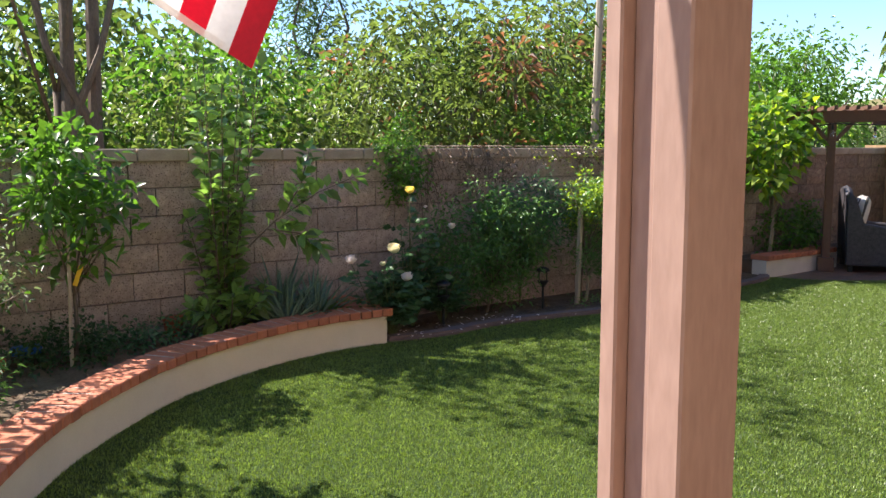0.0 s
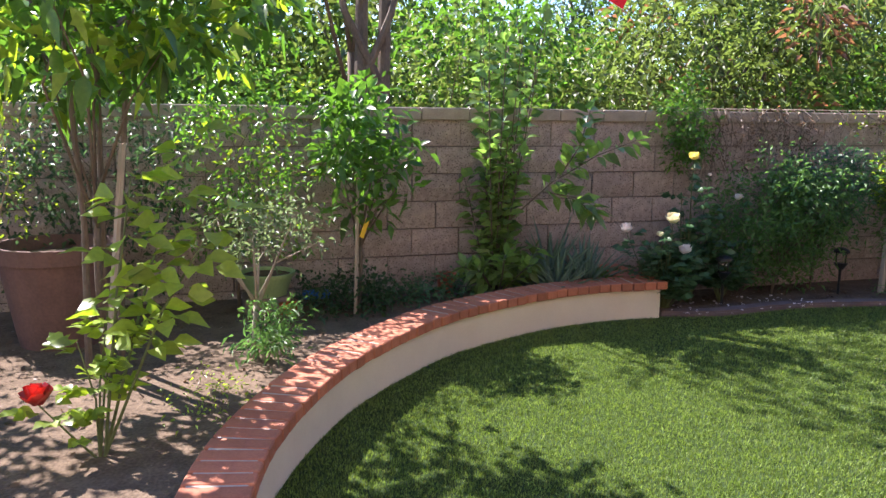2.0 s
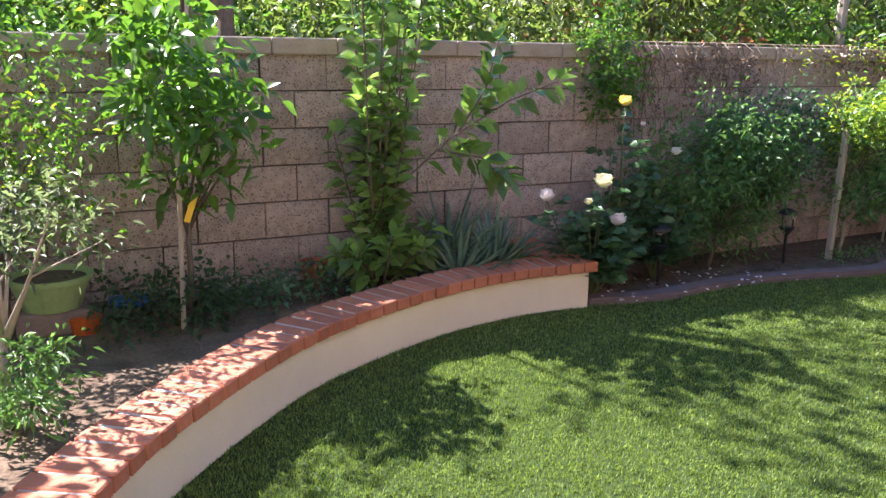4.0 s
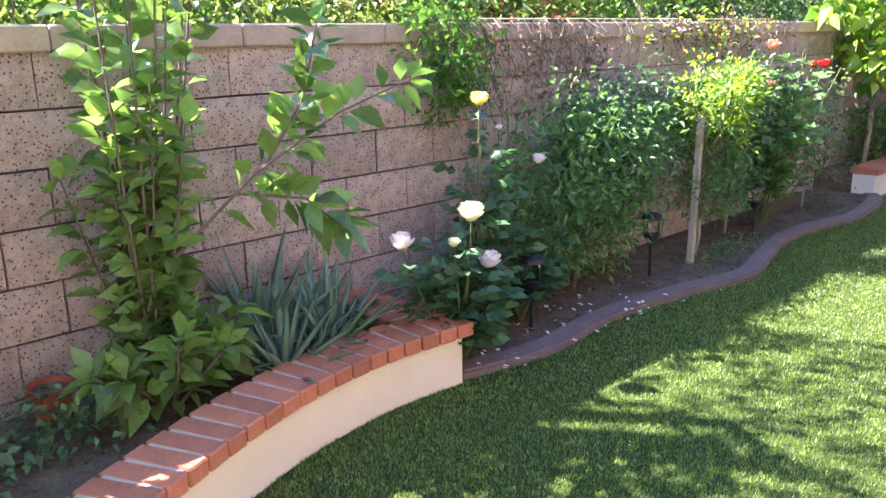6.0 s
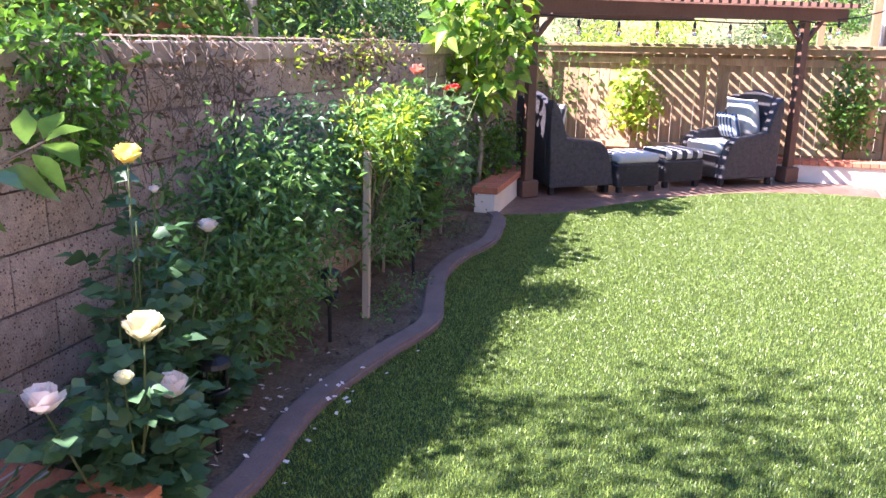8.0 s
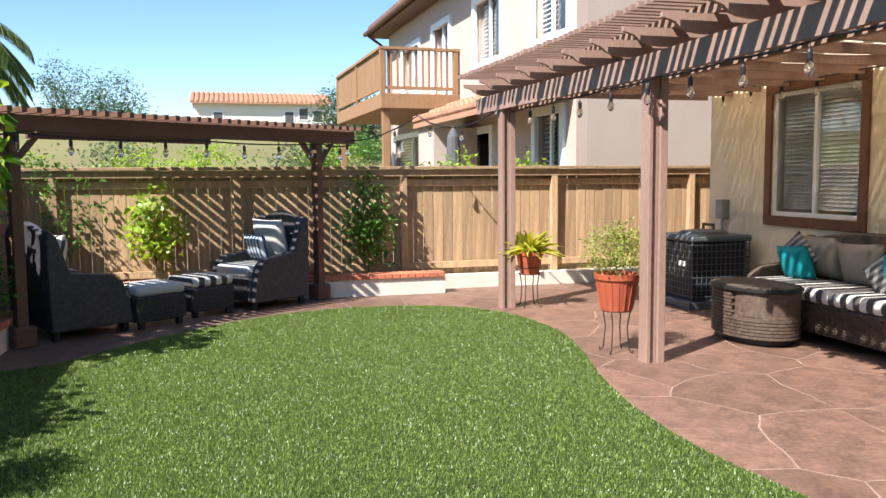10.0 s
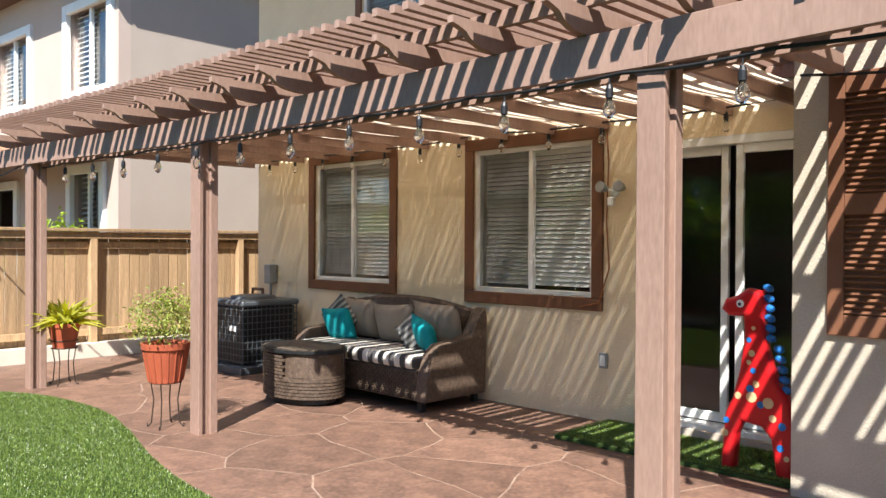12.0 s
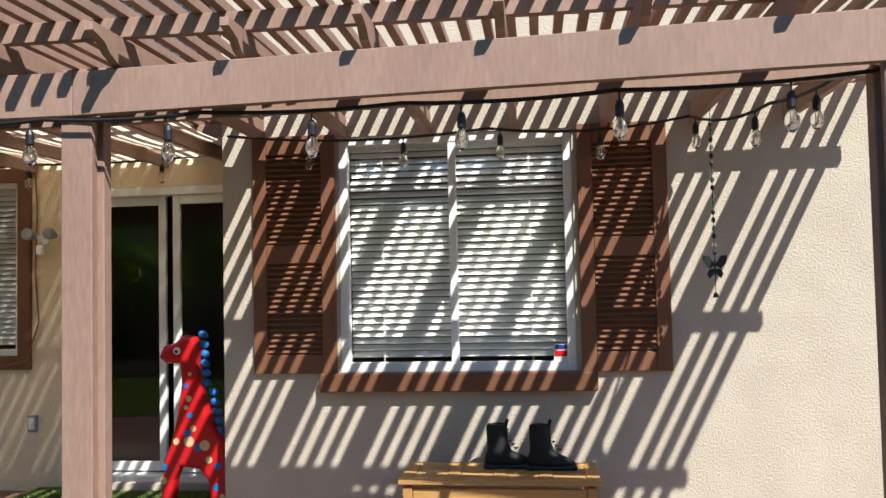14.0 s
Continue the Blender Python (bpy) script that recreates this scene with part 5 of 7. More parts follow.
# ---------- seating on the patio ----------
WICKER = shade("brown_wicker", (0.125, 0.085, 0.06), (0.045, 0.03, 0.022), 0.6, 24, 70, 0.62, 0.8, 0.008, islands=0.2)
WICKER_DARK = shade("charcoal_wicker", (0.062, 0.055, 0.058), (0.02, 0.018, 0.02), 0.55, 24, 70, 0.62, 0.8, 0.008, islands=0.2)
CUSHION = shade("taupe_cushion_fabric", (0.30, 0.25, 0.20), (0.22, 0.18, 0.145), 0.95, 6, 160, 0.5, 0.3, 0.003)
TEAL = shade("teal_fabric", (0.0, 0.30, 0.33), (0.0, 0.2, 0.23), 0.85, 8, 160, 0.5, 0.25, 0.003)


def striped(name, a, b, width, axis=0, mid=None):
    """A woven fabric of even stripes across one axis of the object."""
    m = shade(name, a, None, 0.95, 6, 160, 0.2, 0.2, 0.002)
    n, l = m.node_tree.nodes, m.node_tree.links
    co, sp, mo, gt, mx = n.new("ShaderNodeTexCoord"), n.new("ShaderNodeSeparateXYZ"), n.new("ShaderNodeMath"), n.new("ShaderNodeMath"), n.new("ShaderNodeMix")
    l.new(co.outputs["Object"], sp.inputs[0])
    mo.operation, gt.operation, mx.data_type = "PINGPONG", "GREATER_THAN", "RGBA"
    l.new(sp.outputs[axis], mo.inputs[0])
    mo.inputs[1].default_value, gt.inputs[1].default_value = width, width / 2
    l.new(mo.outputs[0], gt.inputs[0])
    l.new(gt.outputs[0], mx.inputs[0])
    mx.inputs[6].default_value, mx.inputs[7].default_value = (*a, 1), (*b, 1)
    l.new(mx.outputs[2], n["Principled BSDF"].inputs["Base Color"])
    return m


STRIPE = striped("grey_and_white_stripe", (0.07, 0.065, 0.065), (0.60, 0.56, 0.50), 0.075, 0)
STRIPE_FINE = striped("grey_brown_fine_stripe", (0.10, 0.10, 0.10), (0.34, 0.33, 0.31), 0.028, 2)
STRIPE_BLUE = striped("blue_and_cream_stripe", (0.05, 0.10, 0.20), (0.55, 0.56, 0.52), 0.03, 0)
CREAM = shade("cream_cushion_fabric", (0.52, 0.50, 0.46), (0.40, 0.38, 0.35), 0.95, 6, 140, 0.4, 0.2)


def pillow(size, c=(0, 0, 0), turn=(0, 0, 0), puff=1.0):
    """A stuffed cushion: thick in the middle, thin at the seams, corners drawn out."""
    bm = bmesh.new()
    n = 8
    for s in (-1, 1):
        g = []
        for i in range(n + 1):
            row = []
            for k in range(n + 1):
                u, v = 2 * i / n - 1, 2 * k / n - 1
                h = max(0.0, (1 - u ** 4) * (1 - v ** 4)) ** 0.55
                pinch = 1 - 0.06 * (1 - abs(u) ** 2) * abs(v) ** 6 - 0.06 * (1 - abs(v) ** 2) * abs(u) ** 6
                row.append(bm.verts.new((u * size[0] / 2 * pinch, s * h * size[1] / 2 * puff, v * size[2] / 2 * pinch)))
            g.append(row)
        for i in range(n):
            for k in range(n):
                bm.faces.new((g[i][k], g[i + 1][k], g[i + 1][k + 1], g[i][k + 1]))
    bmesh.ops.remove_doubles(bm, verts=bm.verts, dist=0.0005)
    bmesh.ops.recalc_face_normals(bm, faces=bm.faces)
    bmesh.ops.transform(bm, matrix=pose(*c, *turn), verts=bm.verts)
    return bm


def soft_box(c, s, turn=(0, 0, 0), r=0.04):
    bm = bmesh.new()
    made = bmesh.ops.create_cube(bm, size=1.0)["verts"]
    for v in made:
        v.co = Vector((v.co.x * s[0], v.co.y * s[1], v.co.z * s[2]))
    bmesh.ops.bevel(bm, geom=list(bm.edges), offset=r, segments=3, affect="EDGES", profile=0.5)
    bmesh.ops.transform(bm, matrix=pose(*c, *turn), verts=bm.verts)
    return bm


def profile_x(outline, x0, x1, bevel=0.012):
    """A solid between x0 and x1 with an outline in y and z."""
    bm = bmesh.new()
    rows = [[bm.verts.new((x, y, z)) for y, z in outline] for x in (x0, x1)]
    bm.faces.new(rows[0])
    bm.faces.new(rows[1][::-1])
    n = len(outline)
    for i in range(n):
        bm.faces.new((rows[0][i], rows[1][i], rows[1][(i + 1) % n], rows[0][(i + 1) % n]))
    bmesh.ops.recalc_face_normals(bm, faces=bm.faces)
    if bevel:
        bmesh.ops.bevel(bm, geom=list(bm.edges), offset=bevel, segments=2, affect="EDGES", profile=0.5)
    return bm


def weave(bm, area, n, m, d):
    """Raised strands woven over an upright rectangle: corner, the way along, the way up."""
    o, u, v = (Vector(a) for a in area)
    nrm = u.cross(v).normalized()
    for i in range(n):
        for k in range(m):
            lift = d if (i + k) % 2 else d * 0.3
            p = o + u * ((i + 0.5) / n) + v * ((k + 0.5) / m) + nrm * lift * 0.5
            a, b = u / n * 0.46, v / m * 0.42
            vs = [bm.verts.new(q) for q in (p - a - b * 0.6, p + a - b * 0.6, p + a + b * 0.6, p - a + b * 0.6)]
            top = [bm.verts.new(w.co + nrm * lift) for w in vs]
            bm.faces.new(top)
            for j in range(4):
                bm.faces.new((vs[j], vs[(j + 1) % 4], top[(j + 1) % 4], top[j]))
    return bm


SEAT = [(0.0, 0.08), (-0.03, 0.30), (-0.10, 0.50), (-0.20, 0.585), (-0.36, 0.60), (-0.62, 0.64), (-0.74, 0.84), (-0.82, 0.90), (-0.84, 0.80), (-0.82, 0.08)]


def woven_seat(name, label, category, at, turn, width, wicker, cushions, group="", back=0.90):
    """A deep wicker armchair or sofa: shaped arms, curved back, seat box, feet; its cushions are things laid on it. Front at +y, origin under its front edge's middle."""
    ob = thing(name, label, category, at, turn, group)
    for s in (-1, 1):
        arm = part("arm", profile_x([(y, z * back / 0.9 if z > 0.7 else z) for y, z in SEAT], s * width / 2 - 0.07, s * width / 2 + 0.07, 0.02), wicker, ob)
        w = weave(bmesh.new(), ((s * (width / 2 + 0.071), -0.04 if s > 0 else -0.76, 0.10), (0, -0.72 if s > 0 else 0.72, 0), (0, 0, 0.42)), 26, 16, 0.008)
        part("woven_panel", w, wicker, arm)
    part("seat_box", soft_box((0, -0.40, 0.22), (width - 0.14, 0.76, 0.28), r=0.02), wicker, ob)
    part("front_panel", weave(bmesh.new(), ((width / 2 - 0.08, -0.018, 0.09), (-(width - 0.16), 0, 0), (0, 0, 0.26)), int(width * 34), 11, 0.008), wicker, ob)
    bm = bmesh.new()
    n = 14
    rows = []
    for i in range(n + 1):
        x = (i / n - 0.5) * (width - 0.1)
        h = back - 0.06 + 0.10 * (1 - (2 * i / n - 1) ** 2)
        rows.append([bm.verts.new(p) for p in ((x, -0.68, 0.3), (x, -0.76, h), (x, -0.80, h + 0.025), (x, -0.85, h), (x, -0.83, 0.3))])
    for p, q in zip(rows, rows[1:]):
        for k in range(4):
            bm.faces.new((p[k], p[k + 1], q[k + 1], q[k]))
    bm.faces.new(rows[0])
    bm.faces.new(rows[-1][::-1])
    bmesh.ops.recalc_face_normals(bm, faces=bm.faces)
    part("backrest", bm, wicker, ob)
    for x in (-width / 2, width / 2):
        for y in (-0.06, -0.76):
            part("foot", boxes(((x * 0.97, y, 0.033), (0.06, 0.06, 0.09)), bevel=0.006), BLACK_PLASTIC, ob)
    m = pose(*at, 0, 0, turn)
    for nm, lb, ct, bm, mt, at_local in cushions:
        c = part(nm, bm, mt, smooth=True)
        c.matrix_basis = m @ pose(*at_local)
        tagged(c, lb, ct, "cushions")
    return ob


SOFA_AT = (6.28, -0.02, 0.0)
woven_seat("wicker_sofa", "brown wicker loveseat against the house wall", "sofa", SOFA_AT, 0, 1.95, WICKER, [
    ("seat_cushion", "long striped seat cushion of the wicker loveseat", "cushion", soft_box((0, 0, 0), (1.76, 0.66, 0.13), r=0.045), STRIPE, (0, -0.33, 0.425, 0, 0, 0)),
    ("back_cushion", "taupe back cushion leaning on the sofa back", "cushion", pillow((0.62, 0.20, 0.44)), CUSHION, (0.56, -0.60, 0.70, -14, 0, 2)),
    ("back_cushion", "taupe back cushion leaning on the sofa back", "cushion", pillow((0.60, 0.20, 0.42)), CUSHION, (-0.02, -0.60, 0.68, -14, 3, -1)),
    ("back_cushion", "taupe back cushion leaning on the sofa back", "cushion", pillow((0.62, 0.20, 0.44)), CUSHION, (-0.60, -0.62, 0.71, -14, -2, 0)),
    ("throw_pillow", "bright teal square throw pillow", "pillow", pillow((0.40, 0.15, 0.36)), TEAL, (0.62, -0.36, 0.65, -20, 4, 6)),
    ("throw_pillow", "dark striped throw pillow behind the teal one", "pillow", pillow((0.40, 0.13, 0.38)), STRIPE_FINE, (0.72, -0.47, 0.70, -16, 38, 4)),
    ("throw_pillow", "grey striped throw pillow on the loveseat", "pillow", pillow((0.36, 0.13, 0.34)), STRIPE_FINE, (-0.52, -0.36, 0.63, -20, 30, -8)),
    ("throw_pillow", "teal throw pillow tucked by the arm", "pillow", pillow((0.36, 0.14, 0.32)), TEAL, (-0.70, -0.33, 0.64, -22, -18, -12))])

table = thing("coffee_table", "oval brown wicker coffee table with dark slatted top", "table", (6.55, 0.33, 0))


def oval(bm, rx, ry, z0, z1, n=40, c=(0, 0)):
    o = [(c[0] + rx * math.cos(2 * math.pi * i / n), c[1] + ry * math.sin(2 * math.pi * i / n)) for i in range(n)]
    return prism(bm, o, z0, z1)


bm = oval(bmesh.new(), 0.50, 0.36, 0.47, 0.505)
bmesh.ops.bevel(bm, geom=[e for e in bm.edges if abs(e.verts[0].co.z - e.verts[1].co.z) < 0.001], offset=0.01, segments=2, affect="EDGES")
part("rim", bm, BLACK_PLASTIC, table, "glossy dark rim")
for i in range(11):
    y = -0.27 + 0.054 * i
    w = 2 * 0.46 * math.sqrt(max(0.02, 1 - (y / 0.33) ** 2))
    part("top_slat", boxes(((0, y, 0.509), (w, 0.044, 0.012)), bevel=0.002), shade("dark_stained_slat", (0.10, 0.075, 0.055), None, 0.5, 8, 70, 0.5, 0.2, stretch=(0.2, 2, 1)) if i == 0 else bpy.data.materials["dark_stained_slat"], table)
bm = oval(bmesh.new(), 0.46, 0.325, 0.05, 0.255)
part("drawer_base", bm, WICKER, table, "woven lower drum")
bm = bmesh.new()
for k in range(13):
    for i in range(64):
        if k > 5 and 18 < i < 40:
            continue
        a = 2 * math.pi * (i + 0.5 * (k % 2)) / 64
        p = Vector((0.468 * math.cos(a), 0.333 * math.sin(a), 0.07 + 0.031 * k))
        box(bm, p, (0.012, 0.042, 0.024), (0, 0, math.degrees(math.atan2(math.sin(a) / 0.333, math.cos(a) / 0.468))))
tagged(part("woven_side", bm, WICKER, table, "woven wicker strands"), kind="stuff")
bm = oval(bmesh.new(), 0.30, 0.30, 0.255, 0.47, c=(-0.14, 0.0))
part("cabinet", bm, WICKER, table)
part("plinth", oval(bmesh.new(), 0.40, 0.28, 0.0, 0.05), BLACK_PLASTIC, table, "dark recessed base")

# air conditioner
GRILLE = shade("grey_painted_metal", (0.11, 0.125, 0.14), (0.07, 0.08, 0.09), 0.45, 6, 50, 0.4, 0.05, metal=0.3)
ac = thing("air_conditioner", "grey outdoor air conditioner with wire grille on a pad", "air conditioner", (8.62, -0.42, 0))
part("pad", boxes(((0, 0, 0.03), (0.92, 0.92, 0.09)), bevel=0.01), GRILLE, ac, "dark plastic base pad")
part("case", boxes(((0, 0, 0.42), (0.72, 0.72, 0.68)), bevel=0.03), BLACK_PLASTIC, ac, "dark coil core")
part("lid", boxes(((0, 0, 0.79), (0.80, 0.80, 0.07)), bevel=0.02), GRILLE, ac)
part("fan_guard", lathe(bmesh.new(), [(0.30, 0.825), (0.26, 0.86), (0.12, 0.875), (0.02, 0.88)], n=20), GRILLE, ac)
part("handle", tube(bmesh.new(), [(0.1, -0.2, 0.83), (0.1, -0.2, 0.92), (0.32, -0.2, 0.92), (0.32, -0.2, 0.83)], 0.02, 7), PAINT_BROWN, ac, "brown hose on top")
for s in (-1, 1):
    for ax in (0, 1):
        for i in range(13):
            o = -0.37 + 0.74 * i / 12
            c = (o, s * 0.375, 0.42) if ax == 0 else (s * 0.375, o, 0.42)
            part("wire", boxes((c, (0.008, 0.008, 0.68))), GRILLE, ac)
        for k in range(9):
            z = 0.12 + 0.6 * k / 8
            c, d = (((0, s * 0.381, z), (0.76, 0.006, 0.010)) if ax == 0 else ((s * 0.381, 0, z), (0.006, 0.76, 0.010)))
            part("wire", boxes((c, d)), GRILLE, ac)
part("label", boxes(((-0.18, 0.39, 0.5), (0.14, 0.004, 0.06))), WHITE_FRAME, ac, "small white rating plate")
GREY_METAL = shade("grey_metal_box", (0.32, 0.33, 0.33), None, 0.5, 8, 60, 0.3, 0.05, metal=0.4)
jb = thing("junction_box", "grey electrical disconnect box on the wall", "electrical box", (8.92, DEEP_Y, 1.05))
part("case", boxes(((0, 0.06, 0.05), (0.13, 0.12, 0.24)), bevel=0.008), GREY_METAL, jb)
part("conduit", tube(bmesh.new(), [(0, 0.06, -0.07), (0, 0.06, -0.35)], 0.016, 8), GREY_METAL, jb)
out = thing("wall_outlet", "white covered outlet on the stucco wall", "outlet", (3.97, DEEP_Y, 0.51))
part("cover", boxes(((0, 0.012, 0), (0.08, 0.03, 0.13)), bevel=0.006), GREY_METAL, out)
part("socket", boxes(((0, 0.03, 0), (0.05, 0.008, 0.09)), bevel=0.002), WHITE_FRAME, out)
sl = thing("security_light", "white two-headed security light with motion sensor", "wall light", (3.87, DEEP_Y, 1.95))
sl.matrix_basis = sl.matrix_basis @ Matrix.Scale(0.78, 4)
part("base", lathe(bmesh.new(), [(0.06, 0), (0.055, 0.03), (0.03, 0.04)], n=16), WHITE_FRAME, sl).matrix_basis = pose(0, 0, 0, -90, 0, 0)
for s in (-1, 1):
    part("lamp_head", lathe(bmesh.new(), [(0.03, -0.06), (0.055, 0.02), (0.06, 0.07), (0.05, 0.075)], n=14), GREY_METAL, sl).matrix_basis = pose(0.11 * s - 0.02, 0.10, 0.04, -80, 25 * s, 0)
    part("arm", tube(bmesh.new(), [(0, 0.03, 0), (0.10 * s - 0.02, 0.06, 0.03)], 0.012, 7), WHITE_FRAME, sl)
part("sensor", boxes(((0, 0.08, -0.11), (0.07, 0.08, 0.10)), bevel=0.012), WHITE_FRAME, sl)
cord = thing("extension_cord", "orange cord running beside the window trim", "cable", (0, 0, 0))
part("cord", tube(bmesh.new(), [(3.96, DEEP_Y + 0.012, 2.62), (3.93, DEEP_Y + 0.015, 2.2), (3.95, DEEP_Y + 0.012, 1.7), (3.92, DEEP_Y + 0.012, 1.3), (4.0, DEEP_Y + 0.05, 1.0), (4.2, DEEP_Y + 0.05, 0.96)], 0.006, 6), shade("orange_cord", (0.30, 0.10, 0.03), None, 0.6, 5, 40, 0.3, 0.0), cord)

# mat and toy at the door
mat_ob = structure("door_mat", boxes(((2.95, -0.52, 0.005), (1.9, 0.78, 0.03))), TURF, "strip of artificial turf at the sliding door", "mat")
link("mat_blades", turf(26000, [(2.02, -0.9), (3.9, -0.9), (3.9, -0.14), (2.02, -0.14)], 8), BLADE, mat_ob).location.z = 0.018
structure("door_step", boxes(((2.8, DEEP_Y + 0.05, 0.03), (1.56, 0.1, 0.09))), GROUT, "concrete step below the sliding door", "step")
RED = shade("glossy_red_vinyl", (0.52, 0.012, 0.016), (0.40, 0.01, 0.014), 0.28, 4, 40, 0.4, 0.05, 0.003)


def toy():
    """A flat-sided standing toy figure: stout legs, long neck, small head."""
    outline = [(0.02, 0.0), (0.11, 0.0), (0.13, 0.30), (0.17, 0.40), (0.30, 0.38), (0.36, 0.30), (0.40, 0.0), (0.50, 0.0), (0.52, 0.30), (0.49, 0.58), (0.40, 0.72), (0.33, 0.95),
               (0.30, 1.20), (0.32, 1.30), (0.28, 1.40), (0.20, 1.42), (0.13, 1.36), (0.05, 1.33), (0.02, 1.25), (0.07, 1.20), (0.17, 1.20), (0.18, 1.05), (0.15, 0.80), (0.10, 0.58), (0.05, 0.45)]
    bm = bmesh.new()
    for s in (-1, 1):
        bm.faces.new([bm.verts.new((x, s * 0.06, z)) for x, z in outline])
    a, b = (list(f.verts) for f in bm.faces)
    for i in range(len(a)):
        bm.faces.new((a[i], a[(i + 1) % len(a)], b[(i + 1) % len(a)], b[i]))
    bmesh.ops.recalc_face_normals(bm, faces=bm.faces)
    bmesh.ops.bevel(bm, geom=[e for e in bm.edges if abs(e.verts[0].co.y) == abs(e.verts[1].co.y) and e.verts[0].co.y == e.verts[1].co.y], offset=0.035, segments=3, affect="EDGES", profile=0.5)
    me = bpy.data.meshes.new("standing_toy")
    blue, cream = shade("blue_vinyl", (0.02, 0.16, 0.48), None, 0.3, 5, 40, 0.3, 0.0), shade("cream_vinyl", (0.68, 0.48, 0.26), None, 0.3, 5, 40, 0.3, 0.0)
    spots = [(0.22, 1.03, 0.018, 1), (0.24, 0.93, 0.022, 2), (0.25, 0.80, 0.02, 1), (0.22, 0.86, 0.016, 2), (0.27, 0.70, 0.022, 2), (0.23, 0.66, 0.026, 1), (0.15, 0.60, 0.024, 2), (0.24, 0.60, 0.036, 2), (0.35, 0.57, 0.036, 2),
             (0.30, 0.55, 0.024, 1), (0.07, 0.40, 0.022, 1), (0.06, 0.30, 0.026, 2), (0.38, 0.46, 0.024, 2), (0.44, 0.41, 0.026, 1), (0.43, 0.25, 0.024, 1), (0.47, 0.18, 0.018, 2), (0.25, 1.12, 0.014, 2), (0.16, 1.30, 0.026, 3), (0.155, 1.295, 0.012, 4)]
    for x, z, r, k in spots:
        v = [bm.verts.new((x + r * math.cos(2 * math.pi * i / 14), 0.0625 + 0.0006 * k, z + 1.15 * r * math.sin(2 * math.pi * i / 14))) for i in range(14)]
        f = bm.faces.new(v)
        f.material_index = k
        f.normal_flip() if f.normal.y < 0 else None
    fins = bmesh.new()
    for i in range(11):
        z = 1.42 - 0.075 * i
        x = 0.29 + 0.012 * i * (0.3 if i < 6 else 1)
        box(fins, (x + 0.03, 0.0, z), (0.07, 0.05, 0.055), (0, 30, 0), bevel=0.018)
    for f in fins.faces:
        f.material_index = 1
    crest = bpy.data.meshes.new("crest")
    fins.to_mesh(crest)
    fins.free()
    bm.from_mesh(crest)
    bm.to_mesh(me)
    bm.free()
    for m in (RED, blue, cream, WHITE_FRAME, BLACK_PLASTIC):
        me.materials.append(m)
    ob = new("standing_toy", me)
    return tagged(ob, "tall glossy red long-necked standing toy with blue and cream spots", "toy")


toy().matrix_basis = pose(2.62, -0.28, -0.012, 0, 0, 180) @ Matrix.Diagonal((1.0, -1.0, 0.87, 1.0))

# small shield sticker inside the corner of the window
sticker = thing("window_sticker", "small red, white and blue shield sticker on the window glass", "sticker", (-0.117, -0.047, 1.09))
part("backing", prism(bmesh.new(), [(-0.045, -0.05), (0.0, -0.07), (0.045, -0.05), (0.045, 0.06), (-0.045, 0.06)], -0.001, 0.001), WHITE_FRAME, sticker, "white shield").matrix_basis = pose(0, 0, 0, 90, 0, 0)
part("band", boxes(((0, 0.003, 0.04), (0.08, 0.002, 0.026))), shade("deep_blue_print", (0.02, 0.04, 0.22), None, 0.4, 6, 40, 0.2, 0.0), sticker, "blue band")
part("band", boxes(((0, 0.003, 0.0), (0.08, 0.002, 0.036))), RED, sticker, "red band")

# bench with boots
TEAK = shade("honey_teak", (0.50, 0.28, 0.095), (0.34, 0.17, 0.055), 0.6, 4, 50, 0.5, 0.25, 0.002, pieces=0.1, stretch=(0.25, 2, 2))
bench = thing("wooden_bench", "honey-coloured slatted wooden bench by the house wall", "bench", (0.26, 0.34, 0))
L, D, Hh = 1.12, 0.46, 0.44
for s in (-1, 1):
    for k in (-1, 1):
        part("leg", boxes(((s * (L / 2 - 0.05), k * (D / 2 - 0.05), Hh / 2 - 0.02), (0.055, 0.055, Hh - 0.02)), bevel=0.004), TEAK, bench)
    part("apron", boxes(((0, s * (D / 2 - 0.045), Hh - 0.075), (L - 0.16, 0.022, 0.07)), bevel=0.003), TEAK, bench)
    part("rim", boxes(((0, s * (D / 2 - 0.03), Hh), (L, 0.06, 0.028)), bevel=0.005), TEAK, bench)
    part("stretcher", boxes(((s * (L / 2 - 0.05), 0, 0.13), (0.03, D - 0.16, 0.045)), bevel=0.003), TEAK, bench)
for i in range(5):
    part("crossbar", boxes(((-L / 2 + 0.04 + (L - 0.08) * i / 4, 0, Hh), (0.075, D - 0.122, 0.026)), bevel=0.003), TEAK, bench)
for i in range(4):
    for k in range(6):
        part("slat", boxes(((-L / 2 + 0.04 + (L - 0.08) * (i + 0.5) / 4, -0.145 + 0.058 * k, Hh), ((L - 0.08) / 4 - 0.08, 0.048, 0.02)), bevel=0.002), TEAK, bench)
part("lower_shelf", boxes(((0, 0, 0.15), (L - 0.18, D - 0.14, 0.02)), bevel=0.003), PAINT_TRIM, bench, "dark reddish lower shelf")
BOOT = shade("black_boot_leather", (0.012, 0.012, 0.014), None, 0.7, 14, 80, 0.5, 0.4, 0.004)


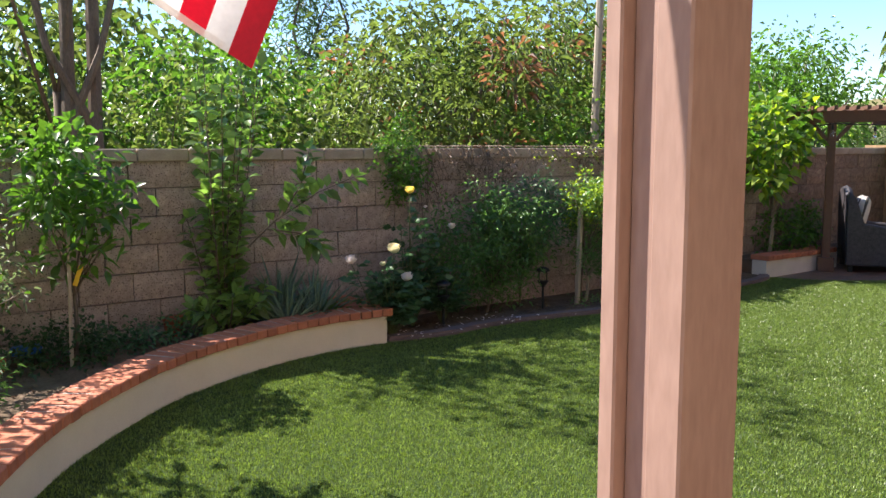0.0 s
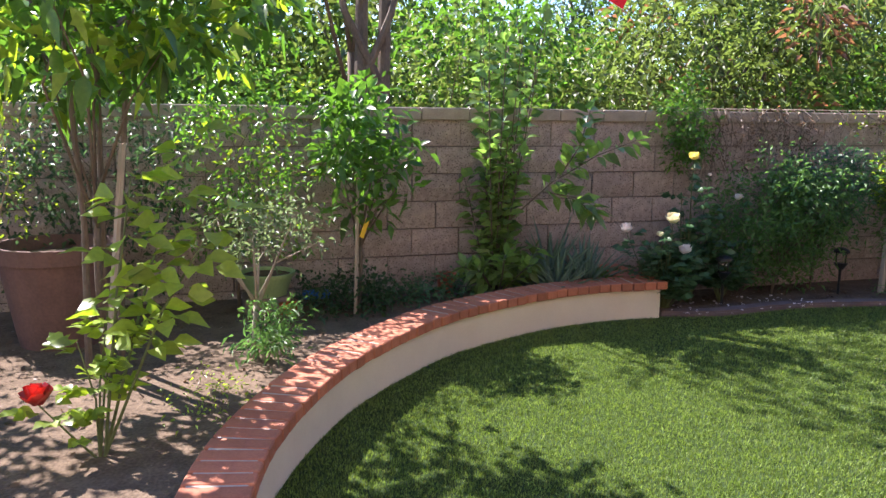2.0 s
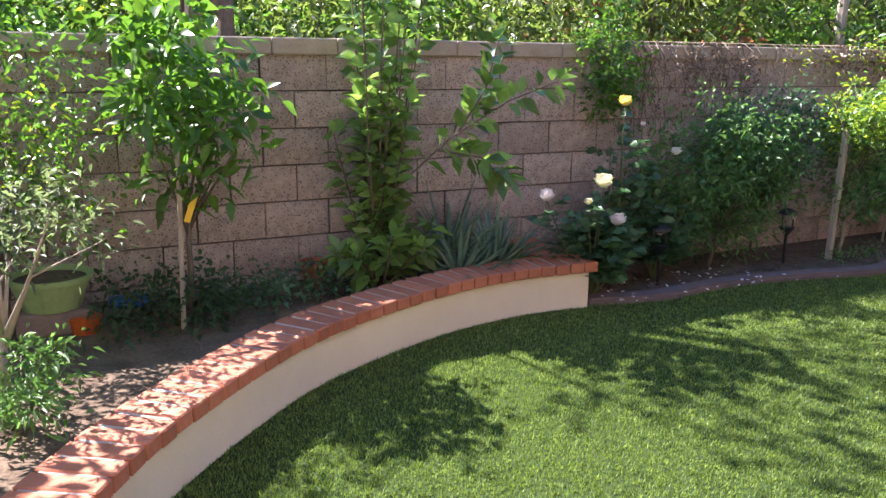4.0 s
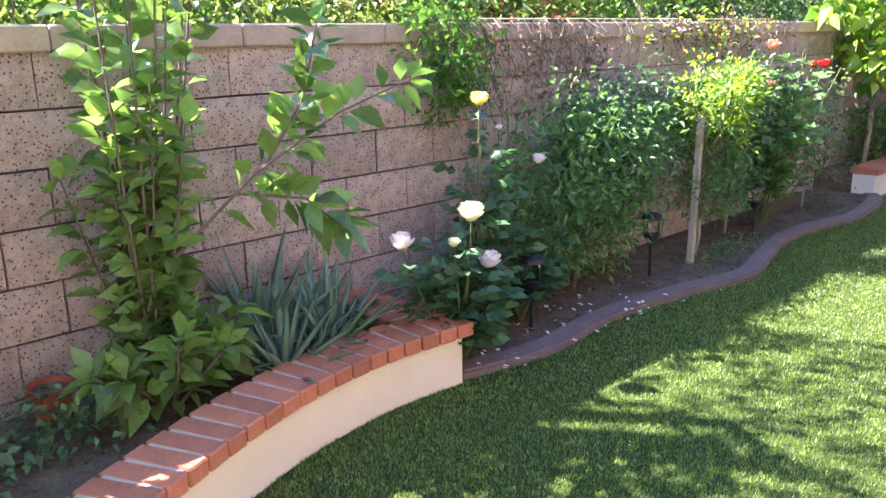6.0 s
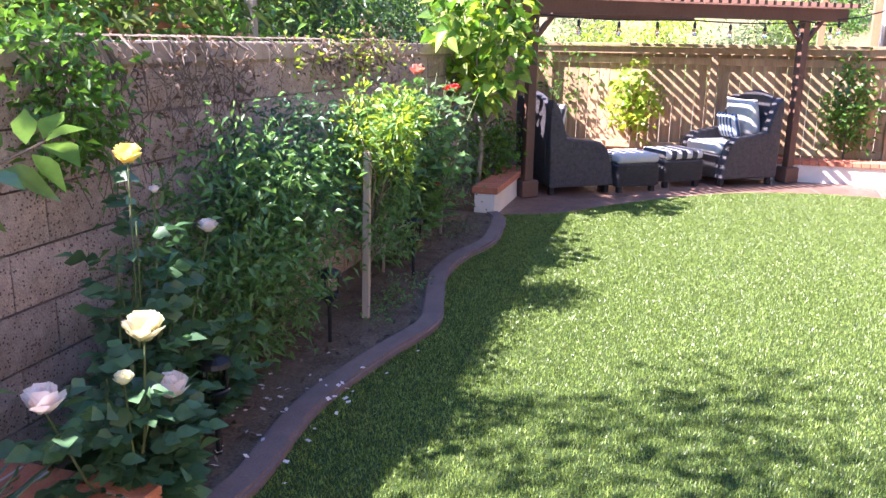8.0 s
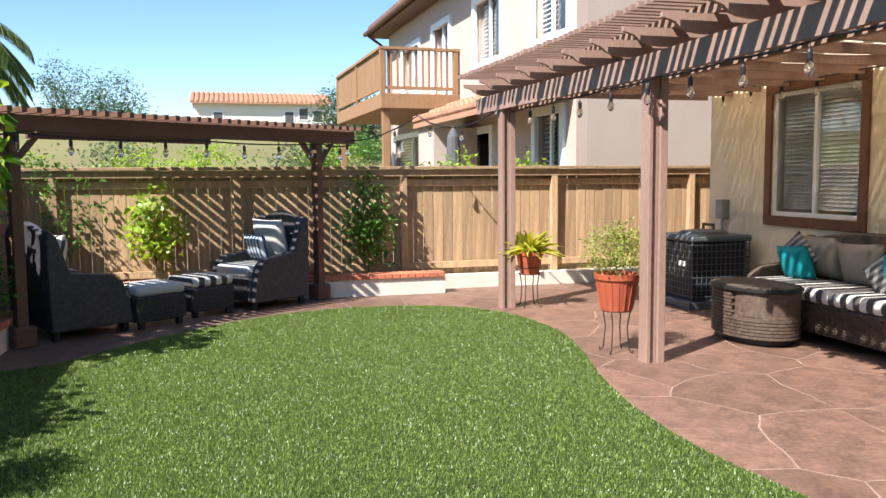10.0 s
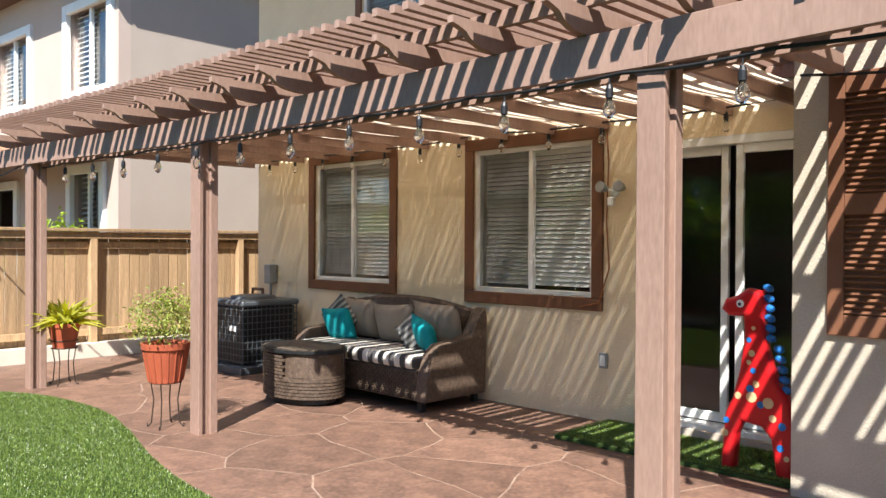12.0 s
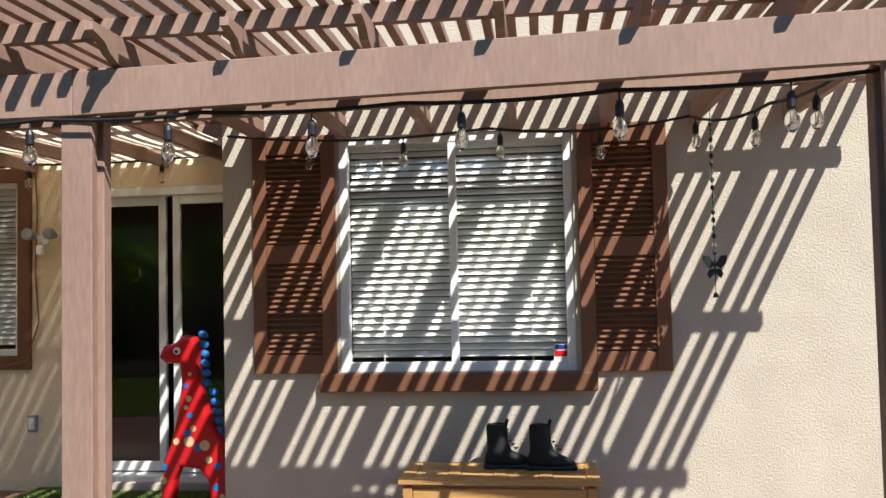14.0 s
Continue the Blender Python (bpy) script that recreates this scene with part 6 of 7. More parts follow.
def boot(at, turn):
    ob = thing("work_boot", "black lace-up work boot standing on the bench", "boot", at, turn, "pair of boots")
    bm = bmesh.new()
    rings = [(0.30, 0.0, 0.052, 0.062), (0.26, 0.0, 0.054, 0.066), (0.18, 0.004, 0.05, 0.066), (0.12, 0.012, 0.05, 0.075), (0.085, 0.04, 0.052, 0.115), (0.055, 0.062, 0.054, 0.142), (0.028, 0.068, 0.054, 0.150)]
    rows = [[bm.verts.new((c + rx * math.cos(2 * math.pi * i / 16), ry * math.sin(2 * math.pi * i / 16) * (1.0 if math.cos(2 * math.pi * i / 16) < 0.6 else 0.9), z)) for i in range(16)] for z, c, ry, rx in rings]
    for a, b in zip(rows, rows[1:]):
        for i in range(16):
            bm.faces.new((a[i], a[(i + 1) % 16], b[(i + 1) % 16], b[i]))
    bm.faces.new(rows[-1])
    bmesh.ops.recalc_face_normals(bm, faces=bm.faces)
    part("upper", bm, BOOT, ob, smooth=True)
    part("lining", lathe(bmesh.new(), [(0.048, 0.27), (0.05, 0.285), (0.056, 0.302), (0.06, 0.295)], n=14), BOOT, ob)
    part("sole", soft_box((0.068, 0, 0.015), (0.31, 0.112, 0.034), r=0.014), BLACK_PLASTIC, ob)
    bm = bmesh.new()
    for k in range(6):
        tube(bm, [(0.062 + 0.014 * max(0, 3 - k), -0.03, 0.13 + 0.026 * k), (0.07 + 0.02 * max(0, 3 - k), 0, 0.135 + 0.026 * k), (0.062 + 0.014 * max(0, 3 - k), 0.03, 0.13 + 0.026 * k)], 0.004, 5)
    part("lace", bm, BLACK_PLASTIC, ob)
    part("tongue", boxes(((0.055, 0, 0.29), (0.018, 0.06, 0.10), (0, 14, 0)), bevel=0.006), BOOT, ob)
    return ob


for b in (boot((0.28, 0.24, 0.452), 186), boot((0.03, 0.27, 0.452), 182)):
    b.scale = (0.95, 0.95, 0.84)

# butterfly wind chime
chime = thing("wind_chime", "string of beads with a dark metal butterfly hanging under the pergola", "wind chime", (-0.96, 0.42, 2.46))
part("string", tube(bmesh.new(), [(0, 0, 0.06), (0, 0, -1.02)], 0.002, 4), CABLE, chime)
BEADS = [glassy("clear_bead", (0.9, 0.93, 0.9)), glassy("green_bead", (0.2, 0.6, 0.4)), BLACK_PLASTIC]
for i in range(17):
    part("bead", lathe(bmesh.new(), [(0.003, -0.016), (0.011, -0.008), (0.011, 0.008), (0.003, 0.016)], n=8), BEADS[i % 3 if i % 4 else 2], chime, "", True).location = (0, 0, -0.06 - 0.045 * i)
bm = bmesh.new()
for s in (-1, 1):
    for pts in ([(0, 0, 0.02), (0.03, 0, 0.07), (0.065, 0, 0.075), (0.06, 0, 0.03), (0.03, 0, 0.0)], [(0, 0, 0.0), (0.03, 0, -0.002), (0.045, 0, -0.03), (0.03, 0, -0.055), (0.008, 0, -0.03)]):
        prismv = [[bm.verts.new((s * x, y + o, z)) for x, y, z in pts] for o in (-0.002, 0.002)]
        bm.faces.new(prismv[0])
        bm.faces.new(prismv[1][::-1])
        for i in range(len(pts)):
            bm.faces.new((prismv[0][i], prismv[0][(i + 1) % len(pts)], prismv[1][(i + 1) % len(pts)], prismv[1][i]))
tube(bm, [(0, 0, 0.05), (0, 0, -0.04)], 0.006, 6)
bmesh.ops.recalc_face_normals(bm, faces=bm.faces)
part("butterfly", bm, BLACK_PLASTIC, chime).location = (0, 0, -0.87)
part("bell", lathe(bmesh.new(), [(0.018, -0.03), (0.012, -0.01), (0.004, 0.0)], n=10), BLACK_PLASTIC, chime).location = (0, 0, -1.0)

# ---------- flower pots on wire stands ----------
TERRA = shade("glazed_terracotta", (0.42, 0.10, 0.05), (0.30, 0.07, 0.035), 0.45, 8, 60, 0.5, 0.1, 0.003)
# Terracotta darkened in its colour to stand for the deep shade on the pot.
TERRA_SHADED = shade("shaded_terracotta", (0.17, 0.10, 0.08), (0.10, 0.06, 0.05), 0.9, 7, 60, 0.5, 0.3, 0.004)
IRON = shade("rusty_wire", (0.07, 0.05, 0.04), None, 0.6, 20, 80, 0.5, 0.2, metal=0.5)
LEAF_BROMELIAD = leafy("yellow_strap_leaf", (0.52, 0.47, 0.06), (0.25, 0.30, 0.05), 0.35, 0.3)
SUCCULENT = leafy("yellow_green_succulent_leaf", (0.34, 0.36, 0.08), (0.18, 0.24, 0.05), 0.3, 0.3)


def pot_stand(at, r, h):
    ob = thing("plant_stand", "tall thin black wire plant stand", "plant stand", at, group="wire plant stands")
    for i in range(4):
        a = math.pi / 4 + i * math.pi / 2
        c, s = math.cos(a), math.sin(a)
        part("leg", tube(bmesh.new(), [(c * r * 0.95, s * r * 0.95, h), (c * r * 0.75, s * r * 0.75, h * 0.6), (c * r * 0.9, s * r * 0.9, 0.03), (c * r * 1.15, s * r * 1.15, 0.0), (c * r * 1.15, s * r * 1.15, 0.03)], 0.006, 6), IRON, ob)
    for z, k in ((h, 0.97), (h + 0.08, 1.0)):
        part("ring", tube(bmesh.new(), [(r * k * math.cos(i * math.pi / 10), r * k * math.sin(i * math.pi / 10), z) for i in range(21)], 0.006, 6), IRON, ob)


def flower_pot(name, at, r, h, material, label, ribs=0):
    ob = thing(name, label, "flower pot", at, group="flower pots")
    bm = lathe(bmesh.new(), [(r * 0.68, 0), (r * 0.93, h * 0.84), (r * 1.0, h * 0.85), (r * 1.02, h), (r * 0.93, h), (r * 0.88, h * 0.86), (r * 0.87, h * 0.84)], n=28)
    part("pot", bm, material, ob, smooth=False)
    for i in range(ribs):
        a = 2 * math.pi * i / ribs
        part("rib", tube(bmesh.new(), [(r * 0.70 * math.cos(a), r * 0.70 * math.sin(a), 0.01), (r * 0.925 * math.cos(a), r * 0.925 * math.sin(a), h * 0.82)], 0.006, 5), material, ob)
    part("soil", lathe(bmesh.new(), [(r * 0.86, h * 0.86), (r * 0.4, h * 0.89), (0.01, h * 0.9)], n=20), SOIL, ob)
    return ob


pot_stand((6.40, 1.82, -0.012), 0.13, 0.37)
flower_pot("flower_pot", (6.40, 1.82, 0.36), 0.195, 0.32, TERRA, "ribbed terracotta pot on a wire stand", 18)
plant("potted_succulent", "bushy yellow-green succulent in a terracotta pot", "plant", (6.40, 1.82, 0.63), (6.40, 1.82, 0.88), (0.27, 0.27, 0.22), 70, 26, 0.045, (0.035, 0.018), SUCCULENT, STEM, 0.01, seed=101, hollow=0.0)
pot_stand((8.98, 1.66, -0.012), 0.13, 0.39)
flower_pot("flower_pot", (8.98, 1.66, 0.38), 0.165, 0.26, TERRA, "small terracotta pot on a wire stand", 0)
strap = thing("bromeliad", "yellow strap-leaved plant in a terracotta pot", "plant", (8.98, 1.66, 0.60))
n = 120
ang, tilt = RNG.uniform(0, 6.28, n), RNG.uniform(0.25, 1.3, n)
link("foliage", leaf_mesh("foliage", RNG.normal(size=(n, 3)) * (0.04, 0.04, 0.01), np.c_[np.cos(ang) * np.cos(tilt), np.sin(ang) * np.cos(tilt), np.sin(tilt)], RNG.uniform(0.34, 0.54, n), 0.042, 0.25, 0.35, True), LEAF_BROMELIAD, strap)

# pots in the raised bed
flower_pot("flower_pot", (-3.15, 6.75, BED), 0.36, 0.62, TERRA_SHADED, "large weathered terracotta pot in the bed, darkened as if in shade")
flower_pot("flower_pot", (-0.42, 7.48, BED), 0.085, 0.15, TERRA, "small terracotta pot by the wall")
flower_pot("flower_pot", (-1.86, 7.2, BED + 0.12), 0.2, 0.17, shade("pale_green_plastic", (0.30, 0.42, 0.17), None, 0.5, 6, 40, 0.3, 0.0), "pale green plastic planter in the bed")
part("stone", soft_box((-1.86, 7.2, BED + 0.06), (0.34, 0.26, 0.125), r=0.02), MORTAR).name = "paving_stone"
tagged(bpy.data.objects["paving_stone"], "dark block under the green planter", "stone")
bucket = thing("watering_toy", "blue and orange plastic bits among the plants", "toy", (-1.6, 7.2, BED))
part("blue_piece", soft_box((0.1, 0.05, 0.09), (0.2, 0.1, 0.06), r=0.02), shade("blue_plastic", (0.02, 0.12, 0.40), None, 0.4, 6, 40, 0.3, 0.0), bucket)
part("orange_piece", lathe(bmesh.new(), [(0.07, 0.0), (0.08, 0.08), (0.06, 0.09)], c=(-0.12, -0.1, 0.0), n=16), shade("orange_plastic", (0.45, 0.10, 0.02), None, 0.4, 6, 40, 0.3, 0.0), bucket)


def path_light(at):
    ob = thing("path_light", "black solar path light standing in the border", "garden light", at, group="path lights")
    part("spike", tube(bmesh.new(), [(0, 0, -0.05), (0, 0, 0.26)], 0.012, 8), BLACK_PLASTIC, ob)
    part("cup", lathe(bmesh.new(), [(0.015, 0.22), (0.045, 0.26), (0.06, 0.285), (0.055, 0.29)], n=16), BLACK_PLASTIC, ob)
    part("lantern", lathe(bmesh.new(), [(0.045, 0.29), (0.05, 0.38), (0.047, 0.385)], n=16), GLASS, ob, "smoked lens")
    for i in range(4):
        a = math.pi / 2 * i
        part("rib", tube(bmesh.new(), [(0.05 * math.cos(a), 0.05 * math.sin(a), 0.285), (0.055 * math.cos(a), 0.055 * math.sin(a), 0.385)], 0.005, 5), BLACK_PLASTIC, ob)
    part("cap", lathe(bmesh.new(), [(0.07, 0.385), (0.065, 0.405), (0.03, 0.425), (0.01, 0.43)], n=16), BLACK_PLASTIC, ob)
    return ob


path_light((1.89, 7.05, 0.02))
path_light((3.19, 7.14, 0.02))
path_light((4.6, 7.12, 0.02))

# fallen petals and dry leaves
bm = bmesh.new()
for i in range(70):
    x = random.uniform(1.25, 2.7) if i < 50 else random.uniform(0.9, 3.6)
    near = min(CURB_LINE, key=lambda p: abs(p.x - x))
    y = near.y + random.uniform(-0.14, 0.5)
    z = 0.05 if y < near.y + 0.14 else 0.028
    m = pose(x, y, z + 0.004, random.uniform(-20, 20), random.uniform(-20, 20), random.uniform(0, 360))
    r = random.uniform(0.009, 0.02)
    q = [bm.verts.new(m @ Vector(p)) for p in ((-r, 0, 0), (0, -r * 0.8, 0.004), (r, 0, 0.006), (0, r * 0.8, 0.004))]
    bm.faces.new(q)
tagged(part("fallen_petals", bm, PETAL["white"]), "scattered white rose petals on curb and soil", "petals", "", "stuff")
bm = bmesh.new()
for i in range(1500):
    if i < 800:
        x = random.uniform(1.3, 6.6)
        y = min(CURB_LINE, key=lambda p: abs(p.x - x)).y + random.uniform(0.14, 0.62)
        z = 0.024
    else:
        x, y, z = random.uniform(-3.6, 0.9), random.uniform(4.2, 7.5), BED + 0.004
        near = min(PLANTER, key=lambda p: (p.x - x) ** 2 + (p.y - y) ** 2)
        if y < near.y + 0.25 or x > near.x + 2.0:
            continue
    m = pose(x, y, z, random.uniform(-35, 35), random.uniform(-35, 35), random.uniform(0, 360))
    r = random.uniform(0.008, 0.03)
    q = [bm.verts.new(m @ Vector(p)) for p in ((-r, 0, 0), (0, -r * 0.4, 0.005), (r, 0, 0.008), (0, r * 0.4, 0.005))]
    bm.faces.new(q)
tagged(part("leaf_litter", bm, LEAF_DRY), "dry fallen leaves and twigs on the soil", "leaf litter", "", "stuff")

# flag
flag_red, flag_white = shade("red_flag_cloth", (0.55, 0.02, 0.035), None, 0.9, 6, 90, 0.3, 0.1, sheer=0.3), shade("white_flag_cloth", (0.78, 0.76, 0.74), None, 0.9, 6, 90, 0.2, 0.1, sheer=0.3)
FLAG_AT = Vector((-1.79, 2.4, 1.745))
flag = thing("flag", "red and white striped cloth flag hanging from a pole", "flag", FLAG_AT)
ACROSS = Vector((0.88, -0.48, 0))                 # level, along the cloth
HEM, FLY = ACROSS * -0.83 + Vector((0, 0, 0.56)), ACROSS * 0.36 + Vector((0, 0, 0.93))
OUT = Vector((0.48, 0.88, 0))
for i in range(9):
    bm = bmesh.new()
    rows = []
    for k in range(15):
        v = 0.62 * k / 14
        row = []
        for e in (0, 0.25, 0.5, 0.75, 1):
            u = 0.047 * (i + e)
            ripple = 0.022 * math.sin(17 * u + 4 * v) * (1 - 0.5 * v) + 0.01 * math.sin(9 * v + 5 * u)
            row.append(bm.verts.new(HEM * u + FLY * v + OUT * ripple))
        rows.append(row)
    for p, q in zip(rows, rows[1:]):
        for k in range(4):
            bm.faces.new((p[k], p[k + 1], q[k + 1], q[k]))
    part("stripe", bm, flag_red if i % 2 == 0 else flag_white, flag, "red stripe" if i % 2 == 0 else "white stripe", True)
bm = bmesh.new()
rows = [[bm.verts.new(HEM * (0.0141 * k) + FLY * v + OUT * (0.022 * math.sin(17 * 0.0141 * k) + 0.004)) for v in (0.0, 0.012)] for k in range(31)]
for p, q in zip(rows, rows[1:]):
    bm.faces.new((p[0], p[1], q[1], q[0]))
part("hem", bm, flag_white, flag, "stitched white hem")
top = FLY * 0.62
part("pole", tube(bmesh.new(), [top - HEM * 0.12, top + HEM * 0.3, top + HEM * 0.66], 0.011, 8), STAKE, flag, "slim wooden flag pole")
part("bracket", tube(bmesh.new(), [top - HEM * 0.1, Vector((-1.55, 2.07, 2.44)) - FLAG_AT], 0.009, 8), STAKE, flag, "slim arm from the pergola beam")

# ---------- corner pergola with chairs ----------
A, B = Vector((8.12, 6.95, 0)), Vector((10.32, 4.0, 0))
dd = (B - A).normalized()
nn = Vector((-dd.y, dd.x, 0))
turn = math.degrees(math.atan2(dd.y, dd.x))
small = thing("corner_pergola", "dark brown corner pergola over the wicker chairs", "pergola")
for p in (A, B):
    part("post", boxes(((p.x, p.y, 0.98), (0.10, 0.10, 1.98), (0, 0, turn)), bevel=0.005), PAINT_BROWN, small)
    part("post_base", boxes(((p.x, p.y, 0.085), (0.2, 0.2, 0.19), (0, 0, turn)), bevel=0.01), PAINT_BROWN, small)
    for s in (-1, 1):
        q = p + dd * 0.16 * s
        part("brace", boxes(((q.x, q.y, 1.86), (0.05, 0.06, 0.34), (0, 40 * s, turn)), bevel=0.004), PAINT_BROWN, small)
mid = (A + B) / 2
for off in (0.06, -0.06):
    c = mid + nn * off
    part("beam", boxes(((c.x, c.y, 2.04), ((B - A).length + 1.2, 0.04, 0.15), (0, 0, turn)), bevel=0.004), PAINT_BROWN, small)
c = mid + nn * 1.25
part("beam", boxes(((c.x, c.y, 2.04), (2.3, 0.05, 0.15), (0, 0, turn)), bevel=0.004), PAINT_BROWN, small)
for i in range(38):
    s = -2.35 + 4.7 * i / 37
    reach = max(0.35, 1.75 - abs(s) * 0.75)
    c = mid + dd * s + nn * ((reach - 0.30) / 2)
    part("slat", boxes(((c.x, c.y, 2.145), (0.045, reach + 0.30, 0.05), (0, 0, turn)), bevel=0.0), PAINT_BROWN, small)
string_lights("string_lights", sagging([A - dd * 0.5 + Vector((-0.08, -0.06, 1.95)), A + Vector((-0.08, -0.06, 1.95)), mid + Vector((-0.08, -0.06, 1.94)), B + Vector((-0.08, -0.06, 1.95)), B + dd * 0.5 + Vector((-0.08, -0.06, 1.95))], 0.03), 0.5, "dark bulbs strung along the corner pergola", 0.01)

woven_seat("wicker_armchair", "charcoal wicker high-backed armchair under the corner pergola", "armchair", (9.06, 6.31, 0), -144.4, 0.80, WICKER_DARK, [
    ("seat_cushion", "grey striped seat cushion of the armchair", "cushion", soft_box((0, 0, 0), (0.62, 0.64, 0.14), r=0.045), STRIPE, (0, -0.34, 0.43, 0, 0, 0)),
    ("back_cushion", "grey striped back cushion in the armchair", "cushion", pillow((0.58, 0.18, 0.5)), STRIPE, (0, -0.62, 0.75, -12, 0, 0))], "wicker armchairs", 1.06)
woven_seat("wicker_armchair", "charcoal wicker armchair with cream cushion and blue pillow", "armchair", (9.92, 5.10, 0), 35.6, 0.80, WICKER_DARK, [
    ("seat_cushion", "cream seat cushion of the armchair", "cushion", soft_box((0, 0, 0), (0.62, 0.64, 0.14), r=0.045), CREAM, (0, -0.34, 0.43, 0, 0, 0)),
    ("back_cushion", "cream back cushion in the armchair", "cushion", pillow((0.58, 0.18, 0.5)), CREAM, (0, -0.62, 0.78, -12, 0, 0)),
    ("throw_pillow", "blue and cream striped throw pillow", "pillow", pillow((0.38, 0.14, 0.34)), STRIPE_BLUE, (0.06, -0.46, 0.68, -18, 0, 0))], "wicker armchairs", 1.06)
for i, (x, y, mt, lb) in enumerate(((9.02, 5.92, CREAM, "grey wicker ottoman with pale cushion"), (9.58, 5.42, STRIPE, "grey wicker ottoman with striped cushion"))):
    ott = thing("wicker_ottoman", lb, "ottoman", (x, y, 0), turn, "wicker ottomans")
    part("base", soft_box((0, 0, 0.19), (0.56, 0.5, 0.27), r=0.03), WICKER_DARK, ott)
    for a in range(4):
        r = [(( -0.27, -0.252, 0.07), (0.54, 0, 0), (0, 0, 0.24)), ((0.282, -0.24, 0.07), (0, 0.48, 0), (0, 0, 0.24)), ((0.27, 0.252, 0.07), (-0.54, 0, 0), (0, 0, 0.24)), ((-0.282, 0.24, 0.07), (0, -0.48, 0), (0, 0, 0.24))][a]
        part("woven_panel", weave(bmesh.new(), r, 18, 9, 0.008), WICKER_DARK, ott)
    for sx in (-1, 1):
        for sy in (-1, 1):
            part("foot", boxes(((sx * 0.22, sy * 0.2, 0.025), (0.06, 0.06, 0.075)), bevel=0.005), BLACK_PLASTIC, ott)
    c = part("ottoman_cushion", soft_box((0, 0, 0), (0.56, 0.5, 0.11), r=0.04), mt, smooth=True)
    c.matrix_basis = pose(x, y, 0.38, 0, 0, turn)
    tagged(c, "soft seat cushion lying on the ottoman", "cushion", "cushions")

# ---------- neighbouring house ----------
NB = thing("neighbour_house", "two-storey pink-beige stucco house with tiled roof beyond the fence", "house", (12.5, -0.47, 0), 2.9)
Z0, EAVE, LEN, DEPTH = -0.1, 5.95, 13.0, 9.0
NWIN = [(0.25, 1.75, 3.95, 5.35), (3.3, 4.9, 3.95, 5.3), (6.7, 8.1, 3.35, 5.3), (9.4, 11.2, 3.9, 5.2), (0.5, 1.6, 0.9, 2.65), (3.9, 6.4, 0.9, 2.5), (8.4, 12.4, 0.9, 2.7)]
bm = bmesh.new()
xs = sorted({0.0, LEN, *(v for o in NWIN for v in o[:2])})
for a, b in zip(xs, xs[1:]):
    z = Z0
    for o in sorted((o for o in NWIN if o[0] <= a and o[1] >= b), key=lambda o: o[2]):
        box(bm, ((a + b) / 2, -0.1, (z + o[2]) / 2), (b - a, 0.2, o[2] - z))
        z = o[3]
    box(bm, ((a + b) / 2, -0.1, (z + EAVE) / 2), (b - a, 0.2, EAVE - z))
bmesh.ops.remove_doubles(bm, verts=bm.verts, dist=0.001)
part("wall", bm, STUCCO_PINK, NB, "pink-beige stucco rear wall")
part("wall", boxes(((0.1, -DEPTH / 2 - 0.1, (EAVE + Z0) / 2), (0.2, DEPTH - 0.2, EAVE - Z0))), STUCCO_SIDE, NB, "slightly darker stucco side wall")
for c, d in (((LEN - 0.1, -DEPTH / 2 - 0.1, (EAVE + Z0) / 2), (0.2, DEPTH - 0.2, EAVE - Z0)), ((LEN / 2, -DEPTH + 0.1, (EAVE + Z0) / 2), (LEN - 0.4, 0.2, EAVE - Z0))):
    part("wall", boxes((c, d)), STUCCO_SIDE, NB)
part("soffit", boxes(((LEN / 2, -DEPTH / 2, EAVE + 0.06), (LEN + 1.0, DEPTH + 1.1, 0.12))), PAINT_BROWN, NB, "brown eave board")
for x0, x1, z0, z1 in NWIN:
    w, h, cx, cz = x1 - x0, z1 - z0, (x0 + x1) / 2, (z0 + z1) / 2
    win = part("window", boxes(*[((cx + s * (w / 2 + 0.04), 0.02, cz), (0.16, 0.09, h + 0.24)) for s in (-1, 1)], *[((cx, 0.02, cz + s * (h / 2 + 0.04)), (w - 0.09, 0.09, 0.16)) for s in (-1, 1)], bevel=0.01), WHITE_FRAME, NB, "white plaster window surround")
    part("mullion", boxes(((cx, -0.05, cz), (0.07, 0.05, h - 0.08))), WHITE_FRAME, win)
    part("pane", boxes(((cx, -0.10, cz), (w - 0.06, 0.01, h - 0.06))), GLASS, win, "window glass").visible_shadow = False
    for k in range(int(h / 0.085)):
        part("louvre", boxes(((cx + w / 4, -0.16, z0 + 0.06 + 0.085 * k), (w / 2 - 0.12, 0.06, 0.012), (-30, 0, 0))), WHITE_FRAME, win)
    # A dark sheet takes the place of the room's darkness.
    part("room", boxes(((cx, -0.45, cz), (w + 0.1, 0.02, h + 0.1))), DARK_ROOM, win, "dark sheet standing in for the unlit room")


def tiles(x0, x1, y0, z0, y1, z1, pitch=0.30):
    """Rows of half-round roof tiles on a slope from (y0, z0) at the eave up to (y1, z1)."""
    bm = bmesh.new()
    n = int((x1 - x0) / pitch)
    run = math.hypot(y1 - y0, z1 - z0)
    rows = max(1, int(run / 0.42))
    for i in range(n):
        x = x0 + (i + 0.5) * pitch
        for k in range(rows):
            a, b = k / rows, (k + 1.08) / rows
            ends = []
            for t, r in ((a, 0.125), (b, 0.10)):
                y, z = y0 + (y1 - y0) * t, z0 + (z1 - z0) * t + (0.03 if t == a else 0.0)
                ends.append([bm.verts.new((x + r * math.cos(math.pi * j / 5), y, z + r * math.sin(math.pi * j / 5))) for j in range(6)])
            for j in range(5):
                bm.faces.new((ends[0][j], ends[0][j + 1], ends[1][j + 1], ends[1][j]))
            bm.faces.new(ends[0])
    return bm


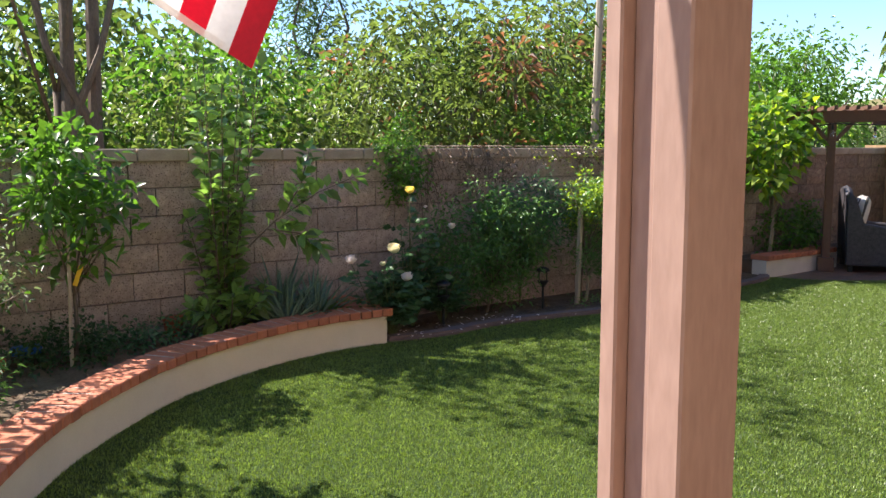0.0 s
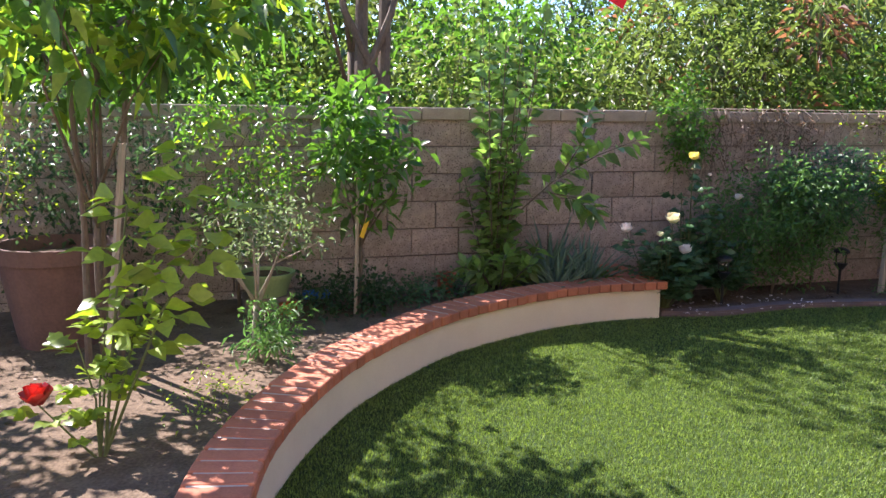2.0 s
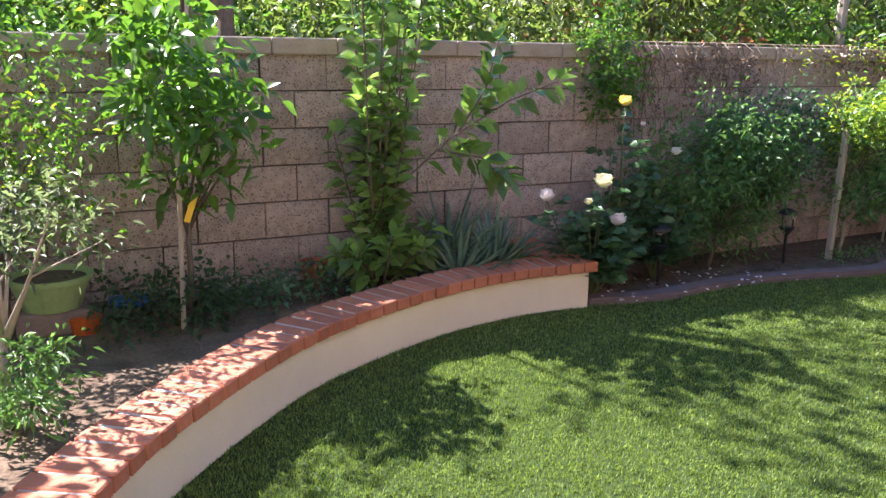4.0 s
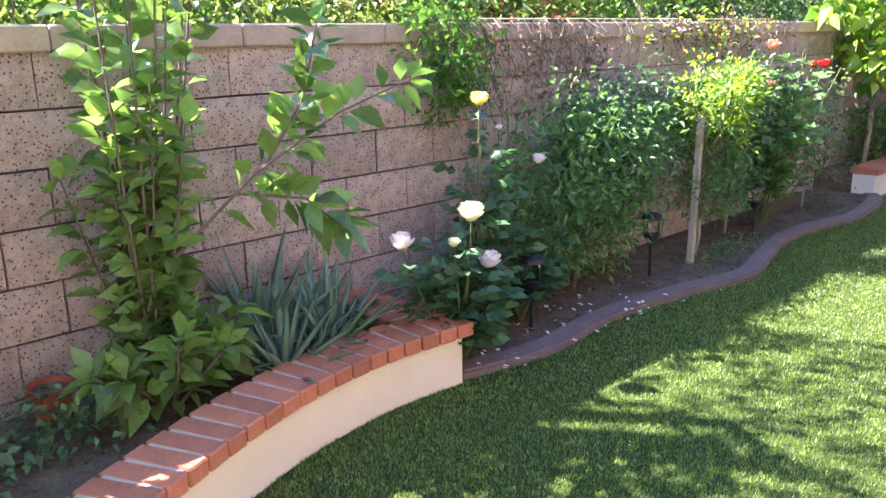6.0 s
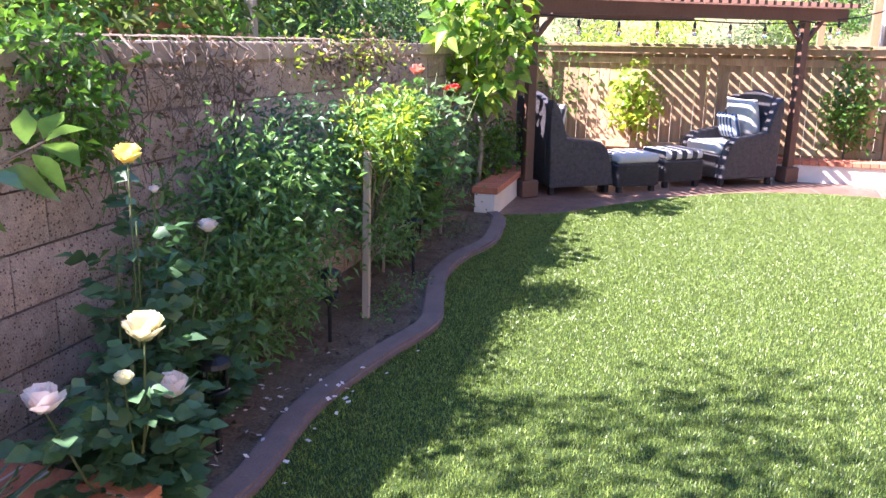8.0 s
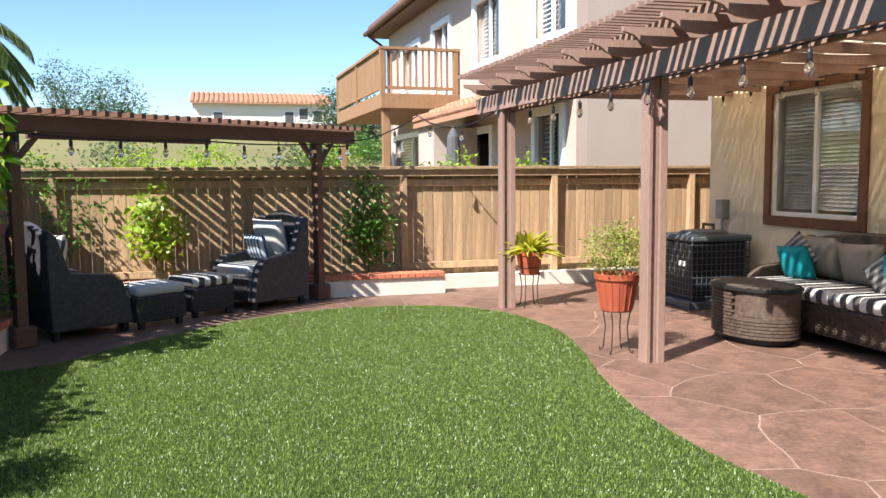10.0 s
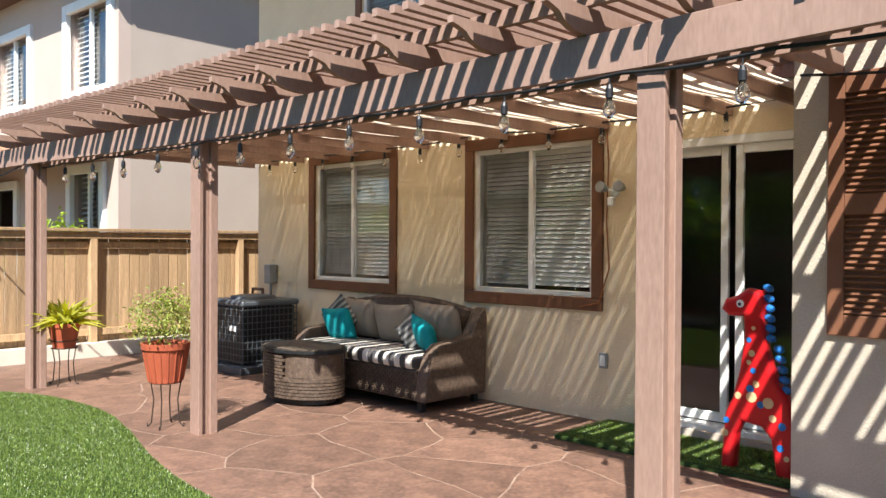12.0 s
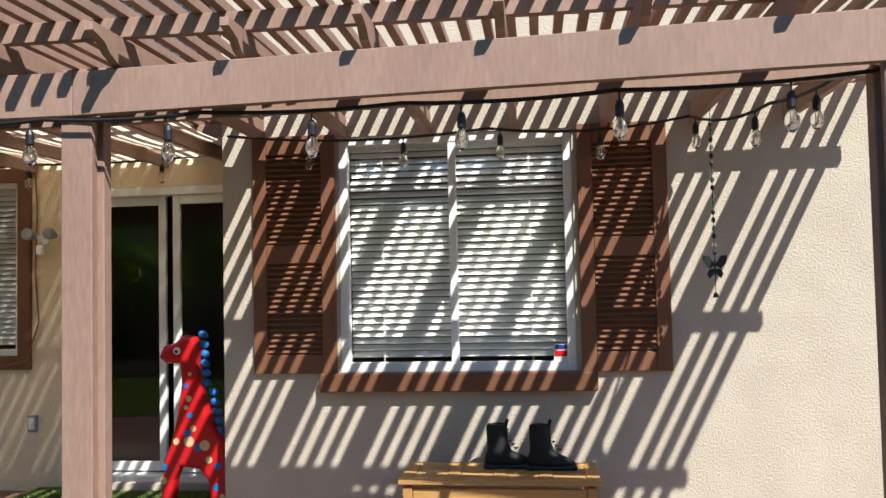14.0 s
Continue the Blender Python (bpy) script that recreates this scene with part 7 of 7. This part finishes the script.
def slope_deck(x0, x1, y0, z0, y1, z1):
    bm = bmesh.new()
    v = [bm.verts.new(p) for p in ((x0, y0, z0), (x1, y0, z0), (x1, y1, z1), (x0, y1, z1), (x0, y0, z0 - 0.1), (x1, y0, z0 - 0.1), (x1, y1, z1 - 0.1), (x0, y1, z1 - 0.1))]
    for q in ((0, 1, 2, 3), (7, 6, 5, 4), (0, 4, 5, 1), (1, 5, 6, 2), (2, 6, 7, 3), (3, 7, 4, 0)):
        bm.faces.new([v[i] for i in q])
    bmesh.ops.recalc_face_normals(bm, faces=bm.faces)
    return bm


roof = part("roof", slope_deck(-0.5, LEN + 0.5, 0.6, EAVE + 0.16, -DEPTH / 2, EAVE + 1.9), ROOF_DARK, NB, "clay tile roof")
tagged(part("roof_tiles", tiles(-0.5, LEN + 0.5, 0.62, EAVE + 0.17, -DEPTH / 2, EAVE + 1.92), ROOF_DARK, roof), kind="stuff")
part("roof", slope_deck(-0.5, LEN + 0.5, -DEPTH - 0.6, EAVE + 0.16, -DEPTH / 2, EAVE + 1.9), ROOF_DARK, NB, "clay tile roof")
part("gutter", tube(bmesh.new(), [(-0.5, 0.66, EAVE + 0.1), (LEN + 0.5, 0.66, EAVE + 0.1)], 0.07, 8), PAINT_BROWN, NB, "dark brown gutter")
part("downpipe", tube(bmesh.new(), [(LEN + 0.2, 0.64, EAVE + 0.05), (LEN - 0.3, 0.1, EAVE - 0.5), (LEN - 0.3, 0.1, 0)], 0.05, 8), PAINT_BROWN, NB)
pent = part("pent_roof", slope_deck(0.0, 6.0, 1.15, 2.75, 0.0, 3.2), ROOF_TILE, NB, "tiled roof over the ground floor")
tagged(part("roof_tiles", tiles(0.0, 6.0, 1.18, 2.77, 0.0, 3.22), ROOF_TILE, pent), kind="stuff")
part("pent_wall", boxes(((5.3, 0.55, 1.25), (1.2, 1.0, 2.7))), STUCCO_PINK, NB, "stucco ground floor bay")
DECK = shade("brown_deck_wood", (0.33, 0.19, 0.095), (0.20, 0.11, 0.055), 0.8, 5, 40, 0.5, 0.3, 0.003, stretch=(2, 2, 0.3))
bal = part("balcony", boxes(((8.9, 0.95, 3.28), (5.8, 1.9, 0.34)), bevel=0.01), DECK, NB, "brown wooden balcony")
for x, y in ((6.05, 1.85), (6.05, 0.1), (11.75, 1.85), (8.9, 1.85)):
    part("post", boxes(((x, y, 3.95), (0.11, 0.11, 1.1))), DECK, bal)
for c, d in (((6.05, 0.95, 4.47), (0.14, 1.9, 0.06)), ((8.9, 1.85, 4.472), (5.8, 0.14, 0.06))):
    part("handrail", boxes((c, d)), DECK, bal)
for c, d in (((6.05, 0.95, 3.58), (0.06, 1.9, 0.07)), ((8.9, 1.85, 3.582), (5.8, 0.06, 0.07))):
    part("lower_rail", boxes((c, d)), DECK, bal)
for i in range(12):
    part("baluster", boxes(((6.05, 0.14 + 0.15 * i, 4.02), (0.04, 0.04, 0.86))), DECK, bal)
for i in range(52):
    part("board", boxes(((6.15 + 0.11 * i, 1.85, 4.02), (0.095, 0.02, 0.86))), DECK, bal)
for x in (6.2, 11.6):
    part("post", boxes(((x, 1.75, 1.5), (0.16, 0.16, 3.2))), DECK, bal, "balcony support post")
umb = thing("closed_umbrella", "closed grey garden umbrella beyond the fence", "umbrella", (15.2, 0.9, 0))
part("canopy", lathe(bmesh.new(), [(0.05, 2.45), (0.12, 2.3), (0.15, 1.7), (0.10, 1.25)][::-1], n=12), shade("grey_canvas", (0.12, 0.12, 0.125), None, 0.9, 6, 60, 0.4, 0.2), umb)
part("pole", tube(bmesh.new(), [(0, 0, 0), (0, 0, 2.5)], 0.025, 8), GREY_METAL, umb)
for i, (x, y) in enumerate(((12.0, 0.6), (12.3, 1.6), (13.0, 1.9))):
    plant("shrub", "leafy tops of a shrub beyond the fence", "shrub", (x, y, -0.1), (x, y, 1.35), (0.5, 0.35, 0.5), 40, 20, 0.1, (0.12, 0.05), LEAF_LIGHT, seed=120 + i, group="shrubs beyond the fence", hollow=0.0)

# ---------- hillside, far house, palm ----------
bm = bmesh.new()
nx, ny = 40, 50
g = [[bm.verts.new((17 + 85 * i / nx, -60 + 150 * k / ny, -0.15 + 6.0 * min(1, max(0, (17 + 85 * i / nx - 26) / 44)) ** 0.8 + 0.6 * noise.noise(Vector((i * 0.4, k * 0.4, 0))) * min(1, i / 6))) for k in range(ny + 1)] for i in range(nx + 1)]
for i in range(nx):
    for k in range(ny):
        bm.faces.new((g[i][k], g[i + 1][k], g[i + 1][k + 1], g[i][k + 1]))
structure("hillside", bm, shade("scrubby_bank", (0.16, 0.17, 0.06), (0.20, 0.15, 0.09), 1.0, 0.5, 6, 0.6, 0.6, 0.05, spec=0.1), "scrub-covered bank rising beyond the fence", "hill")
rnd = random.Random(5)
for i in range(34):
    x, y = rnd.uniform(19, 40), rnd.uniform(-2, 22) if i % 4 else rnd.uniform(4, 40)
    if x < 27 and y < 3.2:
        continue
    z = -0.15 + 6.0 * min(1, max(0, (x - 26) / 44)) ** 0.8
    plant("shrub", "bright green shrub on the bank", "shrub", (x, y, z - 0.2), (x, y, z + 0.7), (1.6, 1.3, 0.9), 46, 22, 0.26, (0.20, 0.09), (LEAF_LIGHT, LEAF_CITRUS, LEAF_GREY, LEAF_LIGHT)[i % 4], trunk=0.04, seed=140 + i, group="shrubs on the bank", hollow=0.0)
for x, y, h, r in ((52, -1.4, 3.6, 1.2), (47, -2.6, 2.8, 1.1), (60, 16, 5.0, 2.0), (58, 12.5, 4.0, 1.8)):
    z = 6.0 * min(1, (x - 26) / 44) ** 0.8 - 0.3
    plant("tree", "dark pine tree on the hill", "tree", (x, y, z), (x, y, z + h * 0.55), (r, r, h * 0.45), 80, 30, 0.35, (0.30, 0.06), LEAF_DARK, trunk=0.15, seed=int(x), group="trees on the hill", hollow=0.1)
FARH = thing("far_house", "white two-storey house with a clay tile roof on the hill", "house", (70, 2.6, 5.0))
WHITE_WALL = shade("white_stucco", (0.72, 0.66, 0.58), (0.62, 0.57, 0.50), 0.95, 0.7, 12, 0.4, 0.1)
part("wall", boxes(((2.5, 0, 1.2), (5.0, 11.0, 3.4))), WHITE_WALL, FARH)
part("roof", slope_deck(-5.8, 5.8, -0.5, 2.85, 2.6, 3.9), ROOF_TILE, FARH).matrix_basis = pose(0, 0, 0, 0, 0, -90)
tagged(part("roof_tiles", tiles(-5.8, 5.8, -0.5, 2.87, 2.6, 3.92, 0.4), ROOF_TILE, FARH), kind="stuff").matrix_basis = pose(0, 0, 0, 0, 0, -90)
part("roof", slope_deck(-5.8, 5.8, 5.5, 2.85, 2.6, 3.9), ROOF_TILE, FARH).matrix_basis = pose(0, 0, 0, 0, 0, -90)
for y, z in ((-2.2, 1.7), (-3.4, 2.0), (-4.6, 1.8), (3.6, 1.6)):
    w = part("window", boxes(((-0.02, y, z), (0.06, 0.9, 1.1))), WHITE_FRAME, FARH)
    # The opaque dark colour stands for an unlit room behind the pane.
    part("pane", boxes(((-0.055, y, z), (0.02, 0.7, 0.9))), DARK_ROOM, w, "pane coloured dark for the unlit room behind")
palm = thing("palm_tree", "tall feathery palm beyond the fence", "palm tree", (27, 13.2, 0))
part("trunk", tube(bmesh.new(), [(0, 0, -0.2), (0.1, 0, 3.0), (0, 0, 6.3)], 0.18, 10, 0.14), BARK, palm)
for i in range(26):
    a, lift = i * 2.399, 0.9 - 1.5 * (i / 26)
    pts = [Vector((math.cos(a) * 2.3 * t, math.sin(a) * 2.3 * t, 6.3 + 1.6 * lift * t - 2.0 * t * t)) for t in np.linspace(0, 1, 9)]
    fr = part("frond", tube(bmesh.new(), pts, 0.02, 4, 0.006), STEM, palm)
    q, dq = [], []
    for p, d in even(pts, 0.035):
        for s in (-1, 1):
            q.append(tuple(p))
            dq.append(tuple(d * 0.5 + Vector((-math.sin(a), math.cos(a), 0)) * s * 0.7 + Vector((0, 0, -0.6))))
    link("foliage", leaf_mesh("foliage", q, dq, 0.55, 0.035, 0.2, 0.35), LEAF_PEPPER, fr)
